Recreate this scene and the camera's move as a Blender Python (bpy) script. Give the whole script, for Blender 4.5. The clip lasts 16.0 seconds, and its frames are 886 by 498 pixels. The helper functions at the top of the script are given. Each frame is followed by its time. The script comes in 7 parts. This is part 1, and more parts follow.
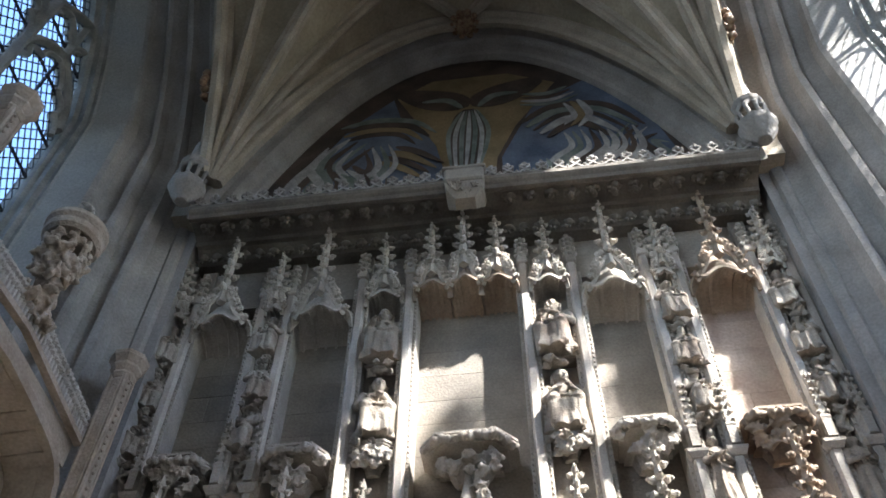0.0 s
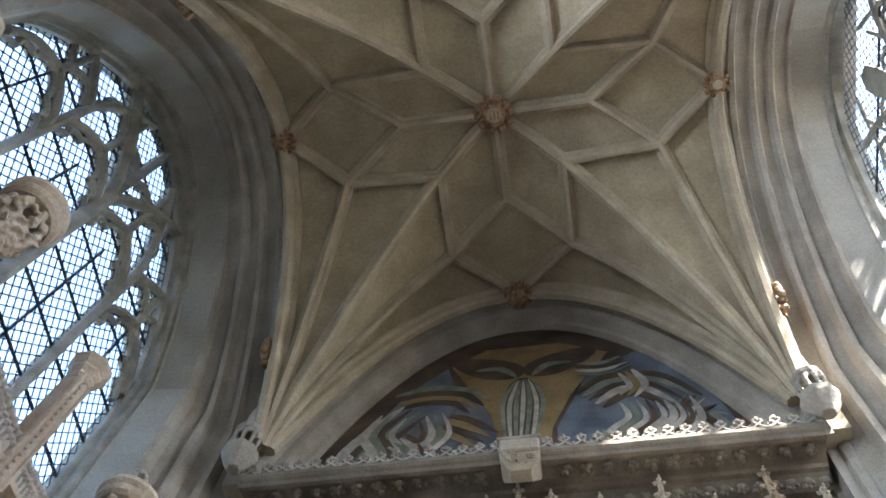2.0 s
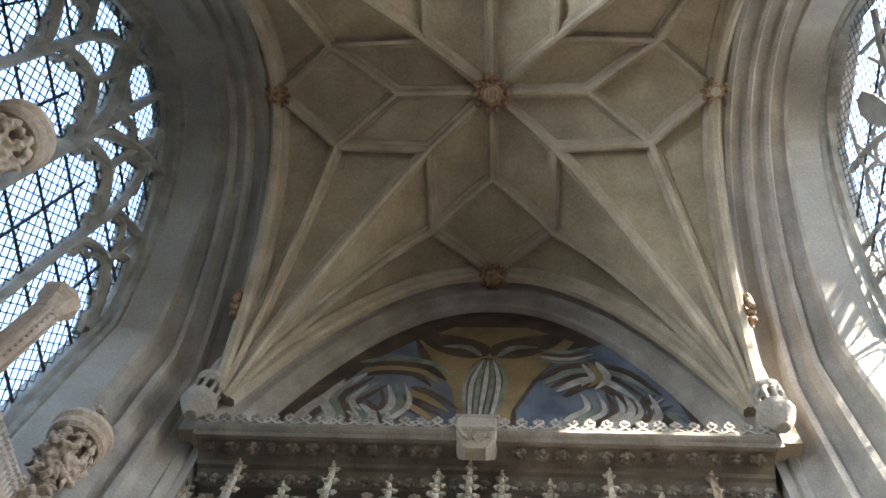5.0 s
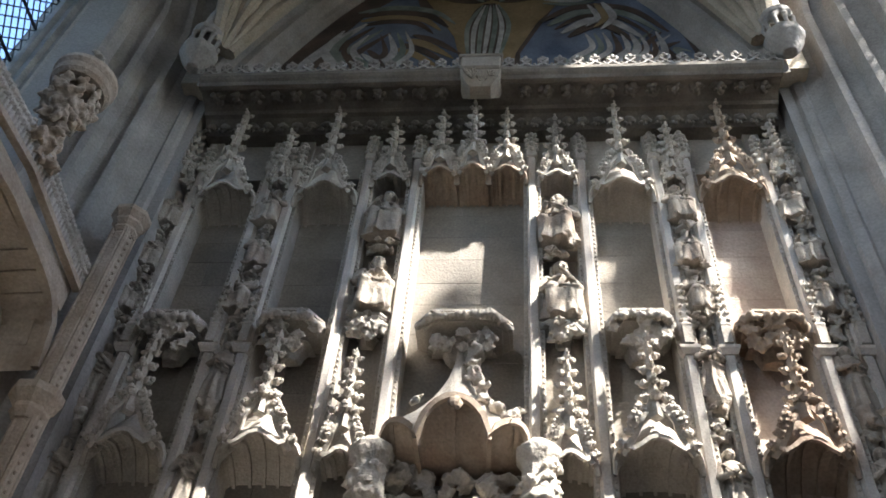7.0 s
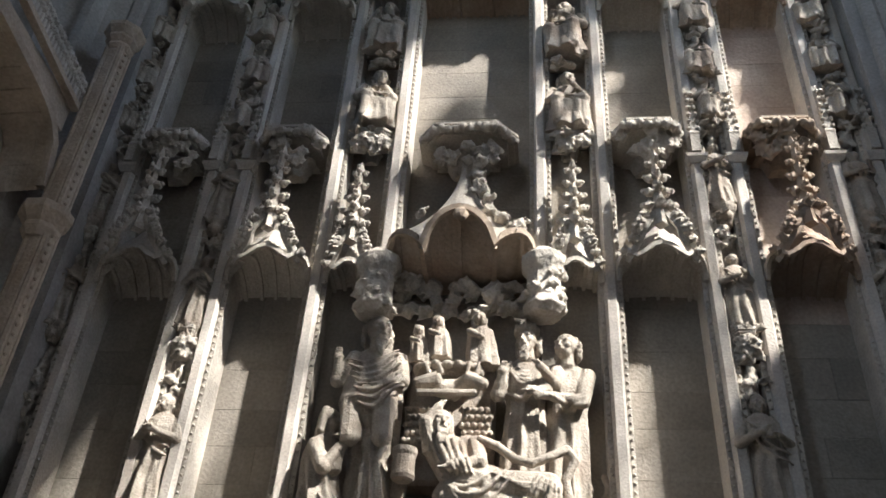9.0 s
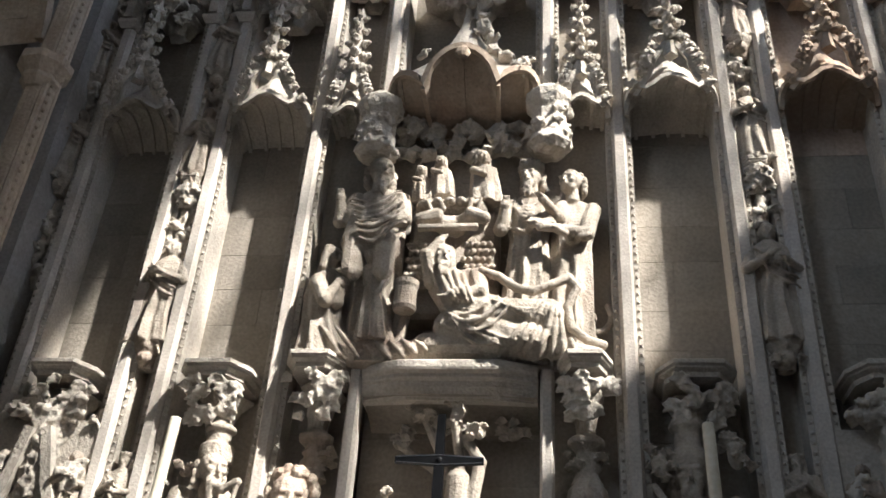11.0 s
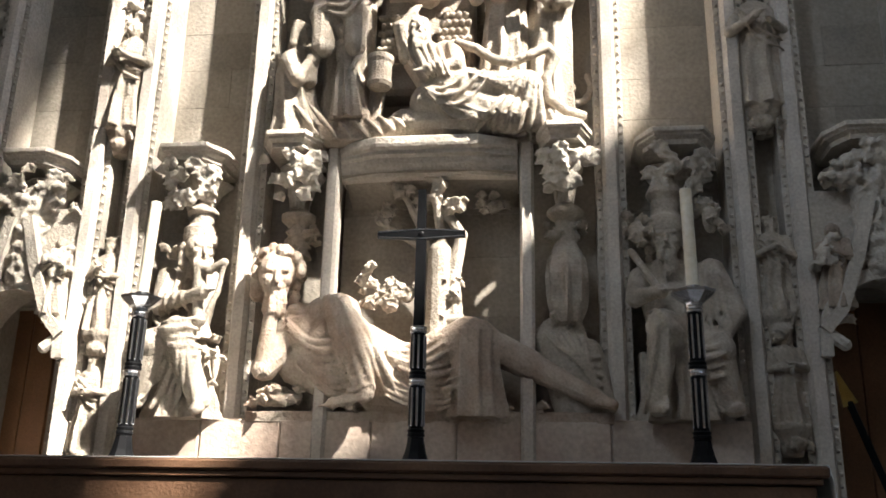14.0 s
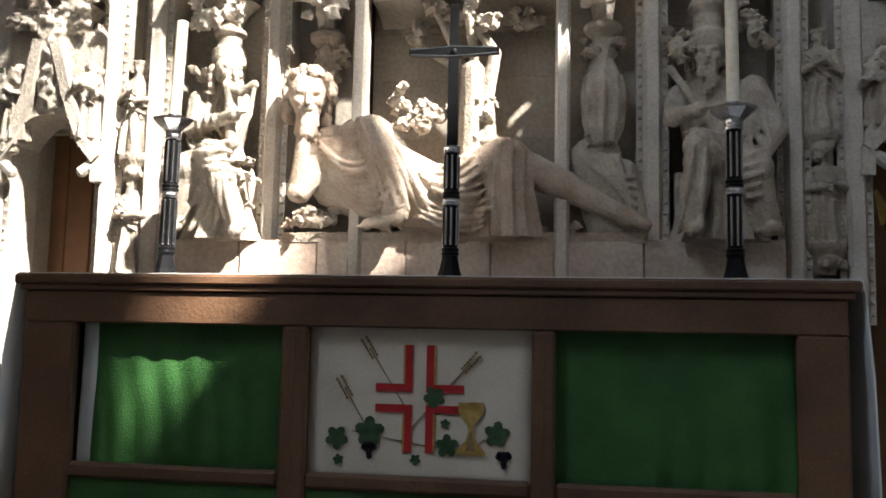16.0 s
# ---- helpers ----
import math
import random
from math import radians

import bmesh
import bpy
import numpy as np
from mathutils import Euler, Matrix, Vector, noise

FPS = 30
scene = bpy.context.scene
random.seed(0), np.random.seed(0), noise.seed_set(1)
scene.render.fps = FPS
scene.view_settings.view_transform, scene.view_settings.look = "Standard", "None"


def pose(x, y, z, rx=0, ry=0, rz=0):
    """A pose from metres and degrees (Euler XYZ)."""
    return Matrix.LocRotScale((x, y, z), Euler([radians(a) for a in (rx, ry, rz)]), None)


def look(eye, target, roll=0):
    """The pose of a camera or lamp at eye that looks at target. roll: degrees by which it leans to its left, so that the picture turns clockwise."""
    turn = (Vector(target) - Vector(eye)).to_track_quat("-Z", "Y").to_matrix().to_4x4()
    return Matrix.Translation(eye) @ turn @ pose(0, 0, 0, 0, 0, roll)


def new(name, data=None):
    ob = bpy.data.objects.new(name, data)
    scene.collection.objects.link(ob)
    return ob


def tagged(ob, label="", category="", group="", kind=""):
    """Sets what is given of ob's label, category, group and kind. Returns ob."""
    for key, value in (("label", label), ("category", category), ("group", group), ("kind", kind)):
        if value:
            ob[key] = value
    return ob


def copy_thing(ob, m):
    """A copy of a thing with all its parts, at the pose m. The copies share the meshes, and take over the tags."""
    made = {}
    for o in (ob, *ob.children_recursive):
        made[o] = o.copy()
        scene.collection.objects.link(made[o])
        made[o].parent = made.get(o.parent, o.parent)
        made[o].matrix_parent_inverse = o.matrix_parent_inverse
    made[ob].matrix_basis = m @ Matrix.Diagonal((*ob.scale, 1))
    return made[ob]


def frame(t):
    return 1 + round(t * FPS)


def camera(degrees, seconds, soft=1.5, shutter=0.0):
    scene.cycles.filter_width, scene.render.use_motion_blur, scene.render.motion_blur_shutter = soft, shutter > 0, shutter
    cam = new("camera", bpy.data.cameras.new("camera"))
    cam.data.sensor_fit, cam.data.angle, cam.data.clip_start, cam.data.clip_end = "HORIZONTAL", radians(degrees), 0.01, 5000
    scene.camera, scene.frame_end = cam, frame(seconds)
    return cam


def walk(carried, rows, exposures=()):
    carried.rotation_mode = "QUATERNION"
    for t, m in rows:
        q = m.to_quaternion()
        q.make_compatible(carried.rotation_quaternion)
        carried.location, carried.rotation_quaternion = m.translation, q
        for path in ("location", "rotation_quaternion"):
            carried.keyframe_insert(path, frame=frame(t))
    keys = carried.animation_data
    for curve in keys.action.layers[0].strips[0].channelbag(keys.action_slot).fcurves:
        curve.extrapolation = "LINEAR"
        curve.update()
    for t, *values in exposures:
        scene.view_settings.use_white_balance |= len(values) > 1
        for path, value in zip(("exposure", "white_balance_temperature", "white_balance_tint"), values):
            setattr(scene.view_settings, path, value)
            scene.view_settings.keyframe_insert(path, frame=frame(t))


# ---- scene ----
cam = camera(52.9, 16.0, soft=1.7)
PATH = [
    (0, (0.565, -5.361, 1.386), (0.393, -4.162, 2.977), 0.9),
    (0.5, (0.556, -5.349, 1.379), (0.357, -4.148, 2.966), 1.4),
    (1, (0.547, -5.366, 1.374), (0.329, -4.31, 3.059), 3.3),
    (1.5, (0.543, -5.399, 1.366), (0.341, -4.589, 3.183), 5.3),
    (2, (0.543, -5.424, 1.366), (0.32, -4.753, 3.236), 10.5),
    (2.5, (0.51, -5.428, 1.374), (0.278, -4.876, 3.282), 18.3),
    (3, (0.476, -5.442, 1.38), (0.199, -4.894, 3.283), 23.5),
    (3.2, (0.472, -5.447, 1.377), (0.192, -4.903, 3.281), 24.2),
    (5.3, (0.521, -5.435, 1.349), (0.35, -4.666, 3.188), 11.9),
    (5.5, (0.513, -5.424, 1.344), (0.327, -4.627, 3.169), 12.2),
    (5.7, (0.5, -5.394, 1.326), (0.3, -4.532, 3.119), 11.6),
    (6, (0.497, -5.327, 1.312), (0.31, -4.306, 3.022), 7.9),
    (6.5, (0.504, -5.15, 1.226), (0.316, -3.92, 2.793), 5.3),
    (7, (0.504, -5.075, 1.197), (0.32, -3.744, 2.678), 5.5),
    (7.5, (0.473, -5.041, 1.188), (0.328, -3.64, 2.607), 3.9),
    (8, (0.474, -5.028, 1.183), (0.299, -3.561, 2.531), 3.4),
    (8.5, (0.457, -5.01, 1.18), (0.28, -3.481, 2.457), 3.7),
    (8.7, (0.473, -4.999, 1.173), (0.288, -3.441, 2.414), 3.8),
    (10.8, (0.723, -4.6, 0.803), (0.43, -2.937, 1.875), 4.5),
    (11, (0.727, -4.591, 0.801), (0.438, -2.904, 1.836), 4.1),
    (11.5, (0.727, -4.577, 0.806), (0.459, -2.827, 1.735), 2.7),
    (12, (0.726, -4.575, 0.807), (0.47, -2.775, 1.641), 1.8),
    (12.5, (0.716, -4.569, 0.802), (0.466, -2.732, 1.551), 1.6),
    (13, (0.719, -4.559, 0.8), (0.471, -2.691, 1.47), 1.4),
    (13.5, (0.718, -4.555, 0.808), (0.471, -2.665, 1.414), 1.3),
    (14, (0.716, -4.553, 0.807), (0.469, -2.657, 1.392), 1.2),
    (14.5, (0.717, -4.551, 0.804), (0.47, -2.644, 1.353), 1.4),
    (15, (0.713, -4.546, 0.802), (0.453, -2.619, 1.271), 1.7),
    (15.5, (0.709, -4.542, 0.797), (0.425, -2.593, 1.144), 1.6),
    (16, (0.709, -4.526, 0.78), (0.387, -2.563, 0.986), 1.2),
]
walk(cam, [(t, look(eye, target, roll)) for t, eye, target, roll in PATH],
     [(0, 3.0, 5900, 10), (0.8, 2.95, 5900, 10), (1.6, 3.75, 6400, 10), (2.1, 4.1, 6600, 10), (3.2, 4.1, 6700, 10), (5.5, 4.05, 6750, 10), (6.3, 3.65, 6450, 10), (7, 2.95, 6050, 10), (7.6, 2.7, 6000, 10), (8.7, 2.2, 6000, 10), (10.8, 2.35, 6050, 10), (12.5, 2.8, 6250, 10), (14.5, 3.15, 6400, 10), (16, 3.45, 6400, 10)])

# ---- light ----
SUN_WAY = Vector((-1.0, 0.66, -1.25)).normalized()
world = bpy.data.worlds.new("sky")
scene.world = world
world.use_nodes = True
_nt = world.node_tree
_sky = _nt.nodes.new("ShaderNodeTexSky")
_sky.sky_type, _sky.sun_disc = "NISHITA", False
_sky.sun_elevation, _sky.sun_rotation = radians(46.2), radians(123.4)
_nt.links.new(_sky.outputs[0], _nt.nodes["Background"].inputs[0])
_nt.nodes["Background"].inputs[1].default_value = 0.125

sun = new("sun", bpy.data.lights.new("sun", "SUN"))
sun.data.energy, sun.data.angle, sun.data.color = 5.0, radians(1.3), (1.0, 0.93, 0.82)
sun.matrix_world = look(-SUN_WAY * 30, (0, 0, 0))


def window_light(name, x, y, z, towards, watts, colour):
    lamp = new(name, bpy.data.lights.new(name, "AREA"))
    lamp.data.shape, lamp.data.size, lamp.data.size_y = "RECTANGLE", 4.0, 5.0
    lamp.data.energy, lamp.data.color = watts, colour
    lamp.matrix_world = look((x, y, z), (towards, y, z - 1.5))


window_light("window_glow_north_choir", -4.29, -8.35, 9.0, 0, 100, (0.75, 0.87, 1.0))
window_light("window_glow_south_choir", 4.51, -8.35, 9.0, 0, 14, (1.0, 0.97, 0.92))


# ---- materials ----
def material(name, base, other, scale=3.0, rough=0.85, bump=0.25, fine=40.0, stain=None, stain_amount=0.5, metal=0.0, vary=0.0, spec=0.3):
    m = bpy.data.materials.new(name)
    m.use_nodes = True
    nt = m.node_tree
    n, l = nt.nodes, nt.links
    b = n["Principled BSDF"]
    tc = n.new("ShaderNodeTexCoord")
    geo = n.new("ShaderNodeNewGeometry")
    big = n.new("ShaderNodeTexNoise")
    big.inputs["Scale"].default_value, big.inputs["Detail"].default_value = scale, 6
    small = n.new("ShaderNodeTexNoise")
    small.inputs["Scale"].default_value, small.inputs["Detail"].default_value = fine, 4
    for t in (big, small):
        l.new(geo.outputs["Position"], t.inputs["Vector"])
    ramp = n.new("ShaderNodeValToRGB")
    ramp.color_ramp.elements[0].position, ramp.color_ramp.elements[1].position = 0.35, 0.68
    ramp.color_ramp.elements[0].color, ramp.color_ramp.elements[1].color = (*base, 1), (*other, 1)
    l.new(big.outputs[0], ramp.inputs[0])
    col = ramp.outputs[0]
    if stain:
        sn = n.new("ShaderNodeTexNoise")
        sn.inputs["Scale"].default_value, sn.inputs["Detail"].default_value = scale * 0.37, 8
        l.new(geo.outputs["Position"], sn.inputs["Vector"])
        sr = n.new("ShaderNodeValToRGB")
        sr.color_ramp.elements[0].position, sr.color_ramp.elements[1].position = 0.5, 0.72
        l.new(sn.outputs[0], sr.inputs[0])
        ma = n.new("ShaderNodeMath")
        ma.operation = "MULTIPLY"
        ma.inputs[1].default_value = stain_amount
        l.new(sr.outputs[0], ma.inputs[0])
        mx = n.new("ShaderNodeMix")
        mx.data_type = "RGBA"
        l.new(ma.outputs[0], mx.inputs[0])
        l.new(col, mx.inputs[6])
        mx.inputs[7].default_value = (*stain, 1)
        col = mx.outputs[2]
    mg = n.new("ShaderNodeMix")
    mg.data_type, mg.blend_type = "RGBA", "OVERLAY"
    mg.inputs[0].default_value = 0.35
    l.new(col, mg.inputs[6])
    l.new(small.outputs[0], mg.inputs[7])
    col = mg.outputs[2]
    if vary:
        oi = n.new("ShaderNodeObjectInfo")
        mr = n.new("ShaderNodeMapRange")
        mr.inputs[3].default_value, mr.inputs[4].default_value = 1 - vary, 1 + vary
        l.new(oi.outputs["Random"], mr.inputs[0])
        hs = n.new("ShaderNodeHueSaturation")
        l.new(mr.outputs[0], hs.inputs["Value"])
        l.new(col, hs.inputs["Color"])
        col = hs.outputs[0]
    l.new(col, b.inputs["Base Color"])
    b.inputs["Roughness"].default_value, b.inputs["Metallic"].default_value = rough, metal
    b.inputs["Specular IOR Level"].default_value = spec
    if bump:
        bp = n.new("ShaderNodeBump")
        bp.inputs["Strength"].default_value, bp.inputs["Distance"].default_value = bump, 0.02
        ad = n.new("ShaderNodeMath")
        ad.operation = "ADD"
        l.new(small.outputs[0], ad.inputs[0])
        l.new(big.outputs[0], ad.inputs[1])
        l.new(ad.outputs[0], bp.inputs["Height"])
        l.new(bp.outputs[0], b.inputs["Normal"])
    return m


STONE = material("carved_limestone", (0.40, 0.36, 0.31), (0.54, 0.49, 0.42), 4, stain=(0.27, 0.24, 0.21), stain_amount=0.6, bump=0.5, fine=55)
STATUE = material("statue_limestone", (0.29, 0.25, 0.205), (0.45, 0.395, 0.33), 7, stain=(0.28, 0.20, 0.15), stain_amount=0.6, bump=0.5, fine=70)
UPRIGHT = material("upright_limestone", (0.44, 0.40, 0.35), (0.58, 0.53, 0.47), 5, stain=(0.42, 0.29, 0.22), stain_amount=0.35, bump=0.3, fine=60)
# stone of the recesses: darker than the front limestone, shade included in its colour
NICHE = material("niche_ashlar_with_shade", (0.23, 0.205, 0.175), (0.34, 0.30, 0.25), 2.2, stain=(0.25, 0.22, 0.19), stain_amount=0.5, bump=0.3, fine=45, vary=0.12)
WARM = material("ochre_stained_limestone", (0.29, 0.22, 0.165), (0.39, 0.32, 0.25), 4, stain=(0.27, 0.16, 0.11), stain_amount=0.6, bump=0.4)
PINK = material("pinkish_plinth_and_bounce_light_stone", (0.42, 0.33, 0.27), (0.52, 0.44, 0.37), 3, stain=(0.36, 0.21, 0.15), stain_amount=0.5, bump=0.3, vary=0.1)
PIER = material("grey_pier_stone", (0.25, 0.23, 0.21), (0.38, 0.35, 0.32), 2, stain=(0.18, 0.17, 0.16), stain_amount=0.6, bump=0.3)
# brown cornice stone, darkened so that its colour carries the shade there
CORNICE = material("shaded_brown_cornice_stone", (0.12, 0.105, 0.088), (0.21, 0.185, 0.155), 3, stain=(0.09, 0.08, 0.07), stain_amount=0.6, bump=0.4)
REVEAL = material("smooth_grey_plaster", (0.28, 0.27, 0.25), (0.35, 0.34, 0.32), 1.5, bump=0.1)
WEB = material("tan_vault_plaster", (0.28, 0.24, 0.172), (0.40, 0.345, 0.255), 1.6, stain=(0.19, 0.16, 0.12), stain_amount=0.7, bump=0.25, fine=25)
RIB = material("vault_rib_stone", (0.31, 0.265, 0.205), (0.43, 0.37, 0.29), 2.5, stain=(0.24, 0.20, 0.16), bump=0.3)
BOSS = material("gilded_brown_boss", (0.16, 0.08, 0.05), (0.36, 0.26, 0.16), 18, rough=0.65, bump=0.4)
TRACERY = material("weathered_tracery_stone", (0.20, 0.20, 0.19), (0.32, 0.31, 0.29), 4, bump=0.3)
LEAD = material("dark_window_lead", (0.02, 0.022, 0.025), (0.05, 0.05, 0.055), 8, rough=0.6, bump=0.1)
DARKWOOD = material("dark_oak", (0.075, 0.04, 0.024), (0.14, 0.078, 0.046), 3, rough=0.45, bump=0.2, fine=90)
DOORWOOD = material("door_oak", (0.13, 0.065, 0.03), (0.2, 0.1, 0.05), 3, rough=0.55, bump=0.2, fine=80)
FLOOR = material("floor_stone", (0.28, 0.25, 0.22), (0.38, 0.34, 0.30), 2, bump=0.2)
PAINT_BLUE = material("mural_blue", (0.07, 0.09, 0.13), (0.16, 0.19, 0.25), 2.0, stain=(0.10, 0.08, 0.07), stain_amount=0.6, bump=0.1)
PAINT_BROWN = material("mural_brown", (0.05, 0.038, 0.032), (0.11, 0.08, 0.062), 2.5, bump=0.1)
PAINT_GOLD = material("mural_ochre", (0.17, 0.12, 0.06), (0.27, 0.2, 0.11), 2, bump=0.1)
PAINT_WHITE = material("mural_pale_grey", (0.26, 0.25, 0.24), (0.46, 0.44, 0.42), 5, bump=0.1)
PAINT_TEAL = material("mural_grey_green", (0.12, 0.14, 0.12), (0.24, 0.26, 0.23), 4, bump=0.1)


# ---- mesh helpers ----
class Mesher:
    """Collects vertices and faces of one mesh."""

    def __init__(self):
        self.v, self.f = [], []

    def add(self, verts, faces):
        k = len(self.v)
        self.v += [tuple(p) for p in verts]
        self.f += [tuple(i + k for i in q) for q in faces]
        return self

    def box(self, x0, x1, y0, y1, z0, z1):
        v = [(x, y, z) for z in (z0, z1) for x, y in ((x0, y0), (x1, y0), (x1, y1), (x0, y1))]
        return self.add(v, [(3, 2, 1, 0), (4, 5, 6, 7), (0, 1, 5, 4), (1, 2, 6, 5), (2, 3, 7, 6), (3, 0, 4, 7)])

    def block(self, x0, x1, y0, y1, z0, z1, c=0.01):
        """A box with all its edges chamfered."""
        xs, ys, zs = (x0, x1), (y0, y1), (z0, z1)
        v, idx = [], {}
        for i in (0, 1):
            for j in (0, 1):
                for k in (0, 1):
                    sx, sy, sz = c if i == 0 else -c, c if j == 0 else -c, c if k == 0 else -c
                    for a in range(3):
                        idx[i, j, k, a] = len(v)
                        v.append((xs[i] + (0 if a == 0 else sx), ys[j] + (0 if a == 1 else sy), zs[k] + (0 if a == 2 else sz)))
        f = []
        for i in (0, 1):
            f += [[idx[i, 0, 0, 0], idx[i, 1, 0, 0], idx[i, 1, 1, 0], idx[i, 0, 1, 0]],
                  [idx[0, i, 0, 1], idx[1, i, 0, 1], idx[1, i, 1, 1], idx[0, i, 1, 1]],
                  [idx[0, 0, i, 2], idx[1, 0, i, 2], idx[1, 1, i, 2], idx[0, 1, i, 2]]]
            for j in (0, 1):
                f += [[idx[i, j, 0, 0], idx[i, j, 1, 0], idx[i, j, 1, 1], idx[i, j, 0, 1]],
                      [idx[i, 0, j, 0], idx[i, 1, j, 0], idx[i, 1, j, 2], idx[i, 0, j, 2]],
                      [idx[0, i, j, 1], idx[1, i, j, 1], idx[1, i, j, 2], idx[0, i, j, 2]]]
                for k in (0, 1):
                    f.append([idx[i, j, k, 0], idx[i, j, k, 1], idx[i, j, k, 2]])
        return self.add(v, f)

    def rings(self, rings, closed=True, caps=True):
        """Joins rings of equal length into a skin."""
        n, f = len(rings[0]), []
        v = [p for r in rings for p in r]
        m = n if closed else n - 1
        for a in range(len(rings) - 1):
            for i in range(m):
                f.append((a * n + i, a * n + (i + 1) % n, (a + 1) * n + (i + 1) % n, (a + 1) * n + i))
        if caps and closed:
            f += [tuple(range(n))[::-1], tuple((len(rings) - 1) * n + i for i in range(n))]
        return self.add(v, f)

    def lathe(self, x, y, profile, n=16, turn=0.0):
        """profile: (radius, z) from below upwards."""
        return self.rings([[(x + r * math.cos(2 * math.pi * i / n + turn), y + r * math.sin(2 * math.pi * i / n + turn), z) for i in range(n)] for r, z in profile])

    def sweep(self, pts, section, up=(0, 0, 1)):
        """A section of (across, along up) points carried along a line of points."""
        pts = [Vector(p) for p in pts]
        up = Vector(up)
        out = []
        for i, p in enumerate(pts):
            d = (pts[min(i + 1, len(pts) - 1)] - pts[max(i - 1, 0)]).normalized()
            side = d.cross(up)
            side = side.normalized() if side.length > 1e-4 else Vector((1, 0, 0))
            u = side.cross(d).normalized()
            out.append([tuple(p + side * a + u * b) for a, b in section])
        return self.rings(out)

    def rod(self, p, q, r0, r1=None, n=8):
        """A rod with rounded ends."""
        r1 = r0 if r1 is None else r1
        p, q = Vector(p), Vector(q)
        d = q - p
        d = d.normalized() if d.length > 1e-6 else Vector((0, 0, 1))
        s = d.cross(Vector((0.31, 0.2, 0.93)) if abs(d.z) < 0.9 else Vector((1, 0, 0))).normalized()
        t = d.cross(s)
        rg = []
        for base, r, angles in ((p, r0, (-80, -50, -20)), (q, r1, (20, 50, 80))):
            for a in angles:
                c = base + d * r * math.sin(radians(a))
                k = r * math.cos(radians(a))
                rg.append([tuple(c + s * k * math.cos(2 * math.pi * i / n) + t * k * math.sin(2 * math.pi * i / n)) for i in range(n)])
        return self.rings(rg)

    def ball(self, c, r, squash=(1, 1, 1), n=8, m=5, lump=0.0):
        rg = []
        for a in range(m):
            th = math.pi * (a + 0.5) / m - math.pi / 2
            rg.append([(c[0] + squash[0] * r * math.cos(th) * math.cos(2 * math.pi * i / n) * (1 + lump * random.uniform(-1, 1)),
                        c[1] + squash[1] * r * math.cos(th) * math.sin(2 * math.pi * i / n) * (1 + lump * random.uniform(-1, 1)),
                        c[2] + squash[2] * r * math.sin(th) * (1 + lump * random.uniform(-1, 1))) for i in range(n)])
        return self.rings(rg)

    def mesh(self, name, smooth=False):
        me = bpy.data.meshes.new(name)
        me.from_pydata(self.v, [], self.f)
        bm = bmesh.new()
        bm.from_mesh(me)
        bmesh.ops.recalc_face_normals(bm, faces=bm.faces)
        bm.to_mesh(me)
        bm.free()
        if smooth:
            me.polygons.foreach_set("use_smooth", [True] * len(me.polygons))
        return me


def thing(name, label, category, group="", at=(0, 0, 0), kind=""):
    ob = new(name)
    ob.location = at
    return tagged(ob, label, category, group, kind)


def part(name, mb, mat, parent=None, label="", smooth=False, at=None):
    me = mb.mesh(name, smooth) if isinstance(mb, Mesher) else mb
    if not me.materials:
        me.materials.append(mat)
    ob = new(name, me)
    if parent is not None:
        ob.parent = parent
    if at is not None:
        ob.location = at
    if label:
        ob["label"] = label
    return ob


def structure(name, mb, mat, label, category, smooth=False):
    return tagged(part(name, mb, mat, smooth=smooth), label, category, kind="structure")


def carved(ob, voxel, rough=0.012, size=0.06, kind="CLOUDS", soften=0):
    """Melts the overlapping forms of a carving together and wears its skin."""
    r = ob.modifiers.new("melt", "REMESH")
    r.mode, r.voxel_size, r.use_smooth_shade = "VOXEL", voxel, True
    if soften:
        sm = ob.modifiers.new("soften", "SMOOTH")
        sm.factor, sm.iterations = 0.5, soften
    if rough:
        t = bpy.data.textures.new("wear", kind)
        t.noise_scale = size
        d = ob.modifiers.new("wear", "DISPLACE")
        d.texture, d.strength, d.mid_level, d.texture_coords = t, rough, 0.5, "LOCAL"
    return ob


# ---- large structure ----
AX, CY = 0.11, -3.05          # the middle of the vault bay
HX, HY = 2.9, 2.65            # half its width and depth
Z0, RISE = 9.3, 3.8


def arch(u):
    u = min(abs(u), 1.0)
    return (1 - u ** 2) ** 0.88 + 0.05 * (1 - u) * u


def vault_z(x, y):
    return Z0 + RISE * max(arch((x - AX) / HX), arch((y - CY) / HY))


def vault_web(cy):
    mb, n = Mesher(), 48
    g = [[(AX + HX * (2 * i / n - 1), cy + HY * (2 * j / n - 1), Z0 + RISE * max(arch(2 * i / n - 1), arch(2 * j / n - 1)) + 0.02) for j in range(n + 1)] for i in range(n + 1)]
    mb.add([p for r in g for p in r], [(i * (n + 1) + j, (i + 1) * (n + 1) + j, (i + 1) * (n + 1) + j + 1, i * (n + 1) + j + 1) for i in range(n) for j in range(n)])
    return mb


web = structure("ceiling", vault_web(CY), WEB, "tan plastered lierne vault webs between stone ribs", "ceiling", smooth=False)
so = web.modifiers.new("thickness", "SOLIDIFY")
so.thickness, so.offset = 0.12, 1
web_west = structure("ceiling_west", vault_web(CY - 2 * HY), WEB, "tan plastered vault over the choir behind", "ceiling")
so = web_west.modifiers.new("thickness", "SOLIDIFY")
so.thickness, so.offset = 0.12, 1

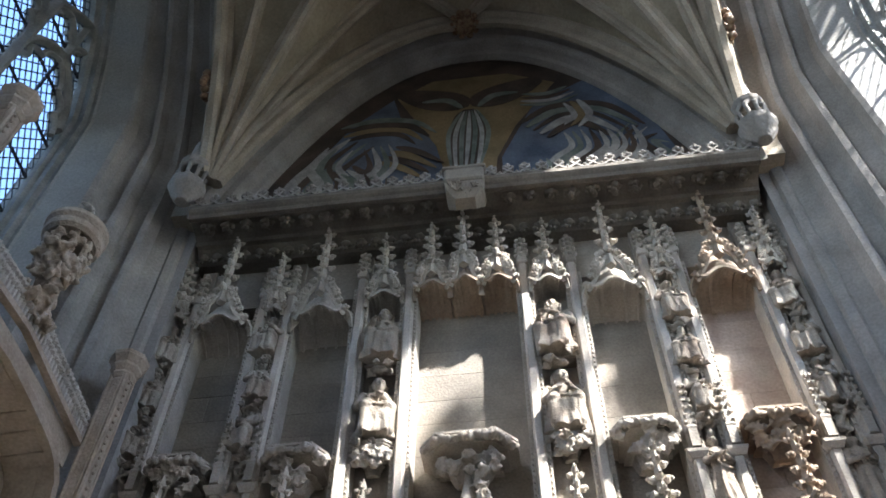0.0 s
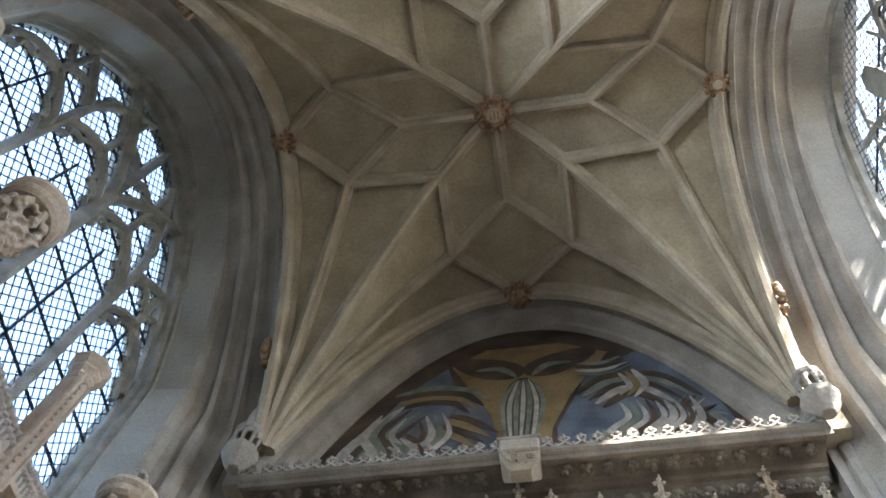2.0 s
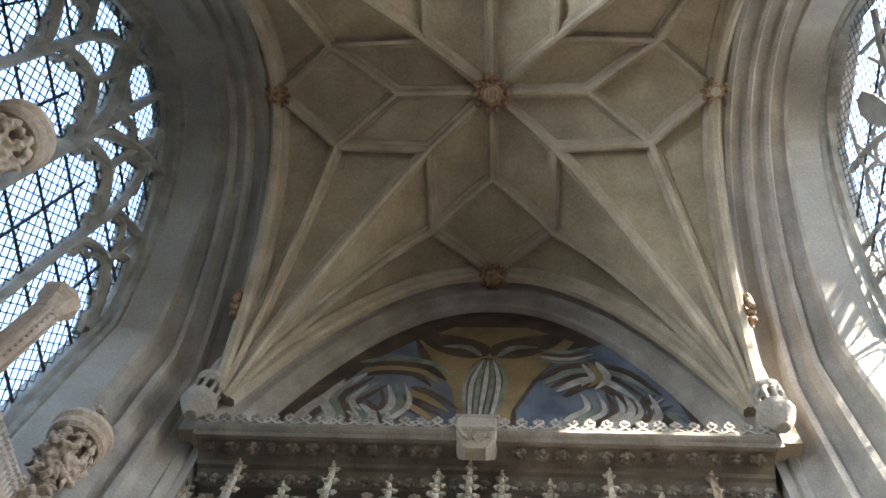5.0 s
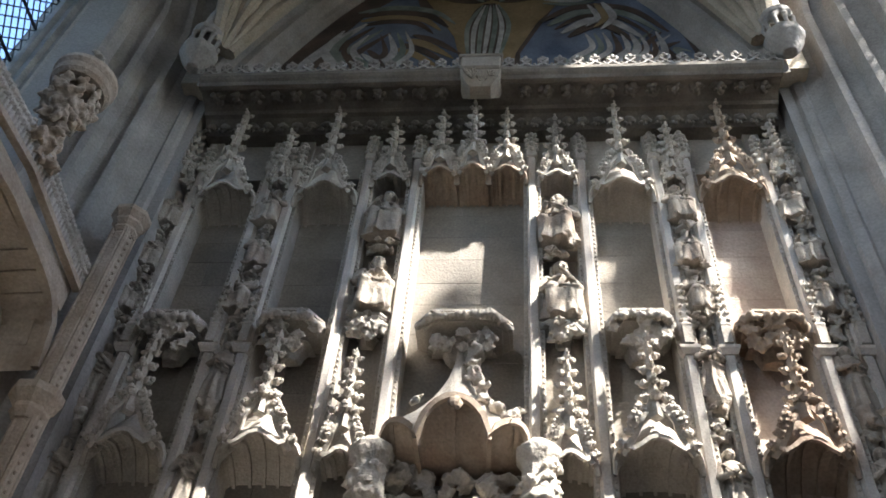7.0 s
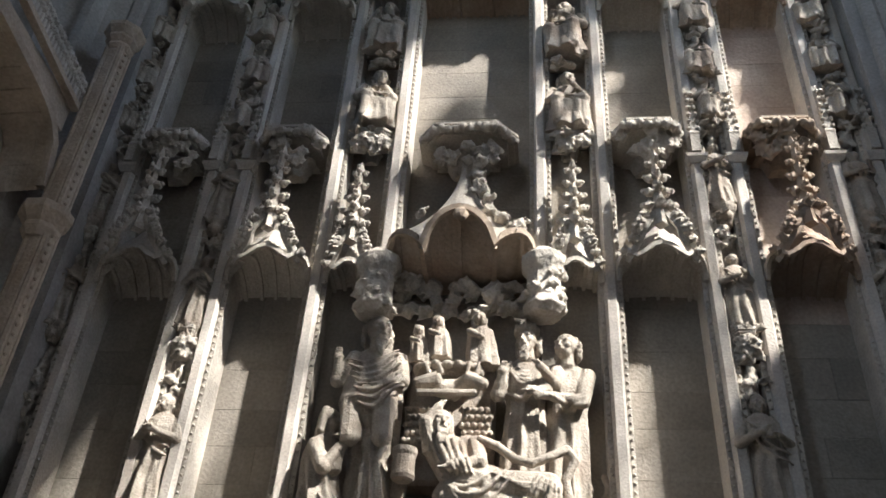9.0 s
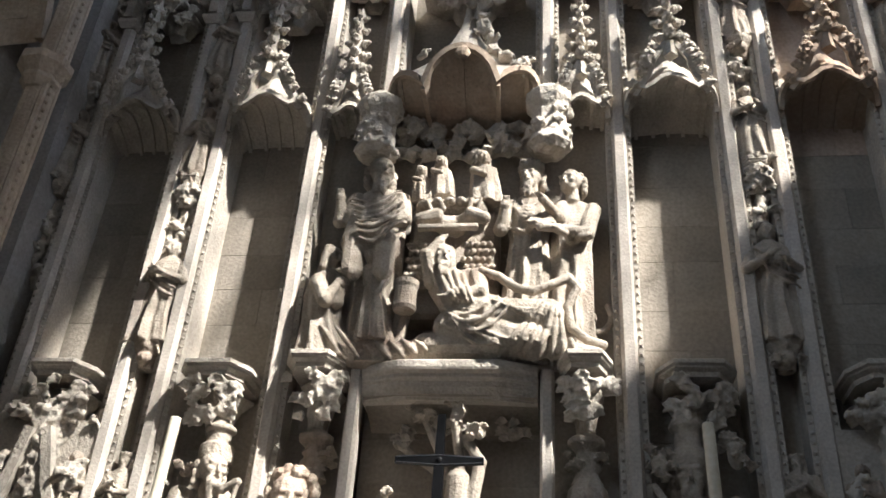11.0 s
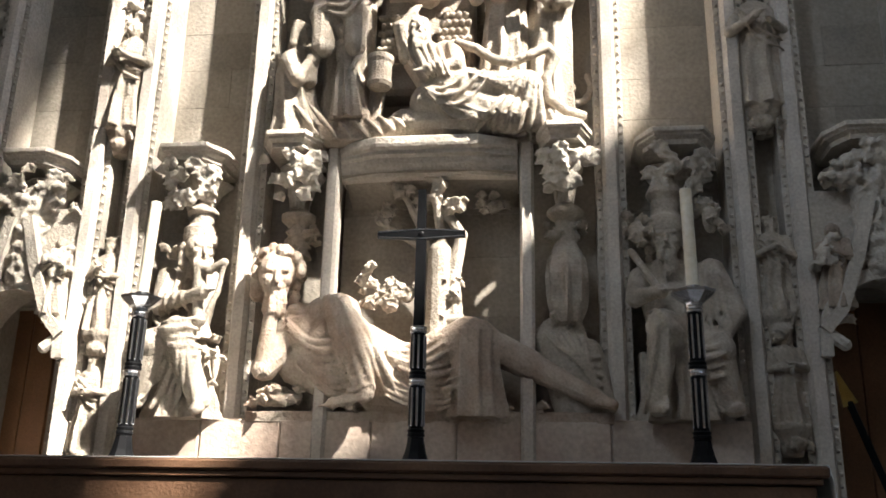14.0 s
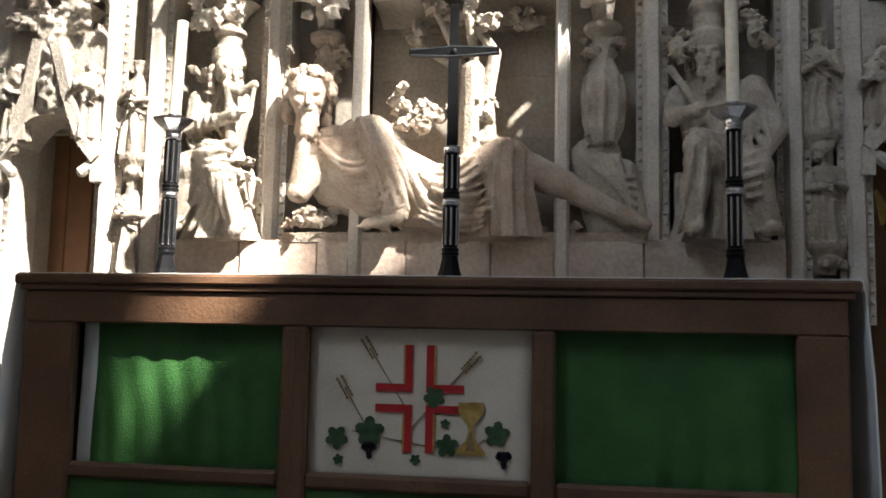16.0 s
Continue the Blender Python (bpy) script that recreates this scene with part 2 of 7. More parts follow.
RIB_SECTION = [(-0.11, 0.06), (-0.11, -0.035), (-0.085, -0.05), (-0.06, -0.06), (-0.055, -0.13), (-0.03, -0.17), (0.03, -0.17), (0.055, -0.13), (0.06, -0.06), (0.085, -0.05), (0.11, -0.035), (0.11, 0.06)]
vault = thing("vault_ribs", "moulded stone star ribs of a lierne vault with carved bosses", "vault ribs", at=(AX, CY, 0))
NODES = dict(C=(0, 0), E=(1.245, 0), S=(0, 1.19), D=(0.83, 0.72), N=(0.83, 1.87), W=(2.08, 0.67), X=(2.88, 0), Y=(0, 2.63), K=(2.86, 2.6))
RIBS = ["CE", "CS", "CD", "DN", "DW", "SN", "EW", "NY", "WX", "NK", "WK", "DK", "XK", "YK"]
done = set()
for a, b in RIBS:
    for sx in (1, -1):
        for sy in (1, -1):
            p, q = NODES[a], NODES[b]
            p, q = (p[0] * sx, p[1] * sy), (q[0] * sx, q[1] * sy)
            if (p, q) in done:
                continue
            done.add((p, q))
            n = 18 if b == "K" else 6
            pts = []
            for i in range(n + 1):
                x, y = p[0] + (q[0] - p[0]) * i / n, p[1] + (q[1] - p[1]) * i / n
                pts.append((x, y, vault_z(AX + x, CY + y)))
            wide = 1.15 if b in "K" and a in "XY" else 0.8
            part("rib", Mesher().sweep(pts, [(s * wide, t * wide) for s, t in RIB_SECTION]), RIB, vault)


def boss(x, y, r, depth):
    mb = Mesher()
    z = vault_z(AX + x, CY + y) - 0.06
    mb.lathe(x, y, [(r * 0.55, z - depth), (r * 0.62, z - depth * 0.9), (r * 0.62, z - depth * 0.6), (r * 0.8, z - depth * 0.5), (r * 0.8, z)], 20)
    for i in range(10):
        a = 2 * math.pi * i / 10
        mb.ball((x + r * 0.86 * math.cos(a), y + r * 0.86 * math.sin(a), z - depth * 0.6), r * 0.24, n=7, m=5, lump=0.12)
        mb.ball((x + r * 0.66 * math.cos(a + 0.3), y + r * 0.66 * math.sin(a + 0.3), z - depth * 0.85), r * 0.15, n=6, m=4, lump=0.15)
    b = part("boss", mb, BOSS, vault, "carved leafy roof boss, brown with gilding", smooth=True)
    d = Mesher()
    if r > 0.2:
        d.lathe(x, y, [(r * 0.38, z - depth - 0.012), (r * 0.45, z - depth + 0.01)], 20)
        part("badge", d, RIB, b, "pale round badge with worn letter bars")
        bars = Mesher()
        for k in (-0.05, 0, 0.05):
            bars.box(x + k - 0.011, x + k + 0.011, y - 0.06, y + 0.06, z - depth - 0.02, z - depth - 0.008)
        part("badge_bars", bars, BOSS, b)
    elif x > 1:
        d.lathe(x, y, [(r * 0.3, z - depth - 0.02), (r * 0.42, z - depth + 0.01)], 16)
        part("badge", d, STONE, b, "pale round flower badge")


boss(0, 0, 0.25, 0.16)
boss(-2.86, 0, 0.17, 0.14)
boss(2.86, 0, 0.17, 0.14)
boss(0, 2.6, 0.2, 0.16)
boss(0, -2.6, 0.2, 0.16)


# side walls: deep arched window bays
def arch_ring(x, hw, apex, spring, cy, foot, n=28):
    pts = [(x, cy + hw, foot), (x, cy + hw, spring)]
    for i in range(1, n):
        u = 1 - 2 * i / n
        s = math.copysign(1 - (1 - abs(u)) ** 1.6, u)
        pts.append((x, cy + hw * s, spring + (apex - spring) * arch(s)))
    return pts + [(x, cy - hw, spring), (x, cy - hw, foot)]


# (outward from the wall rib, half width, crown)
MOULDS = [(0.0, 2.66, 13.02), (0.10, 2.66, 13.06), (0.12, 2.63, 13.0), (0.19, 2.61, 13.0), (0.22, 2.62, 13.08), (0.36, 2.56, 13.14), (0.40, 2.47, 13.1), (0.46, 2.45, 13.1), (0.50, 2.50, 13.18),
          (0.62, 2.45, 13.24), (0.66, 2.36, 13.2), (0.72, 2.34, 13.2), (0.77, 2.40, 13.3), (0.92, 2.33, 13.36), (0.95, 2.25, 13.34), (1.0, 2.23, 13.36)]


def side_wall(name, side, cy):
    x0 = AX + side * HX
    jamb = Mesher()
    jamb.rings([arch_ring(x0 + side * d, 2.23 + (hw - 2.23) * 1.5, ap, Z0 + 0.3 + 0.8 * d, cy, -0.6) for d, hw, ap in MOULDS], closed=False)
    w = structure(name, jamb, PIER, "grey stone wall pier with deep arch mouldings", "wall", smooth=False)
    rv = Mesher()
    rv.rings([arch_ring(x0 + side * d, hw, ap, 10.4, cy, 6.2) for d, hw, ap in ((1.0, 2.23, 13.36), (1.4, 2.19, 13.4), (1.42, 2.17, 13.38))], closed=False)
    part("reveal", rv, REVEAL, w, "smooth pale grey plaster window reveal")
    up = 0.6 if side > 0 else 0.0
    im = Mesher()
    im.rings([arch_ring(x0 + side * d, hw, ap, 10.4, cy, 6.2) for d, hw, ap in ((1.42, 2.17, 13.38), (1.47, 2.18, 13.36), (1.5, 2.13, 13.28 + up), (1.58, 2.15, 13.26 + up), (1.62, 2.11, 13.16 + up), (1.8, 2.13, 13.14 + up))], closed=False)
    part("jamb_moulding", im, TRACERY, w)
    # masonry outside the opening, and below the sill
    sp = Mesher()
    ring = arch_ring(x0 + side * 1.78, 2.12, 13.1 + up, 10.4, cy, 6.0)
    top = [(p[0], cy + (p[1] - cy) * 1.35, 15.0 if abs(p[1] - cy) < 2.11 else p[2]) for p in ring]
    top[0], top[-1] = (ring[0][0], cy + 2.8, 6.0), (ring[0][0], cy - 2.8, 6.0)
    top[1], top[-2] = (ring[0][0], cy + 2.8, 15.0), (ring[0][0], cy - 2.8, 15.0)
    sp.rings([ring, top], closed=False)
    part("masonry", sp, PIER, w)
    part("sill", Mesher().add([(x0 + side * d, cy + y, z) for y in (-2.7, 2.7) for d, z in ((1.05, -0.6), (1.05, 5.9), (1.6, 7.2), (1.62, 7.35), (1.9, 7.35), (1.9, -0.6))],
                              [(0, 1, 2, 3, 4, 5), (11, 10, 9, 8, 7, 6)] + [(i, (i + 1) % 6, 6 + (i + 1) % 6, 6 + i) for i in range(6)]), PIER, w, "sloping stone window sill")
    return w


for side, nm in ((-1, "north"), (1, "south")):
    side_wall("wall_" + nm, side, CY)
    side_wall("wall_" + nm + "_choir", side, CY - 2 * HY)


def window(name, side, cy):
    x = AX + side * (HX + 1.7)
    w = thing(name, "tall traceried window with diamond leaded glazing", "window", at=(x, cy, 7.35), kind="structure")

    def arc(p, q, bulge, n=8):
        """A line in the window's plane from p to q (across, height), bowed to one side."""
        dx, dz = q[0] - p[0], q[1] - p[1]
        return [(0, p[0] + dx * i / n - dz * bulge * 4 * (i / n) * (1 - i / n), p[1] + dz * i / n + dx * bulge * 4 * (i / n) * (1 - i / n)) for i in range(n + 1)]

    def bar(pts, wd, dp, nm="tracery_bar"):
        if side > 0:
            wd, dp = wd * 0.55, dp * 0.35
        sec = [(-wd, -dp * 0.4), (-wd * 0.35, -dp), (wd * 0.35, -dp), (wd, -dp * 0.4), (wd, dp * 0.4), (wd * 0.35, dp), (-wd * 0.35, dp), (-wd, dp * 0.4)]
        part(nm, Mesher().sweep(pts, sec, up=(1, 0, 0)), TRACERY, w)

    H = 6.0
    step = 4.14 / 4 if side < 0 else 1.08
    for k in (-1, 0, 1):
        heavy = 1.5 if k == 0 else 1.0
        at = k * step if side < 0 or k else -0.48
        bar([(0, at, 0), (0, at, 4.2 if k else 3.8)], 0.055 * heavy if side < 0 or k else 0.2, 0.11 * heavy, "mullion")
    # the middle mullion forks over the lights; each light has a cusped head
    for s in (-1, 1):
        bar(arc((0, 3.7), (s * 1.0, 5.35), 0.08 * s, 10), 0.07, 0.14)
        bar(arc((s * step, 4.0), (s * 0.45, 5.6), -0.06 * s), 0.05, 0.10)
        bar(arc((s * step, 3.9), (s * 1.75, 4.55), 0.07 * s), 0.05, 0.10)
    bar([(0, 0, 3.8), (0, 0, 5.75 if side < 0 else 5.2)], 0.06, 0.12)
    for k in range(4):
        a, b = -2.07 + k * step, -2.07 + (k + 1) * step
        m = (a + b) / 2
        drop = 0.45 if k in (0, 3) else 0.0
        for s, e in ((1, a), (-1, b)):
            bar(arc((e, 3.2 - drop), (m, 4.0 - drop), 0.14 * s), 0.05, 0.09)
            pts = [(e + s * 0.03, 3.05), (e + s * 0.16, 3.3), (e + s * 0.13, 3.47), (e + s * 0.3, 3.57), (e + s * 0.32, 3.71), (m, 3.9)]
            for p, q in zip(pts, pts[1:]):
                bar(arc((p[0], p[1] - drop), (q[0], q[1] - drop), 0.12 * s, 4), 0.03, 0.06, "cusp")
        bar([(0, m, 3.95 - drop), (0, m, 5.3 if k in (1, 2) else 4.3)], 0.045, 0.09)
        for c in (-0.26, 0.26):
            z = 4.1 if k in (0, 3) else 4.85
            for s in (-1, 1):
                bar(arc((m + c - s * 0.25, z - 0.32), (m + c, z), 0.13 * s, 6), 0.038, 0.07)
                bar(arc((m + c - s * 0.2, z - 0.3), (m + c - s * 0.1, z - 0.16), 0.2 * s, 4), 0.025, 0.05, "cusp")
    if side > 0:      # plate added where the middle mullion forks, shaped to block sun from the wide niche
        sp = Mesher().rings([[(dx, -0.06, 4.45), (dx, 0.06, 4.25), (dx, 0.2, 4.4), (dx, 0.27, 4.9), (dx, 0.24, 5.25), (dx, 0.1, 5.4), (dx, -0.05, 5.3), (dx, -0.08, 4.9)] for dx in (-0.04, 0.04)])
        part("spandrel", sp, TRACERY, w)
    # glazing
    lead = Mesher()
    r, t, h = (0.0065 if side < 0 else 0.005), 0.005, 2.2
    dx, rise = 0.125, 1.55
    n = int((2 * h + H / rise) / dx) + 2
    for s in (1, -1):
        for i in range(-2, n):
            y0 = -h - H / rise + i * dx if s == 1 else h + H / rise - i * dx
            za, zb = 0.0, 6.1
            ya, yb = y0 + s * za / rise, y0 + s * zb / rise
            lo, hi = min(ya, yb), max(ya, yb)
            if hi < -h or lo > h:
                continue
            def clip(y):
                y = max(-h, min(h, y))
                return y, (y - y0) * s * rise
            (ya, za), (yb, zb) = clip(ya), clip(yb)
            lead.sweep([(0, ya, za), (0, yb, zb)], [(-r, -t), (r, -t), (r, t), (-r, t)], up=(1, 0, 0))
    tagged(part("lead_lattice", lead, LEAD, w, "fine diamond lattice of dark window leads"), kind="stuff")
    for i in range(1, 9):
        part("saddle_bar", Mesher().box(-0.012, 0.012, -h, h, i * 0.62 - 0.014, i * 0.62 + 0.014), LEAD, w)
    for k in range(4):
        m = -2.07 + (k + 0.5) * step
        part("stanchion", Mesher().box(-0.014, 0.014, m - 0.014, m + 0.014, 0, 3.4), LEAD, w)
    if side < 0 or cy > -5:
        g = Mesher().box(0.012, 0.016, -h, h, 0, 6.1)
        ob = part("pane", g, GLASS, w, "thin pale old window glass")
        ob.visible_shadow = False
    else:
        # unseen south choir window: opaque sheet added to keep its sun out
        part("pane", Mesher().box(0.012, 0.03, -h, h, 0, 6.1), LEAD, w, "opaque dark sheet added to block the sun")
    return w


GLASS = bpy.data.materials.new("window_glass")
GLASS.use_nodes = True
_n = GLASS.node_tree.nodes
_g = _n.new("ShaderNodeBsdfTransparent")
_g.inputs[0].default_value = (0.9, 0.94, 0.97, 1)
_gl = _n.new("ShaderNodeBsdfGlossy")
_gl.inputs["Roughness"].default_value = 0.12
_mx = _n.new("ShaderNodeMixShader")
_mx.inputs[0].default_value = 0.06
GLASS.node_tree.links.new(_g.outputs[0], _mx.inputs[1])
GLASS.node_tree.links.new(_gl.outputs[0], _mx.inputs[2])
GLASS.node_tree.links.new(_mx.outputs[0], _n["Material Output"].inputs[0])

window("window_1", -1, CY)
window("window_2", 1, CY)
window("window_3", -1, CY - 2 * HY)
window("window_4", 1, CY - 2 * HY)

# floor with the steps up to the altar, and the choir's far end
fl = Mesher()
fl.box(-5.2, 5.4, -3.0, 1.2, -0.8, 0.0)
for i in range(4):
    fl.box(-5.2, 5.4, -3.35 - 0.35 * i, -3.0 - 0.35 * i, -0.8, -0.15 * (i + 1))
fl.box(-5.2, 5.4, -11.2, -4.4, -0.9, -0.6)
structure("floor", fl, FLOOR, "worn grey stone floor with steps to the altar", "floor")
structure("wall_west", Mesher().box(-5.2, 5.4, -11.4, -11.1, -0.9, 15), PIER, "plain grey stone end wall", "wall")

# east arch and the painted wall above the screen
east = Mesher()


def east_ring(y, hw, apex, spring=9.3, foot=8.9, n=36):
    pts = [(AX - hw, y, foot), (AX - hw, y, spring)]
    for i in range(1, n):
        u = -1 + 2 * i / n
        s = math.copysign(1 - (1 - abs(u)) ** 1.6, u)
        pts.append((AX + hw * s, y, spring + (apex - spring) * arch(s)))
    return pts + [(AX + hw, y, spring), (AX + hw, y, foot)]


east.rings([east_ring(y, hw, ap) for y, hw, ap in ((-0.42, 2.95, 13.12), (-0.40, 2.86, 13.04), (-0.35, 2.83, 13.0), (-0.33, 2.86, 13.04), (-0.24, 2.82, 13.0), (-0.22, 2.74, 12.93),
                                                     (-0.17, 2.72, 12.9), (-0.15, 2.75, 12.94), (-0.06, 2.70, 12.88), (-0.04, 2.64, 12.82), (0.02, 2.62, 12.8), (0.2, 2.62, 12.8))], closed=False)
structure("wall_east", east, PIER, "moulded stone arch over the carved altar screen", "wall")
structure("wall_east_back", Mesher().box(-3.6, 3.8, 0.62, 0.9, -0.6, 15.0), PIER, "plain stone wall behind the altar screen", "wall")

structure("roof", Mesher().box(-5.2, 5.4, -11.4, 1.0, 14.95, 15.15), PIER, "plain stone roof slab over the vault", "roof")
for side, nm in ((-1, "north"), (1, "south")):
    xa, xb = sorted((AX + side * (HX + 1.7), AX + side * (HX + 0.02)))
    structure("wall_corner_" + nm, Mesher().box(xa, xb, -0.165, 0.62, -0.6, 14.9), PIER, "plain grey stone corner pier", "wall")
    xa, xb = sorted((AX + side * (HX + 0.25), AX + side * (HX - 0.01)))
    structure("wall_spandrel_" + nm, Mesher().box(xa, xb, -0.395, -0.17, 9.0, 14.9), RIB, "stone spandrel at the vault corner", "wall")

# ---- the carved altar screen ----
screen = thing("altar_screen", "tall carved limestone altar screen with canopied niches", "altar screen", at=(0, 0, 0))
BACK = 0.27
UPRIGHTS = [(-2.95, 0.3, 8.0), (-2.64, 0.6, 8.0), (-1.955, 0.9, 8.0), (-1.69, 0.9, 8.0), (-0.995, 0.9, 8.15), (-0.525, 4.82, 8.15), (0.57, 4.82, 8.15), (1.03, 0.9, 8.1), (1.715, 0.9, 8.1), (2.0, 0.9, 8.1), (2.69, 0.6, 8.0), (2.98, 0.3, 8.0)]


def upright(x, z0, z1, w=0.045, y=0.0, name="upright", deep=0.3):
    mb = Mesher()
    sec = [(-w, deep), (-w, 0.03), (-w * 0.62, 0.0), (w * 0.62, 0.0), (w, 0.03), (w, deep)]
    mb.rings([[(x + a, y + b, z) for a, b in sec] for z in (z0, z1)])
    u = part(name, mb, UPRIGHT, screen)
    for s in (-1, 1) if deep > 0.2 else ():
        tr = Mesher()
        xs = sorted((x + s * (w + 0.001), x + s * (w + 0.035)))
        tr.box(xs[0], xs[1], y + 0.045, y + 0.3, z0, z1 - 0.1)
        xc = (xs[0] + xs[1]) / 2
        z = z0 + 0.05
        while z < z1 - 0.12:
            k = 0.011
            tr.add([(xc - k, y + 0.046, z - k), (xc + k, y + 0.046, z - k), (xc + k, y + 0.046, z + k), (xc - k, y + 0.046, z + k), (xc, y + 0.028, z)], [(0, 1, 4), (1, 2, 4), (2, 3, 4), (3, 0, 4)])
            z += 0.055
        part("bead_moulding", tr, STONE, u, "side moulding studded with small beads")
    # pinnacle with crockets
    if z1 > 7:
        pn = Mesher()
        pn.block(x - w * 1.25, x + w * 1.25, y - 0.02, y + 0.1, z1, z1 + 0.07, 0.012)
        pn.rings([[(x + a * k, y + 0.04 + b * k, z) for a, b in ((-1, -1), (1, -1), (1, 1), (-1, 1))] for k, z in ((w, z1 + 0.07), (w * 0.8, z1 + 0.2), (0.008, z1 + 0.46))])
        for j in range(4):
            z = z1 + 0.13 + j * 0.085
            r = w * (1.15 - 0.13 * j)
            for a, b in ((-1, -0.6), (1, -0.6), (0, -1)):
                pn.ball((x + a * r, y + 0.04 + b * r, z), 0.026, n=6, m=4, lump=0.2)
        pn.ball((x, y + 0.04, z1 + 0.46), 0.035, n=6, m=4, lump=0.2)
        part("pinnacle", pn, STONE, screen, "small crocketed pinnacle")
    return u


for x, z0, z1 in UPRIGHTS:
    upright(x, z0, z1)
for x in (-0.5, 0.575):
    upright(x, 1.0, 2.8, 0.038, -0.05, deep=0.1)

for x, z0, z1 in UPRIGHTS:
    if abs(x) > 1.5:
        part("ledge", Mesher().rings([[(x + sx * w, sy, z) for sx, sy in ((-1, -0.012 - d), (1, -0.012 - d), (1, 0.06), (-1, 0.06))] for w, d, z in ((0.055, 0.0, 5.66), (0.075, 0.03, 5.70), (0.08, 0.035, 5.725), (0.06, 0.01, 5.74))]), UPRIGHT, screen)
        pn = Mesher()
        pn.rings([[(x + a * k, -0.02 + b * k, z) for a, b in ((-1, -1), (1, -1), (1, 1), (-1, 1))] for k, z in ((0.034, 5.74), (0.034, 5.9), (0.04, 5.92), (0.026, 5.95), (0.006, 6.42))])
        for j in range(6):
            for k in (-1, 1):
                pn.ball((x + k * (0.034 - 0.004 * j), -0.045, 5.97 + 0.075 * j), 0.02, n=6, m=4, lump=0.25)
        part("buttress_pinnacle", pn, STONE, screen, "little crocketed pinnacle on an upright")

# masonry between the niches
NICHES = [(-2.585, -2.01, "side"), (-1.635, -1.05, "plain"), (-0.47, 0.515, "wide"), (1.085, 1.66, "plain"), (2.055, 2.635, "side")]
COLUMNS = [(-2.90, -2.69), (-1.905, -1.74), (-0.94, -0.58), (0.625, 0.975), (1.77, 1.945), (2.745, 2.93)]
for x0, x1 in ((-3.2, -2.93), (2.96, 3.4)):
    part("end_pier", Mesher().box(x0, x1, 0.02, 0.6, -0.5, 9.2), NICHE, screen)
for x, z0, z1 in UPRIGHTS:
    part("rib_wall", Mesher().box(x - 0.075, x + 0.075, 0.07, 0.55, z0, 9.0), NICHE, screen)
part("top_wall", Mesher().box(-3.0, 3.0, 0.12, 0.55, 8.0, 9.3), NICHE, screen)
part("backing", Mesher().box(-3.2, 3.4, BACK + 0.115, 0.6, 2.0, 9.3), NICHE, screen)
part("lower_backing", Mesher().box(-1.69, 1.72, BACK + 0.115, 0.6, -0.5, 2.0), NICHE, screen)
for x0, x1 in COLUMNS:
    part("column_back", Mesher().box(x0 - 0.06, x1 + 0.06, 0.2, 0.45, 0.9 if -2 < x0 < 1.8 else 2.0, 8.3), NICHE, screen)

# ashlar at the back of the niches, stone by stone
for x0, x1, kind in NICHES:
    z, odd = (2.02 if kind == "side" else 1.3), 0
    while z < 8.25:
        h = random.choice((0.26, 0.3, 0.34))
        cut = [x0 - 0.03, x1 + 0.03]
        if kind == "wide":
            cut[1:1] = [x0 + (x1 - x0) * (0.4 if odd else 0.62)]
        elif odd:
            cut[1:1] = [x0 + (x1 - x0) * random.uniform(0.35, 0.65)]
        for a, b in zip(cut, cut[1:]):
            # upper right niche: warm bounced sunlight is put into the pinker stone colour
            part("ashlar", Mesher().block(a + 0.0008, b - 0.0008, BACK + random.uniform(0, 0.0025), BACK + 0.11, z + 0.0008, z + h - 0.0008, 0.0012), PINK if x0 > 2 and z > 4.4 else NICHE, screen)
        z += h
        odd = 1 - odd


def leaf_fan(mb, p, r, out):
    """One curling carved leaf: five ribbed lobes that spread from its foot and hook forward."""
    p, out = Vector(p), Vector(out).normalized()
    side = out.cross(Vector((0, 0, 1)))
    side = side.normalized() if side.length > 0.1 else Vector((1, 0, 0))
    up = side.cross(out)
    tilt = random.uniform(-0.7, 0.7)
    for k in (-2, -1, 0, 1, 2):
        a = k * 0.55 + tilt
        d = side * math.sin(a) + up * math.cos(a)
        size = r * (1.25 - 0.14 * abs(k)) * random.uniform(0.85, 1.15)
        m = p + d * size * 0.75 + out * r * 0.55
        Mesher.rod(mb, p, m, r * 0.26, r * 0.34, 6)
        Mesher.rod(mb, m, m + d * size * 0.35 + out * r * 0.3 - up * r * 0.3, r * 0.34, r * 0.16, 6)


def clump(mb, c, size, n, r=0.05):
    """A knot of carved leaves."""
    for _ in range(max(3, int(n * 0.55))):
        p = [c[i] + size[i] * random.uniform(-1, 1) for i in range(3)]
        leaf_fan(mb, p, r * random.uniform(0.75, 1.15), (random.uniform(-0.7, 0.7), -1, random.uniform(-0.5, 0.4)))
    mb.ball(c, 1.0, (max(size[0] * 0.75, r * 0.6), max(size[1] * 0.7, r * 0.5), max(size[2] * 0.75, r * 0.6)), 8, 6)


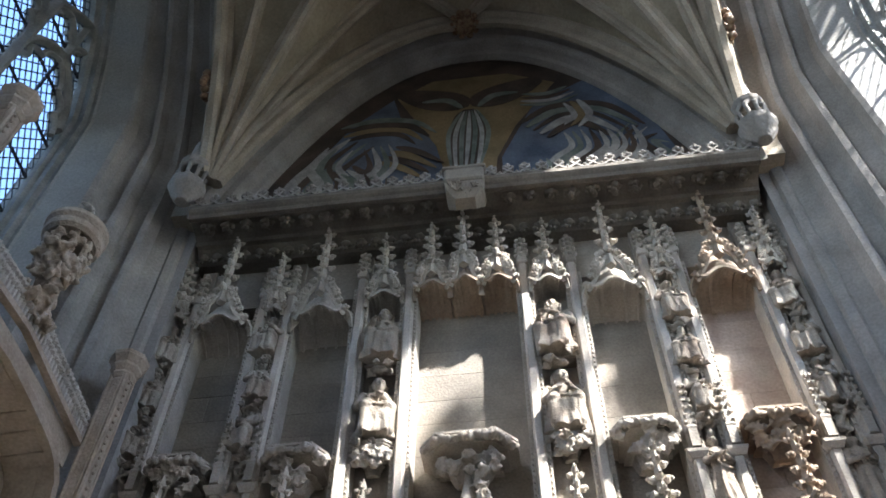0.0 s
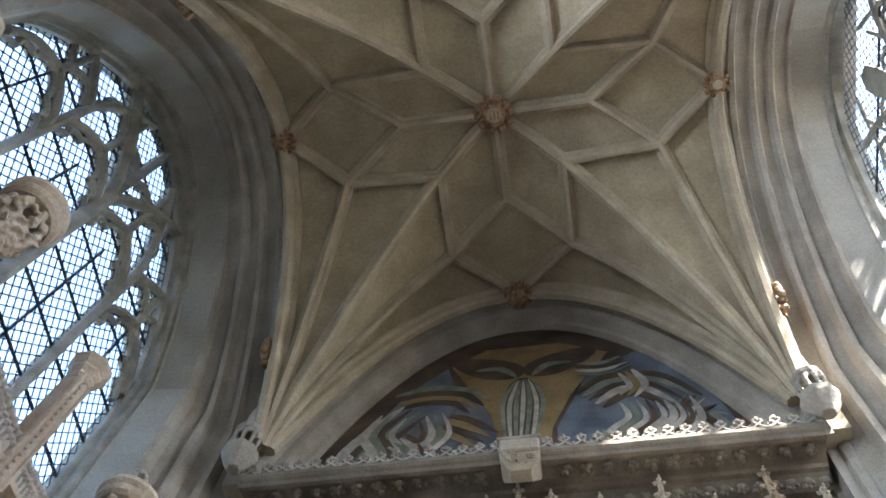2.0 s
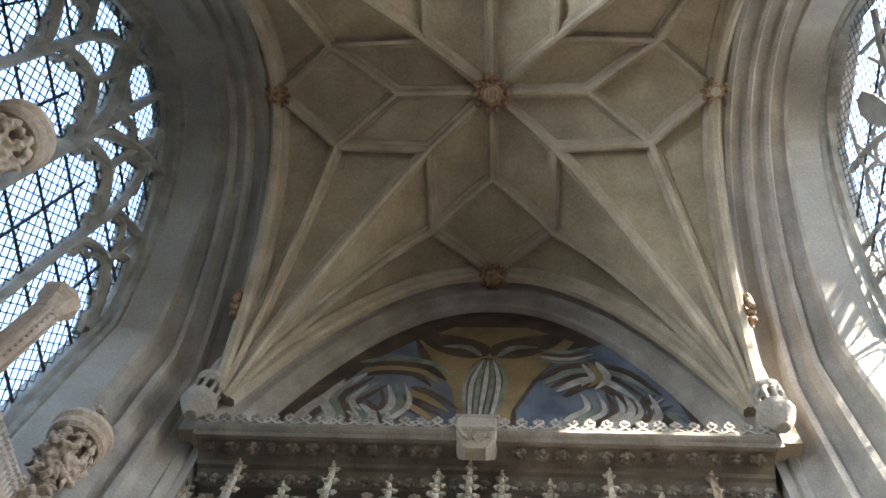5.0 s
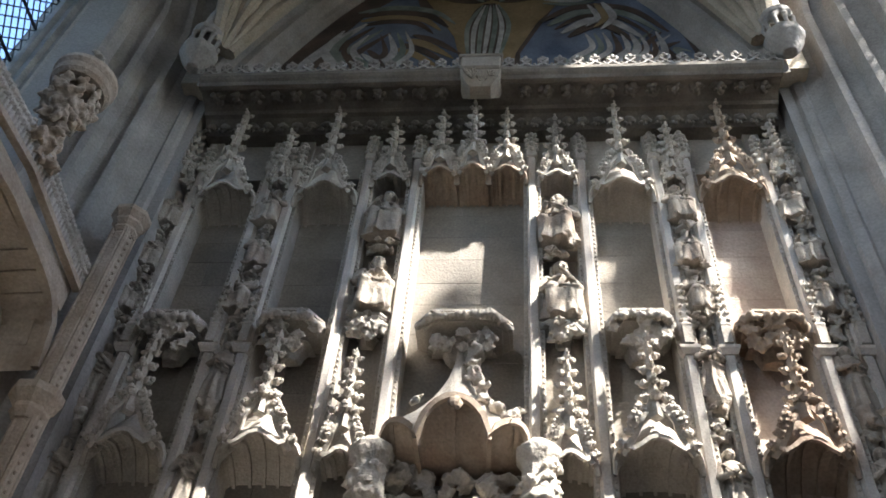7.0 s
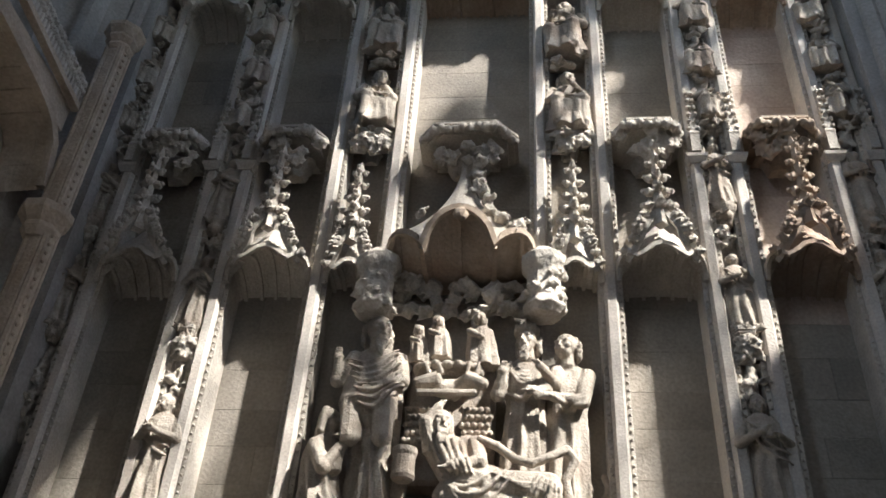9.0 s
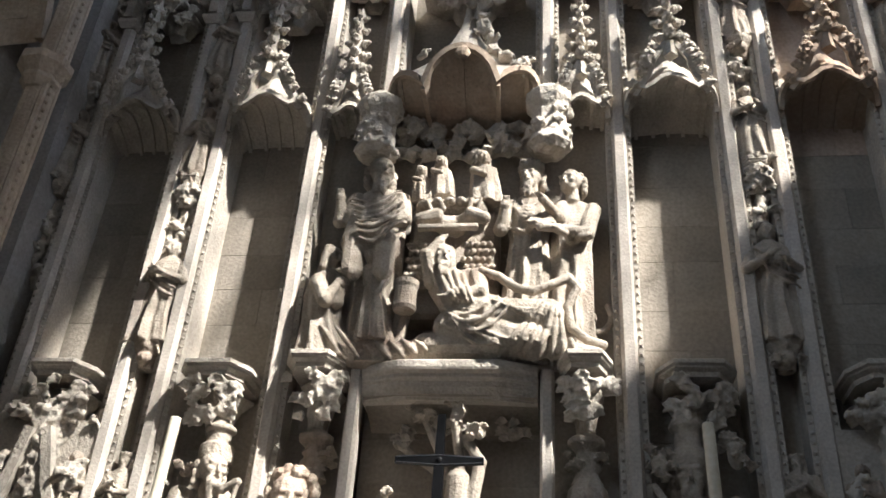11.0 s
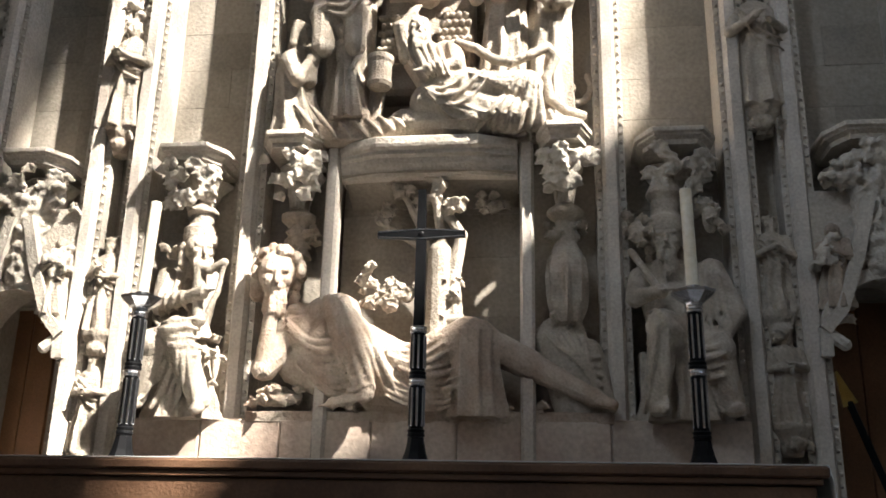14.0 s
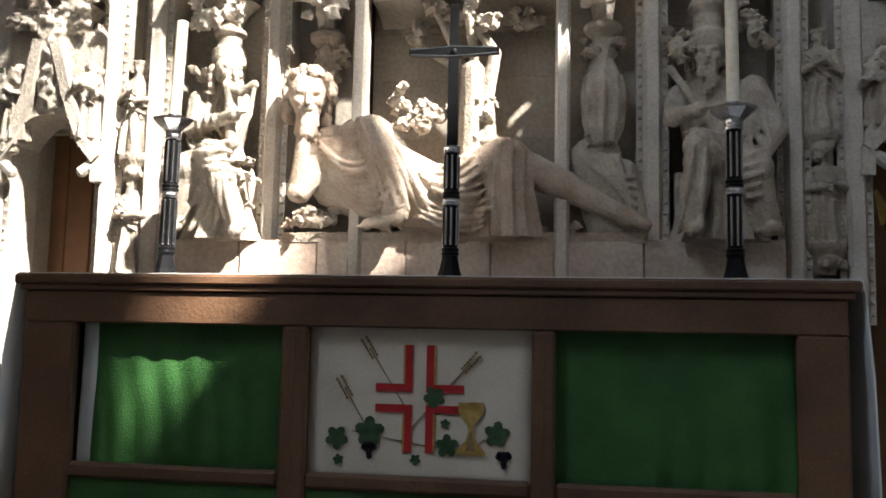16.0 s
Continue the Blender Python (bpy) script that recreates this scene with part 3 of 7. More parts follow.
def console(x0, x1, z, deep=0.26, drop=0.3, mat=None, y=0.06):
    """A bracket with a moulded, cut-cornered shelf on a bunch of carved leaves."""
    xm, hw = (x0 + x1) / 2, (x1 - x0) / 2

    def slab(k, z):
        return [(xm - hw * k, BACK, z), (xm - hw * k, y - deep * 0.35 * k, z), (xm - hw * 0.62 * k, y - deep * k, z), (xm + hw * 0.62 * k, y - deep * k, z), (xm + hw * k, y - deep * 0.35 * k, z), (xm + hw * k, BACK, z)]
    mb = Mesher().rings([slab(k, z - d) for k, d in ((0.78, 0.085), (0.80, 0.06), (0.92, 0.044), (0.93, 0.034), (1.0, 0.026), (1.0, 0.004), (0.98, 0.0))])
    ob = part("console", mb, mat or STONE, screen, "moulded stone bracket over carved leaves")
    lf = Mesher()
    lf.rings([[(xm + hw * k * a, y + 0.1 - deep * k * b, z - d) for a, b in ((-1, -0.6), (-0.8, 0.5), (0, 1), (0.8, 0.5), (1, -0.6))] for k, d in ((0.3, drop + 0.06), (0.45, drop * 0.7), (0.75, 0.12))])
    for _ in range(22):
        a = random.uniform(-1, 1)
        k = random.uniform(0.15, 1)
        leaf_fan(lf, (xm + hw * 0.86 * a * (0.45 + 0.55 * k), y - deep * (0.2 + 0.5 * k) * (1 - 0.55 * a * a), z - 0.12 - drop * (1 - k) * 0.9), 0.05 * random.uniform(0.8, 1.2), (0.7 * a, -1, -0.1))
    if z > 5 and hw > 0.2:      # leaves curling out to the rim
        rim = [Vector(p) for p in slab(0.96, z - 0.05)][1:5]
        for p, q in zip(rim, rim[1:]):
            k = max(3, int((q - p).length / 0.055))
            for i in range(k):
                lf.ball(p.lerp(q, (i + 0.5) / k) + Vector((0, 0, random.uniform(-0.03, 0.01))), random.uniform(0.032, 0.046), n=7, m=5, lump=0.3)
    part("carved_leaves", carved_mesh(lf, 0.0095, 0.012), mat or STONE, ob, smooth=True)
    return ob


def carved_mesh(mb, voxel, rough=0.05, size=0.05, kind="VORONOI", soften=0):
    """The overlapping forms melted into one worn skin, as plain mesh data."""
    tmp = new("tmp", mb.mesh("tmp"))
    carved(tmp, voxel, rough, size, kind, soften)
    dg = bpy.context.evaluated_depsgraph_get()
    me = bpy.data.meshes.new_from_object(tmp.evaluated_get(dg))
    bpy.data.objects.remove(tmp)
    me.name = "carving"
    return me


for (x0, x1, kind), top in zip(NICHES, (5.96, 5.97, 5.96, 5.97, 5.96)):
    console(x0 + (0.11 if kind == "wide" else 0.02), x1 - (0.11 if kind == "wide" else 0.03), top, 0.24, 0.22, mat=WARM if x0 > 2 else None)
    if kind != "wide":
        console(x0 + 0.075, x1 - 0.075, 2.82, 0.22, 0.3)
for x0, x1 in ((-0.9, -0.55), (0.63, 0.93)):
    console(x0, x1, 2.84, 0.24, 0.3, y=0.0)
for x0, x1 in COLUMNS[1:5]:
    console(x0, x1, 4.25 if x1 - x0 < 0.3 else 6.08, 0.10, 0.16, y=0.08)


def ogee(x0, x1, z0, z1, n=14):
    """One side of an ogee gable: from the springing at x0 to the point at x1."""
    pts = []
    for i in range(n + 1):
        t = i / n
        pts.append((x0 + (x1 - x0) * (t + 0.14 * math.sin(math.pi * 2 * t) * (1 if t < 0.5 else 0.6)), z0 + (z1 - z0) * (t ** 1.15 + 0.10 * math.sin(2 * math.pi * t))))
    return pts


def canopy(x0, x1, z0, z1, deep=0.2, mat=None, spire=None, crockets=True, y=0.02):
    """A niche head: a ribbed half dome behind an arch, with a crocketed ogee gable and finial."""
    xm, hw = (x0 + x1) / 2, (x1 - x0) / 2
    rise = min(0.5 * hw + 0.06, 0.3)

    def edge(a):
        return rise * (0.45 * math.sin(a) ** 0.75 + 0.5 * abs(math.sin(3 * a)) ** 0.7)

    # hood
    mb, rings = Mesher(), []
    for j in range(7):
        t = j / 6
        ring = []
        for i in range(17):
            a = math.pi * i / 16
            px = -math.cos(a)
            ring.append((xm + hw * px * (1 - 0.12 * t), y - deep * math.sin(a) * (1 - t) * 0.75 + t * (BACK - y + 0.02), z0 + edge(a) * (1 - t) + (rise * 1.05 * t * (1 - t) * 2 + rise * 0.1 * t) * math.sin(a)))
        rings.append(ring)
    mb.rings(rings, closed=False)
    # mass above the hood
    mass = []
    for k, d in ((0.0, 1.0), (0.22, 0.72), (0.5, 0.3)):
        mass.append([(xm + hw * (1 - k) * -math.cos(math.pi * i / 16), y - deep * 0.75 * d * math.sin(math.pi * i / 16), z0 + edge(math.pi * i / 16) * (1 - k) + 1.1 * rise * k * math.sin(math.pi * i / 16) + k * (z1 - z0 - rise) * 0.5) for i in range(17)])
    mb.rings(mass, closed=False)
    c = part("canopy", mb, mat or STONE, screen, "canopied niche head with a ribbed hood")
    rib = Mesher()
    for i in (3, 6, 8, 10, 13):
        rib.sweep([tuple(Vector(r[i]) + Vector((0, 0, -0.008))) for r in rings], [(-0.012, -0.014), (0.012, -0.014), (0.012, 0.014), (-0.012, 0.014)])
    rib.sweep([tuple(Vector(p) + Vector((0, -0.006, 0))) for p in rings[0]], [(-0.014, -0.016), (0.014, -0.016), (0.014, 0.016), (-0.014, 0.016)])
    part("hood_rib", rib, mat or STONE, c)
    # gable
    gb = Mesher()
    GF = 0.46 if z0 < 6 else 0.38
    tip = spire or z1
    for s in (-1, 1):
        pts = [(px, y - deep * 0.9 + 0.03 * k, pz) for k, (px, pz) in enumerate(ogee(xm + s * hw * 0.8, xm, z0 + rise * 0.45, z0 + (z1 - z0) * GF))]
        pts = [(p[0], y - deep * (0.25 + 0.75 * math.sin(math.pi * min(i / 14 + 0.12, 1) * 0.62)), p[2]) for i, p in enumerate(pts)]
        gb.sweep(pts, [(-0.014, -0.014), (0.014, -0.014), (0.018, 0.014), (-0.018, 0.014)], up=(0, -1, 0))
        if crockets:
            for i in range(1, 15, 2):
                p, q = pts[i], 0.75 + 0.5 * hw
                gb.ball((p[0] + s * 0.032 * q, p[1] - 0.01, p[2] + 0.028 * q), 0.036 * q, n=7, m=5, lump=0.3)
                gb.ball((p[0] + s * 0.068 * q, p[1] - 0.02, p[2] + 0.03 * q), 0.026 * q, n=6, m=4, lump=0.3)
                gb.ball((p[0] + s * 0.05 * q, p[1] - 0.02, p[2] + 0.062 * q), 0.02 * q, n=6, m=4, lump=0.3)
    zb = z0 + (z1 - z0) * (GF - 0.06)
    yy = y - deep * 0.95
    gb.rings([[(xm + a * k, yy + b * k, z) for a, b in ((-1, 0), (0, -1), (1, 0), (0, 1))] for k, z in ((0.05, zb - 0.12), (0.04, zb), (0.022, tip - 0.08), (0.03, tip - 0.05), (0.006, tip + 0.03))])
    if crockets:
        for j in range(5):
            z = zb + (tip - zb) * (j + 0.3) / 5
            for a, b in ((-1, 0), (1, 0), (0, -1)):
                gb.ball((xm + a * 0.05 * (1.3 - 0.15 * j), yy + b * 0.05, z), 0.04 - 0.004 * j, n=7, m=5, lump=0.3)
                gb.ball((xm + a * 0.08 * (1.3 - 0.16 * j), yy + b * 0.08, z + 0.012), 0.026 - 0.003 * j, n=6, m=4, lump=0.3)
    part("gable", gb, STONE if z0 > 7 and x1 < 2 else (mat or STONE), c, "crocketed ogee gable with a leafy finial")
    return c


random.seed(11)
for x0, x1, kind in NICHES:
    warm = WARM if x0 > 2 else None
    if kind == "wide":
        # upper canopy of three small gables
        for a, b in ((x0, x0 + 0.36), (x0 + 0.33, x1 - 0.33), (x1 - 0.36, x1)):
            canopy(a, b, 7.74, 8.84 if b - a < 0.34 else 8.74, 0.22 if b - a < 0.34 else 0.17, mat=WARM)
    else:
        canopy(x0, x1, 7.46, 8.82, 0.2, mat=warm)
        canopy(x0, x1, 4.62, 5.70, 0.22, mat=warm)
for x0, x1 in (COLUMNS[2], COLUMNS[3]):
    canopy(x0, x1, 7.72, 8.72, 0.1)
    canopy(x0, x1, 4.60, 5.60, 0.12)
for x0, x1 in (COLUMNS[0], COLUMNS[1], COLUMNS[4], COLUMNS[5]):
    canopy(x0, x1, 7.72, 8.6, 0.06)

# great canopy over the crib scene, with its smooth flared spire
def great_edge(i):
    """Height of the three-lobed front edge over its springing."""
    a = math.pi * i / 30
    return (0.30 if 10 <= i <= 20 else 0.17) * abs(math.sin(3 * a)) ** 0.6 + 0.03 * math.sin(a)


gc = Mesher()
rings = []
for j in range(9):
    t = j / 8
    rings.append([(0.01 + 0.50 * -math.cos(math.pi * i / 30) * (1 - 0.1 * t), 0.0 - 0.22 * math.sin(math.pi * i / 30) * (1 - t) + t * BACK, 4.74 + great_edge(i) * (1 - t) ** 2.2 - 0.06 * t) for i in range(31)])
gc.rings(rings, closed=False)
great = part("great_canopy", gc, WARM, screen, "ochre-stained three-lobed canopy with flared spire")
sp = Mesher()
fl_rings = []
for j in range(16):
    t = j / 15
    k = 0.05 + 0.95 * (1 - t) ** 2.0
    fl_rings.append([(0.01 + 0.51 * k * -math.cos(math.pi * i / 30), 0.03 - (0.25 * k + 0.02) * math.sin(math.pi * i / 30), 4.755 + great_edge(i) * (1 - t) ** 3 + 0.26 * t * (1 - t) * math.sin(math.pi * i / 30) + 0.97 * t) for i in range(31)])
sp.rings(fl_rings, closed=False)
part("spire", sp, STONE, great, "smooth flared stone spire, worn pale", smooth=True)
edge = Mesher()
edge.sweep([(p[0], p[1] - 0.012, p[2]) for p in rings[0]], [(-0.02, -0.02), (0.02, -0.02), (0.025, 0.02), (-0.02, 0.025)])
for i in (5, 10, 15, 20, 25):
    edge.sweep([tuple(Vector(r[i]) - Vector((0, 0, 0.01))) for r in rings], [(-0.014, -0.016), (0.014, -0.016), (0.014, 0.016), (-0.014, 0.016)])
edge.ball((0.02, -0.25, 5.0), 0.05, (1, 0.8, 1.1), 8, 6, 0.15)
part("canopy_rib", edge, WARM, great)
cr = Mesher()
for s, lo, hi in ((1, 4.95, 5.62),):
    for j in range(8):
        t = j / 7
        z = lo + (hi - lo) * t
        k = max(0.03, 0.66 * (1 - (z - 4.8) / 0.95) ** 2)
        clump(cr, (0.02 + s * (k * 0.55 + 0.06), -0.1 + 0.08 * t, z), (0.04, 0.03, 0.03), 5, 0.045)
clump(cr, (0.40, -0.1, 4.98), (0.08, 0.05, 0.08), 12, 0.045)
clump(cr, (-0.27, -0.14, 5.1), (0.03, 0.03, 0.05), 5, 0.032)
part("crocket", carved_mesh(cr, 0.014), STONE, great, "weathered leaf crockets", smooth=True)
fg = Mesher()
for _ in range(70):
    leaf_fan(fg, (random.uniform(-0.48, 0.53), random.uniform(0.12, 0.22), random.uniform(4.40, 4.72)), random.uniform(0.045, 0.07), (random.uniform(-0.6, 0.6), -1, random.uniform(-0.6, 0.2)))
part("carved_foliage", carved_mesh(fg, 0.012, 0.012), STONE, great, "dense undercut leaf carving", smooth=True)
for x in (-0.55, 0.585):
    pd = Mesher()
    pd.lathe(x, -0.02, [(0.10, 4.3), (0.15, 4.36), (0.12, 4.42), (0.12, 4.62), (0.16, 4.7), (0.16, 4.76), (0.11, 4.8), (0.09, 4.83)], 8, 0.39)
    for _ in range(26):
        a = random.uniform(0, 6.28)
        leaf_fan(pd, (x + 0.11 * math.cos(a), -0.02 + 0.11 * math.sin(a), random.uniform(4.34, 4.76)), random.uniform(0.035, 0.05), (math.cos(a), math.sin(a) - 0.2, 0.1))
    part("pendant_capital", carved_mesh(pd, 0.01, 0.012), STONE, screen, "leafy capital where an upright ends", smooth=True)

# moulded shelf under the crib scene
def shelf_ring(k, z):
    return [(-0.46, 0.3, z), (-0.46, -0.02 - 0.04 * k, z), (-0.24, -0.09 - 0.06 * k, z), (0.32, -0.09 - 0.06 * k, z), (0.525, -0.02 - 0.04 * k, z), (0.525, 0.3, z)]


sh = Mesher().rings([shelf_ring(k, z) for k, z in ((-0.8, 2.62), (0, 2.68), (0.1, 2.71), (0.5, 2.725), (0.5, 2.745), (0.9, 2.76), (1, 2.775), (1, 2.81), (0.85, 2.82))])
part("shelf", sh, STONE, screen, "moulded stone shelf under the crib carving")
uh = Mesher().rings([[(-0.45 + 0.97 * i / 12, 0.3 - (0.33 + 0.05 * math.sin(math.pi * i / 12)) * t, 2.52 + 0.12 * t ** 0.6) for i in range(13)] for t in (0, 0.25, 0.5, 0.75, 1)], closed=False)
part("shelf_cove", uh, NICHE, screen)
# plinth stones below the lower figures
x = -1.6
while x < 1.6:
    w = random.uniform(0.32, 0.5)
    part("plinth_stone", Mesher().block(x + 0.002, min(x + w, 1.66) - 0.002, -0.02 + random.uniform(0, 0.006), 0.5, 0.92, 1.3 + random.uniform(-0.006, 0.006), 0.008), PINK, screen)
    x += w

# cornice with leaf bosses, cresting and middle block
prof = [(0.12, 8.56), (-0.02, 8.57), (-0.05, 8.60), (-0.05, 8.64), (-0.09, 8.68), (-0.13, 8.71), (-0.18, 8.715), (-0.20, 8.75), (-0.26, 8.785), (-0.36, 8.80), (-0.42, 8.79), (-0.45, 8.765),
        (-0.49, 8.77), (-0.505, 8.81), (-0.53, 8.83), (-0.55, 8.86), (-0.55, 8.91), (-0.53, 8.93), (-0.47, 8.95), (0.12, 8.95)]
cn = part("cornice", Mesher().rings([[(x, a, b) for a, b in prof] for x in (-2.76, 2.95)]), CORNICE, screen, "deep moulded stone cornice with shade in its brown colour")
for i in range(27):
    x = -2.6 + i * 0.207
    if abs(x - 0.08) < 0.24:
        continue
    lf = Mesher()
    for a in range(5):
        t = 2 * math.pi * a / 5 + random.uniform(-0.3, 0.3)
        lf.ball((x + 0.045 * math.cos(t), -0.34 - 0.045 * math.sin(t), 8.775 + 0.012 * math.cos(2 * t)), random.uniform(0.03, 0.042), (1, 0.9, 0.9), n=7, m=5, lump=0.3)
    lf.ball((x, -0.35, 8.745), 0.032, n=7, m=5, lump=0.2)
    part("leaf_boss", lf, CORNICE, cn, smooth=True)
for i in range(38):
    x = -2.70 + i * 0.151
    lf = Mesher()
    lf.ball((x, -0.085, 8.635), 0.052, (1.0, 0.7, 0.9), 7, 5, 0.25)
    for k in (-1, 1):
        lf.ball((x + k * 0.04, -0.08, 8.60 + 0.02 * k), 0.03, (0.9, 0.7, 1), 6, 4, 0.25)
    lf.ball((x, -0.075, 8.575), 0.026, (0.8, 0.7, 1.2), 6, 4, 0.2)
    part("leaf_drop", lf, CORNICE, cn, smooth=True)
for i in range(34):
    x = -2.70 + i * 0.1695
    if abs(x - 0.08) < 0.2:
        continue
    lf = Mesher()
    for k in (-1, 1):
        lf.sweep([(x + k * 0.085, -0.51, 8.94), (x + k * 0.045, -0.51, 8.965), (x - k * 0.005, -0.51, 9.01), (x - k * 0.05, -0.515, 9.05)], [(-0.012, -0.018), (0.012, -0.018), (0.012, 0.018), (-0.012, 0.018)], up=(0, 1, 0))
        lf.ball((x + k * 0.035, -0.52, 9.075), 0.026, (1, 0.8, 0.9), 6, 4, 0.25)
        lf.ball((x + k * 0.085, -0.52, 8.985), 0.018, (1, 0.8, 1), 6, 4, 0.2)
    lf.ball((x, -0.515, 9.10), 0.034, (0.9, 0.8, 1.2), 7, 5, 0.25)
    part("cresting", lf, PIER, cn)
bk = Mesher().block(-0.12, 0.28, -0.62, -0.3, 8.80, 9.03, 0.02)
bk.rings([[(0.08 + a * k, -0.45 + b * k, z) for a, b in ((-1, -0.7), (1, -0.7), (1, 0.7), (-1, 0.7))] for k, z in ((0.10, 8.60), (0.18, 8.70), (0.2, 8.80))])
bk.block(-0.14, 0.30, -0.635, -0.3, 8.985, 9.035, 0.012)
clump(bk, (0.08, -0.53, 8.69), (0.15, 0.05, 0.06), 18, 0.045)
# the darker niche stone tones down the block's bright flat front
part("middle_block", bk, NICHE, cn, "carved block at the middle of the cornice")

# ---- painted wall over the screen ----
mural = thing("mural", "faded painted wall of swirling drapery shapes on blue and brown", "painting", at=(AX, 0.0, 9.2))


def flat(pts, y, name, mat):
    """A flat painted shape from a closed outline of (across, height), 3 mm thick."""
    mb = Mesher()
    n = len(pts)
    mb.add([(a, y, b) for a, b in pts] + [(a, y + 0.003, b) for a, b in pts], [tuple(range(n)), tuple(range(2 * n - 1, n - 1, -1))] + [(i, (i + 1) % n, n + (i + 1) % n, n + i) for i in range(n)])
    ob = part(name, mb, mat, mural)
    return ob


def ribbon(pts, w0, w1, n=24):
    """An outline round a smooth line through pts that tapers at both ends."""
    v = [Vector((a, b, 0)) for a, b in pts]
    line = []
    for i in range(n + 1):
        t = i / n * (len(v) - 1)
        k = min(int(t), len(v) - 2)
        f = t - k
        p0, p1, p2, p3 = v[max(k - 1, 0)], v[k], v[k + 1], v[min(k + 2, len(v) - 1)]
        line.append(0.5 * ((2 * p1) + (p2 - p0) * f + (2 * p0 - 5 * p1 + 4 * p2 - p3) * f * f + (3 * p1 - p0 - 3 * p2 + p3) * f ** 3))
    left, right = [], []
    for i, p in enumerate(line):
        d = (line[min(i + 1, n)] - line[max(i - 1, 0)]).normalized()
        t = i / n
        w = (w0 * (1 - t) + w1 * t) * math.sin(math.pi * min(max(t, 0.03), 0.97)) ** 0.6
        left.append((p.x - d.y * w, p.y + d.x * w))
        right.append((p.x + d.y * w, p.y - d.x * w))
    return left + right[::-1]


ground_ring = [(p[0] - AX, p[2]) for p in east_ring(0, 2.66, 12.84)]
flat(ground_ring, 0.05, "painted_ground", PAINT_BROWN)
random.seed(4)
flat([(-0.95, 9.3), (-1.0, 10.4), (-0.75, 11.2), (-0.35, 11.5), (-0.3, 10.2), (-0.25, 9.3)], 0.044, "painted_sky", PAINT_BLUE)
flat([(0.35, 9.3), (0.35, 10.2), (0.8, 11.4), (1.5, 11.9), (2.1, 11.0), (2.3, 10.0), (2.3, 9.3)], 0.044, "painted_sky", PAINT_BLUE)
flat([(-1.9, 9.3), (-2.0, 10.2), (-1.5, 11.3), (-1.0, 11.9), (-0.8, 11.0), (-1.0, 10.0), (-1.0, 9.3)], 0.044, "painted_sky", PAINT_BLUE)
flat([(-0.2, 9.3), (-0.42, 10.6), (-0.95, 11.9), (-0.5, 12.3), (0.5, 12.3), (1.1, 11.9), (0.55, 10.9), (0.3, 10.2), (0.2, 9.3)], 0.038, "painted_glow", PAINT_GOLD)
# middle: outspread brown shape, pale hanging drapery below it
for s in (-1, 1):
    flat(ribbon([(0.0, 11.55), (s * 0.45, 11.75), (s * 0.95, 12.05)], 0.3, 0.2), 0.032, "painted_wing", PAINT_BROWN)
    flat(ribbon([(s * 0.1, 11.45), (s * 0.3, 11.7), (s * 0.62, 11.72)], 0.06, 0.05), 0.028, "painted_fold", PAINT_TEAL)
flat(ribbon([(-0.02, 11.4), (-0.04, 10.7), (-0.12, 9.5)], 0.28, 0.16), 0.026, "painted_drapery", PAINT_BROWN)
for k in range(7):
    a = -0.3 + k * 0.09
    flat(ribbon([(a * 0.35, 11.35), (a * 0.9, 10.8 - 0.05 * (k % 2)), (a * 0.6 - 0.05, 10.0 - 0.12 * (k % 3))], 0.028, 0.03), 0.022 - 0.001 * k, "painted_fold", PAINT_WHITE if k % 2 else PAINT_TEAL)
flat(ribbon([(0.0, 11.85), (0.03, 12.02), (0.0, 12.2)], 0.13, 0.13), 0.02, "painted_disc", PAINT_GOLD)
# drapery at both sides: sheaves of parallel folds, pale on dark
def sheaf(pts, n, gap, wide, first, mats):
    for k in range(n):
        o = (k - (n - 1) / 2) * gap
        line = []
        for i, p in enumerate(pts):
            q, r = pts[max(i - 1, 0)], pts[min(i + 1, len(pts) - 1)]
            d = Vector((r[0] - q[0], r[1] - q[1])).normalized()
            x, z = p[0] - d.y * o, p[1] + d.x * o
            line.append((x, max(9.1, min(z, 9.3 + 3.4 * arch(x / 2.55) - 0.14))))
        flat(ribbon(line, wide * random.uniform(0.8, 1.3), wide * random.uniform(0.4, 0.9)), first - 0.0016 * k, "painted_fold", mats[k % len(mats)])


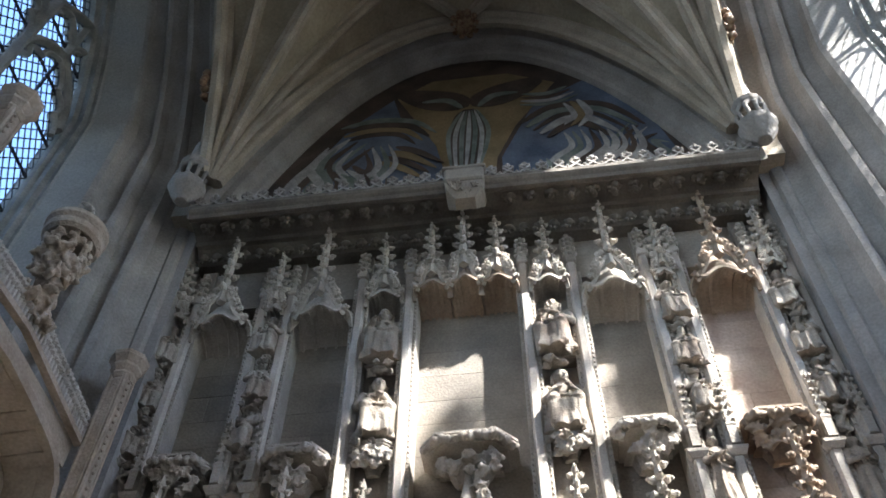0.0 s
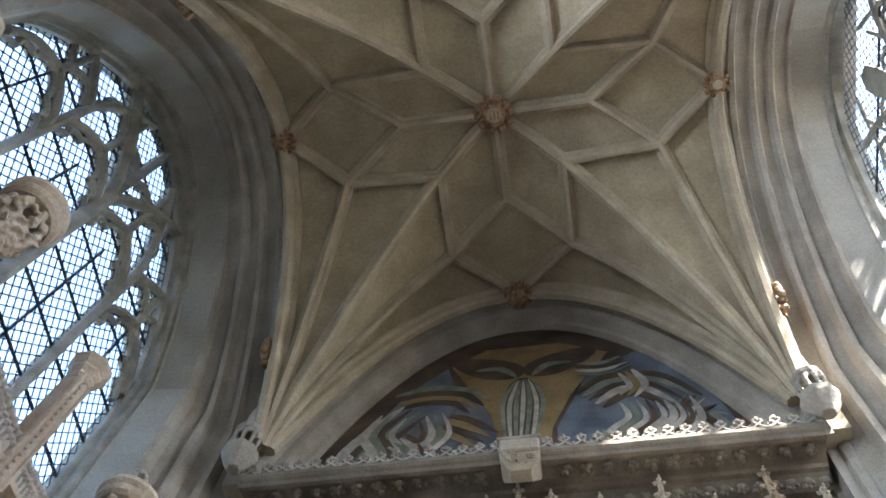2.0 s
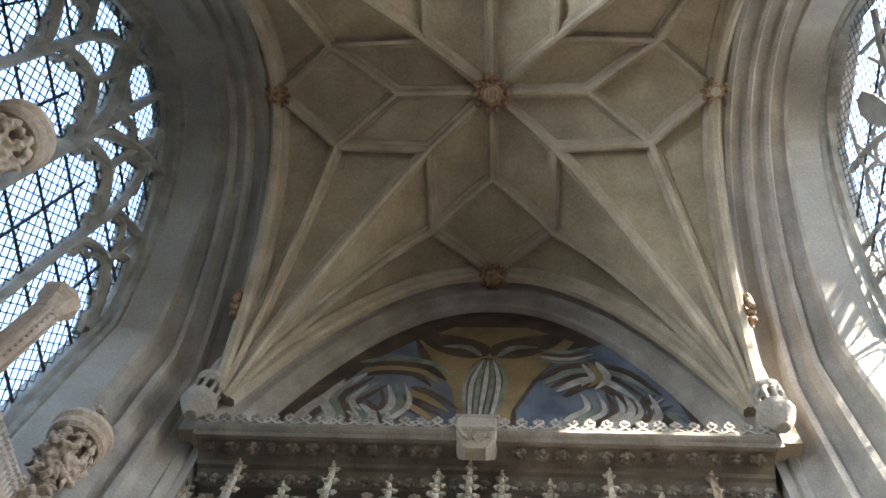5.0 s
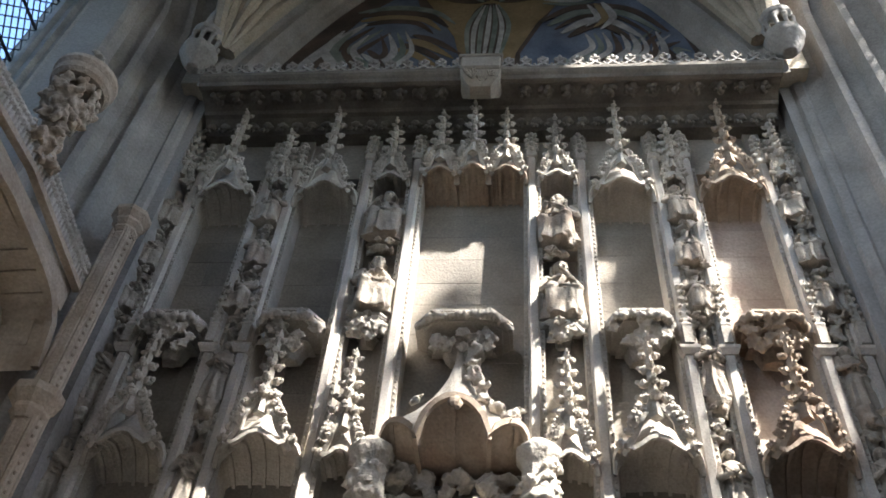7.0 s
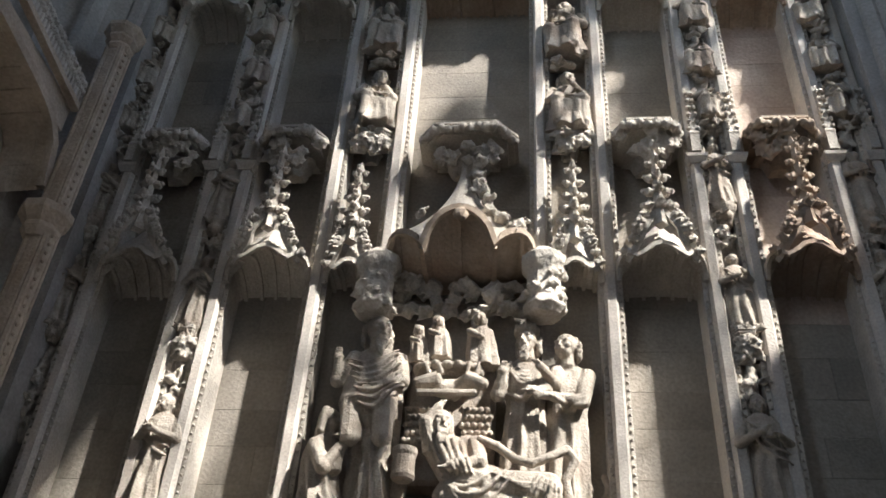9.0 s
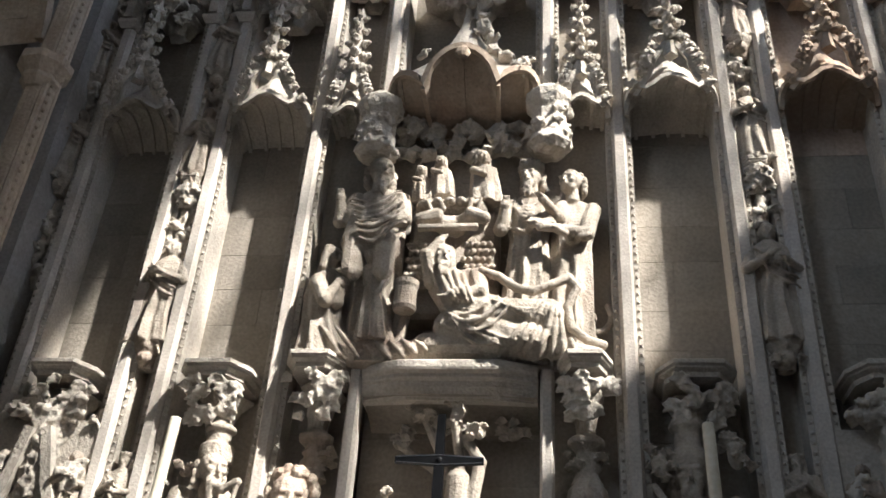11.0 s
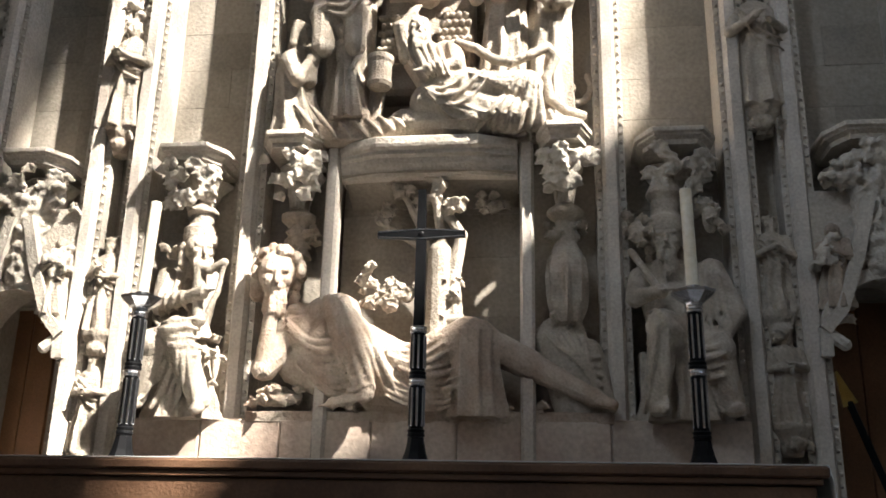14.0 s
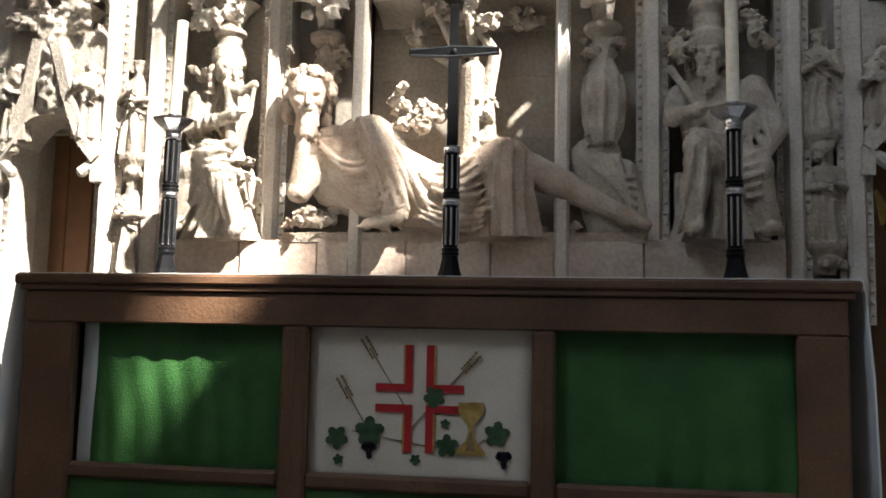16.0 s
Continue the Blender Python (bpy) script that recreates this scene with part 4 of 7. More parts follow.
W, B, T, G, U = PAINT_WHITE, PAINT_BROWN, PAINT_TEAL, PAINT_GOLD, PAINT_BLUE
for pts, n, gap, wide, first, mats in (
        (((-2.1, 9.4), (-2.0, 10.0), (-1.7, 10.5), (-1.4, 10.9)), 5, 0.13, 0.08, 0.036, (B, T, B, W)),
        (((-1.75, 9.5), (-1.6, 9.95), (-1.75, 10.35), (-1.6, 10.75)), 4, 0.11, 0.06, 0.028, (W, B, T, W)),
        (((-1.5, 10.2), (-1.25, 10.0), (-1.05, 10.25), (-1.15, 10.7)), 4, 0.1, 0.055, 0.022, (W, T, W, B)),
        (((-1.35, 9.4), (-1.2, 9.75), (-1.3, 10.1)), 4, 0.1, 0.05, 0.016, (W, B, W, T)),
        (((-1.6, 11.1), (-1.2, 11.2), (-0.8, 11.1), (-0.55, 10.8)), 4, 0.11, 0.07, 0.033, (B, G, B, T)),
        (((-0.95, 9.45), (-0.8, 9.7), (-0.5, 9.75)), 4, 0.09, 0.06, 0.02, (G, W, G, W)),
        (((-1.0, 10.5), (-0.75, 10.35), (-0.45, 10.05)), 4, 0.12, 0.07, 0.026, (G, B, G, B)),
        (((0.55, 9.75), (0.75, 9.6), (0.95, 9.75), (0.9, 10.05)), 4, 0.1, 0.06, 0.03, (T, W, T, U)),
        (((1.05, 9.4), (1.1, 9.9), (1.35, 10.2), (1.3, 10.6)), 5, 0.1, 0.055, 0.034, (W, B, W, T)),
        (((0.75, 10.7), (1.1, 11.0), (1.5, 10.95), (1.85, 10.5)), 5, 0.12, 0.07, 0.03, (B, W, B, T)),
        (((1.45, 9.4), (1.5, 9.8), (1.75, 10.15), (1.7, 10.55)), 5, 0.1, 0.055, 0.022, (W, B, W, W)),
        (((1.95, 9.4), (2.0, 9.8), (1.85, 10.2), (2.05, 10.5)), 5, 0.11, 0.06, 0.03, (T, B, W, B)),
        (((0.65, 11.5), (1.0, 11.45), (1.3, 11.6)), 4, 0.09, 0.05, 0.026, (T, W, B, T)),
        (((1.25, 11.3), (1.35, 10.95), (1.2, 10.7)), 3, 0.09, 0.05, 0.018, (W, G, W))):
    sheaf(pts, n, gap, wide, first, mats)
for ob in mural.children:
    ob.location = (0, 0, -9.2)

# capitals of the vault shafts beside the screen
for x in (-2.85, 3.03):
    mb = Mesher()
    mb.lathe(x, -0.6, [(0.07, 8.94), (0.12, 9.02), (0.19, 9.14), (0.2, 9.23), (0.12, 9.28), (0.11, 9.34)], 8, 0.39)
    for i in range(9):
        a = 2 * math.pi * i / 9
        mb.rod((x + 0.13 * math.cos(a), -0.6 + 0.13 * math.sin(a), 9.28), (x + 0.15 * math.cos(a), -0.6 + 0.15 * math.sin(a), 9.46), 0.025)
        mb.rod((x + 0.15 * math.cos(a), -0.6 + 0.15 * math.sin(a), 9.46), (x + 0.1 * math.cos(a + 0.5), -0.6 + 0.1 * math.sin(a + 0.5), 9.58), 0.03)
    mb.lathe(x, -0.6, [(0.16, 9.55), (0.17, 9.61), (0.1, 9.68), (0.09, 10.03)], 12)
    tagged(part("shaft_capital", carved_mesh(mb, 0.013, 0.01), PIER, smooth=True), "carved openwork stone capital under springing vault ribs", "capital", "vault shaft capitals", "structure")
# small carved flowers on the wall arches
for s in (-1, 1):
    for yy in (-0.95, -5.1):
        x = AX + s * (HX + 0.12)
        z = vault_z(AX + s * HX, yy) - 0.12
        mb = Mesher()
        for i in range(12):
            a = 2 * math.pi * i / 12
            mb.ball((x - s * 0.04, yy + 0.12 * math.cos(a) * (1 + 0.3 * (i % 2)), z + 0.16 * math.sin(a) * (1 + 0.3 * (i % 2))), 0.055, n=7, m=5, lump=0.2)
        mb.ball((x - s * 0.08, yy, z), 0.07, n=8, m=6, lump=0.1)
        tagged(part("wall_flower", mb, BOSS, smooth=True), "small brown carved leaf flower on the arch", "carving", "arch flowers", "structure")


# ---- statues: plain draped stone shapes, one mesh each ----
class Carver(Mesher):
    """A mesher that remembers its limbs, so that folds of cloth can lie on them."""
    def __init__(self):
        self.v, self.f, self.limbs, self.proud = [], [], [], 0.0

    def rod(self, p, q, r0, r1=None, n=8):
        self.limbs.append((Vector(p), Vector(q), r0, r0 if r1 is None else r1))
        return Mesher.rod(self, p, q, r0, r1, n)

    def skin(self, x, z):
        """The front of the limbs at a place seen from the front."""
        best = None
        for p, q, r0, r1 in self.limbs:
            dx, dz = q.x - p.x, q.z - p.z
            t = ((x - p.x) * dx + (z - p.z) * dz) / max(dx * dx + dz * dz, 1e-9)
            t = min(1, max(0, t))
            r = r0 + (r1 - r0) * t
            d2 = (x - p.x - dx * t) ** 2 + (z - p.z - dz * t) ** 2
            if d2 < r * r * 0.95:
                y = p.y + (q.y - p.y) * t - math.sqrt(r * r - d2)
                best = y if best is None else min(best, y)
        return best


def fold(mb, p, q, sag, r, n=9):
    """A tapering ridge of cloth that follows the limbs under it."""
    p, q = Vector(p), Vector(q)
    pts = []
    for i in range(n + 1):
        w = math.sin(math.pi * i / n)
        v = p.lerp(q, i / n) + Vector((0, 0, -sag * w))
        y = mb.skin(v.x, v.z)
        pts.append((None if y is None else Vector((v.x, y - r * mb.proud, v.z)), r * (0.5 + 0.5 * w)))
    for (a, ra), (b, rb) in zip(pts, pts[1:]):
        if a is not None and b is not None and (a - b).length < 0.2:
            Mesher.rod(mb, a, b, ra, rb, 6)


def robe(mb, stations, count=7, phase=0.0, n=60):
    """A lofted gown: stations (x, y, z, half width, half depth, pleat depth) from the neck down."""
    rings = []
    for k, (x, y, z, rx, ry, amp) in enumerate(stations):
        ring = []
        for i in range(n):
            a = 2 * math.pi * i / n
            w = count * a + phase + 0.5 * math.sin(0.9 * k + 2 * a)
            m = 1 + amp * (1.0 - 2.0 * abs(math.sin(w / 2)) ** 0.75 + 0.35 * math.sin(1.7 * w + phase))
            ring.append((x + rx * m * math.cos(a), y + ry * m * math.sin(a), z))
        rings.append(ring)
    mb.rings(rings)
    for (x, y, z, rx, ry, _), (x1, y1, z1, rx1, ry1, _) in zip(stations, stations[1:]):
        for t in (-0.6, 0.0, 0.6):
            mb.limbs.append((Vector((x + t * rx, y - ry * 0.25, z)), Vector((x1 + t * rx1, y1 - ry1 * 0.25, z1)), ry * 0.75, ry1 * 0.75))


def head(mb, c, r, turn=0.0, beard=0.0, hair=True, crown=0.0, veil=False, nod=0.0):
    """A plain carved head that faces along -y, turned to one side."""
    cs, sn = math.cos(turn), math.sin(turn)
    def Q(x, y, z):
        y, z = y * math.cos(nod) - z * math.sin(nod) * 0.6, z * math.cos(nod) + y * math.sin(nod)
        return (c[0] + r * (x * cs - y * sn), c[1] + r * (x * sn + y * cs), c[2] + r * z)
    mb.ball(Q(0, 0.05, 0.25), r, (0.82, 0.95, 0.95), 14, 10)
    mb.ball(Q(0, -0.28, -0.35), r * 0.66, (0.92, 0.95, 1.1), 12, 8)
    Mesher.rod(mb, Q(0, -0.88, 0.2), Q(0, -1.08, -0.22), r * 0.11, r * 0.17, 6)
    Mesher.rod(mb, Q(-0.42, -0.78, 0.3), Q(0.42, -0.78, 0.3), r * 0.14, r * 0.14, 6)
    Mesher.rod(mb, Q(-0.14, -0.9, -0.48), Q(0.14, -0.9, -0.48), r * 0.1, r * 0.1, 6)
    for k in (-1, 1):
        mb.ball(Q(k * 0.42, -0.62, -0.12), r * 0.26, (1, 1, 1), 8, 6)
    Mesher.rod(mb, Q(0, 0.1, -0.5), Q(0, 0.2, -1.3), r * 0.5, r * 0.6, 10)
    if hair and not veil:
        for i in range(22):
            a = math.pi * (0.12 + 0.76 * i / 21)
            for z, q in ((0.75, 0.26), (0.25, 0.3), (-0.3, 0.3), (-0.75, 0.28)):
                mb.ball(Q(0.98 * math.cos(a) * (1.0 if z < 0.6 else 0.7), 0.15 + 0.75 * math.sin(a) * (1.0 if z < 0.6 else 0.7), z + 0.08 * math.sin(3.0 * i)), r * q, (0.9, 0.9, 1.2), 6, 4, 0.2)
    if veil:
        for k in (-1, 1):
            Mesher.rod(mb, Q(k * 0.72, 0.0, 0.55), Q(k * 0.85, 0.1, -1.0), r * 0.34, r * 0.4, 8)
        Mesher.rod(mb, Q(-0.55, 0.05, 0.82), Q(0.55, 0.05, 0.82), r * 0.42, r * 0.42, 8)
        Mesher.rod(mb, Q(0, 0.5, 0.5), Q(0, 0.6, -1.0), r * 0.75, r * 0.8, 10)
    if beard:
        for i in range(16):
            t = random.uniform(0, 1)
            mb.ball(Q(random.uniform(-0.5, 0.5) * (1 - 0.5 * t), -0.72 - 0.1 * t, -0.62 - beard * t), r * random.uniform(0.16, 0.24), (0.9, 0.9, 1.5), 6, 5, 0.2)
    if crown:
        for i in range(14):
            a = 2 * math.pi * i / 14
            Mesher.rod(mb, Q(0.86 * math.cos(a), 0.05 + 0.9 * math.sin(a), 0.75), Q(0.9 * math.cos(a), 0.05 + 0.94 * math.sin(a), 0.8 + crown * (1.0 if i % 2 else 0.6)), r * 0.2, r * 0.17, 6)


def arm(mb, shoulder, elbow, hand, r):
    mb.rod(shoulder, elbow, r * 1.25, r * 1.05, 10)
    mb.rod(elbow, hand, r * 1.0, r * 0.6, 10)
    d = (Vector(hand) - Vector(elbow)).normalized()
    mb.ball(tuple(Vector(hand) + d * r * 0.5), r * 0.72, (1, 0.8, 1), 8, 6)
    for k in (-1, 0, 1):
        p = Vector(hand) + d * r * 0.6 + Vector((0.35 * r * k, 0, 0))
        Mesher.rod(mb, p, p + d * r * 1.1, r * 0.24, r * 0.16, 6)


def seated(mb, o, h, turn=0.0, rnd=None, crown=False, lean=0.0):
    c, s = math.cos(turn), math.sin(turn)
    def P(x, y, z):
        return (o[0] + h * (x * c - y * s + lean * z), o[1] + h * (x * s + y * c), o[2] + h * z)
    rnd = rnd or random.Random(1)
    def S(x, y, z, rx, ry, amp):
        return (*P(x, y, z), rx * h, ry * h, amp)
    robe(mb, [S(0, 0.02, 0.81, 0.05, 0.05, 0), S(0, 0.02, 0.775, 0.11, 0.075, 0.02), S(0, 0.02, 0.72, 0.165, 0.09, 0.03), S(0, 0.01, 0.58, 0.18, 0.12, 0.08), S(0, 0.0, 0.44, 0.17, 0.15, 0.08), S(0, -0.02, 0.36, 0.185, 0.17, 0.06), S(0, -0.02, 0.28, 0.14, 0.13, 0.06)], 6, rnd.uniform(0, 6))
    robe(mb, [S(0, -0.05, 0.44, 0.06, 0.06, 0.0), S(0, -0.07, 0.41, 0.14, 0.11, 0.04), S(0, -0.11, 0.34, 0.2, 0.17, 0.08), S(0, -0.1, 0.18, 0.20, 0.16, 0.16), S(0, -0.1, 0.0, 0.24, 0.2, 0.2)], 6, rnd.uniform(0, 6))
    for k in (-1, 1):
        mb.rod(P(k * 0.1, 0.0, 0.38), P(k * 0.13, -0.2, 0.385), 0.1 * h, 0.085 * h, 10)
        mb.rod(P(k * 0.13, -0.2, 0.38), P(k * 0.13, -0.2, 0.08), 0.075 * h, 0.07 * h, 10)
        arm(mb, P(k * 0.17, 0.01, 0.70), P(k * 0.23, -0.05, 0.5), P(k * rnd.uniform(0.02, 0.12), -0.22, rnd.uniform(0.47, 0.6)), 0.055 * h)
    for i in range(4):
        fold(mb, P(-0.16, -0.1, 0.7 - 0.06 * i), P(0.17, -0.12, 0.56 - 0.06 * i), 0.06 * h, 0.02 * h)
    head(mb, P(0, -0.01, 0.88), 0.1 * h, turn + rnd.uniform(-0.4, 0.4), 0.9 if crown else 0.0, True, 0.35 if crown else 0.0)
    mb.block(o[0] - 0.2 * h, o[0] + 0.2 * h, o[1] - 0.05 * h, o[1] + 0.2 * h, o[2] - 0.02 * h, o[2] + 0.34 * h)


def standing(mb, o, h, turn=0.0, rnd=None, crown=False, lean=0.0, with_head=True, wide=1.0):
    c, s = math.cos(turn), math.sin(turn)
    def P(x, y, z):
        return (o[0] + h * (x * wide * c - y * s + lean * z), o[1] + h * (x * wide * s + y * c), o[2] + h * z)
    rnd = rnd or random.Random(2)
    def S(x, y, z, rx, ry, amp):
        return (*P(x, y, z), rx * h * wide, ry * h, amp)
    robe(mb, [S(0, 0, 0.82, 0.05, 0.05, 0), S(0, 0, 0.795, 0.1, 0.07, 0.02), S(0, 0, 0.75, 0.145, 0.09, 0.02), S(0, 0, 0.66, 0.16, 0.11, 0.06), S(0.01, 0, 0.5, 0.13, 0.11, 0.12), S(-0.01, 0, 0.25, 0.155, 0.13, 0.2), S(0, 0, 0.0, 0.18, 0.15, 0.22)], 7, rnd.uniform(0, 6))
    for k in (-1, 1):
        arm(mb, P(k * 0.14, 0, 0.74), P(k * 0.19, -0.05, 0.56), P(k * rnd.uniform(0.01, 0.08), -0.17, rnd.uniform(0.54, 0.66)), 0.046 * h)
    for i in range(3):
        fold(mb, P(-0.13, -0.08, 0.74 - 0.06 * i), P(0.15, -0.1, 0.56 - 0.08 * i), 0.04 * h, 0.018 * h)
    if with_head:
        head(mb, P(0, -0.01, 0.895), 0.078 * h, turn + rnd.uniform(-0.3, 0.3), 0.9 if crown else 0.0, True, 0.35 if crown else 0.0)


def pleats(me, amp, count):
    """Presses shallow drapery folds into a carving below its shoulders."""
    n = len(me.vertices)
    co, no = np.empty(n * 3), np.empty(n * 3)
    me.vertices.foreach_get("co", co)
    me.vertices.foreach_get("normal", no)
    co, no = co.reshape(-1, 3), no.reshape(-1, 3)
    lo, hi = co.min(0), co.max(0)
    x, y, z = (co - (lo + hi) / 2).T
    h = hi[2] - lo[2]
    s = z / h
    ph = count * np.arctan2(x, 0.12 * h - y) + 1.6 * np.sin(5 * s + 9 * x / h) + 1.1 * np.sin(11 * s - 6 * y / h + 1) + 6 * s * np.sin(3 * s)
    fade = np.clip((0.24 - s) * 9, 0.12, 1)
    d = amp * fade * (0.55 - np.abs(np.sin(ph)) ** 0.7 + 0.25 * np.sin(2.7 * ph + 1.0))
    me.vertices.foreach_set("co", (co + no * d[:, None]).ravel())
    me.update()


def statue(mb, label, group="", voxel=0.012, rough=0.01, mat=None, press=0.3):
    me = carved_mesh(mb, voxel * 0.58, rough * 0.45, 0.05, "CLOUDS", 1)
    tall = max(v.co.z for v in me.vertices) - min(v.co.z for v in me.vertices)
    pleats(me, (0.005 + 0.006 * tall) * press, 6.5)
    me.materials.append(mat or STATUE)
    return tagged(new("statue", me), label, "statue", group)


rnd = random.Random(5)
G = "small statues between the uprights"
# seated figures in the upper columns
for x, z, h in ((-0.755, 7.0, 0.74), (-0.755, 6.1, 0.74), (0.80, 6.9, 0.76), (0.80, 6.02, 0.74)):
    mb = Carver()
    seated(mb, (x, 0.10, z), h, rnd.uniform(-0.3, 0.3), rnd)
    clump(mb, (x, 0.05, z - 0.09), (0.11, 0.08, 0.05), 10, 0.05)
    statue(mb, "weathered seated draped stone figure on a leafy bracket", G, 0.012)
for x in (-1.825, 1.855, -2.81, 2.84):
    for z, h in ((7.18, 0.56), (6.62, 0.52), (6.1, 0.5)):
        mb = Carver()
        if abs(x) < 2:
            seated(mb, (x, 0.06, z), h, rnd.uniform(-0.5, 0.5), rnd)
        else:
            seated(mb, (x, 0.06, z), h, rnd.uniform(-0.3, 0.3) + (0.5 if x < 0 else -0.5), rnd)
        clump(mb, (x, 0.02, z - 0.07), (0.08, 0.06, 0.04), 8, 0.045)
        statue(mb, "small worn seated stone figure stacked between uprights", G, 0.011)
for x, z, h in ((-1.825, 5.2, 0.62), (1.86, 5.28, 0.62), (-1.825, 4.27, 0.6), (1.86, 4.27, 0.6), (-1.83, 3.0, 0.75), (1.86, 3.0, 0.8), (-2.81, 5.2, 0.6), (2.84, 5.2, 0.6), (-2.81, 4.3, 0.6), (2.84, 4.3, 0.6),
                (-1.80, 1.78, 0.55), (-1.80, 1.12, 0.56), (1.84, 1.86, 0.52), (1.86, 1.3, 0.48)):
    mb = Carver()
    standing(mb, (x, 0.06, z), h, rnd.uniform(-0.3, 0.3), rnd, crown=z < 2)
    mb.lathe(x, 0.08, [(0.05, z - 0.16), (0.07, z - 0.1), (0.11, z - 0.03), (0.11, z)], 8)
    clump(mb, (x, 0.02, z - 0.1), (0.07, 0.06, 0.06), 7, 0.04)
    statue(mb, "slender standing draped stone figure between uprights", G, 0.011)
# leaf and pinnacle work in the narrow columns
for x in (-1.825, 1.858, -2.81, 2.84):
    for z0, z1 in ((3.78, 4.12), (4.9, 5.1), (5.86, 6.02), (3.5, 3.9)):
        mb = Carver()
        mb.rod((x, 0.14, z0), (x, 0.14, z1), 0.05)
        clump(mb, (x, 0.08, (z0 + z1) / 2), (0.06, 0.05, (z1 - z0) / 2), 14, 0.042)
        part("leaf_work", carved_mesh(mb, 0.013), STONE, screen, "carved leaf work in a narrow column", smooth=True)

# ---- the crib scene ----
C = "crib scene carvings"
mb = Carver()   # bearded figure in a mantle
robe(mb, [(-0.5, 0.1, 4.11, 0.07, 0.06, 0), (-0.5, 0.09, 4.07, 0.15, 0.09, 0.02), (-0.49, 0.06, 3.95, 0.19, 0.13, 0.05), (-0.5, 0.04, 3.78, 0.19, 0.15, 0.06), (-0.5, 0.0, 3.64, 0.2, 0.2, 0.05),
          (-0.49, 0.02, 3.54, 0.18, 0.18, 0.1), (-0.5, 0.1, 3.3, 0.17, 0.13, 0.15), (-0.5, 0.12, 2.84, 0.2, 0.14, 0.15)], 7, 1.0)
arm(mb, (-0.65, 0.05, 4.02), (-0.73, 0.0, 3.84), (-0.735, -0.04, 3.96), 0.05)
arm(mb, (-0.35, 0.04, 4.0), (-0.31, -0.04, 3.82), (-0.42, -0.12, 3.74), 0.05)
for i in range(8):      # mantle swept over the breast
    fold(mb, (-0.36 + 0.01 * i, 0, 4.08 - 0.045 * i), (-0.68 + 0.02 * i, 0, 3.98 - 0.055 * i), 0.09, 0.012 + 0.006 * (i % 2), 12)
for k in (-0.59, -0.4):
    mb.rod((k, -0.1, 3.62), (k + 0.01, -0.13, 3.4), 0.08, 0.07)
head(mb, (-0.495, 0.0, 4.2), 0.098, 0.45, 1.2)
statue(mb, "large bearded stone figure wrapped in a heavy mantle", C, 0.012)
mb = Carver()   # crowned figure
robe(mb, [(0.46, 0.1, 4.04, 0.06, 0.05, 0), (0.46, 0.1, 3.99, 0.13, 0.09, 0.02), (0.46, 0.07, 3.84, 0.14, 0.11, 0.05), (0.46, 0.06, 3.7, 0.115, 0.1, 0.1), (0.45, 0.06, 3.35, 0.135, 0.12, 0.2), (0.45, 0.06, 2.84, 0.17, 0.14, 0.22)], 8, 0.4)
arm(mb, (0.35, 0.05, 3.94), (0.29, -0.02, 3.74), (0.315, -0.08, 3.85), 0.047)
arm(mb, (0.56, 0.05, 3.94), (0.585, -0.03, 3.76), (0.50, -0.12, 3.72), 0.047)
for i in range(4):
    fold(mb, (0.37, 0, 3.99 - 0.03 * i), (0.55, 0, 3.97 - 0.03 * i), 0.09, 0.018, 10)
fold(mb, (0.35, 0, 3.74), (0.57, 0, 3.73), 0.03, 0.024, 10)
head(mb, (0.47, 0.02, 4.14), 0.082, -0.35, 1.3, True, 0.45)
statue(mb, "standing crowned stone figure in a pleated robe", C, 0.012)
mb = Carver()   # figure in shade
robe(mb, [(0.74, 0.14, 4.02, 0.06, 0.05, 0), (0.74, 0.14, 3.97, 0.14, 0.09, 0.02), (0.74, 0.12, 3.82, 0.14, 0.11, 0.05), (0.72, 0.1, 3.66, 0.12, 0.1, 0.1), (0.69, 0.1, 3.3, 0.135, 0.12, 0.2), (0.68, 0.1, 2.84, 0.16, 0.14, 0.22)], 7, 2.0)
arm(mb, (0.66, 0.08, 3.95), (0.64, -0.02, 3.82), (0.565, -0.1, 3.88), 0.045)
arm(mb, (0.85, 0.08, 3.92), (0.81, -0.02, 3.70), (0.56, -0.12, 3.69), 0.047)
fold(mb, (0.62, 0, 3.68), (0.83, 0, 3.67), 0.02, 0.024, 10)
head(mb, (0.72, 0.06, 4.12), 0.085, -0.5, 0.0)
statue(mb, "standing stone figure in shade holding its arms forward", C, 0.012)
mb = Carver()   # kneeling figure and its train
robe(mb, [(-0.75, 0.0, 3.46, 0.06, 0.06, 0), (-0.76, 0.0, 3.41, 0.1, 0.09, 0.03), (-0.77, 0.0, 3.28, 0.115, 0.11, 0.06), (-0.75, 0.0, 3.1, 0.12, 0.12, 0.12), (-0.71, -0.02, 2.95, 0.16, 0.14, 0.14), (-0.68, -0.02, 2.83, 0.2, 0.16, 0.14)], 7, 0.8)
arm(mb, (-0.79, -0.06, 3.36), (-0.71, -0.14, 3.2), (-0.645, -0.14, 3.3), 0.048)
arm(mb, (-0.7, -0.03, 3.36), (-0.66, -0.08, 3.22), (-0.62, -0.12, 3.32), 0.045)
for p, q, r0, r1 in (((-0.7, -0.03, 2.92), (-0.45, -0.05, 2.87), 0.1, 0.08), ((-0.45, -0.05, 2.87), (-0.25, -0.06, 2.89), 0.08, 0.075), ((-0.25, -0.06, 2.89), (-0.06, -0.05, 2.95), 0.075, 0.045)):
    mb.rod(p, q, r0, r1, 12)
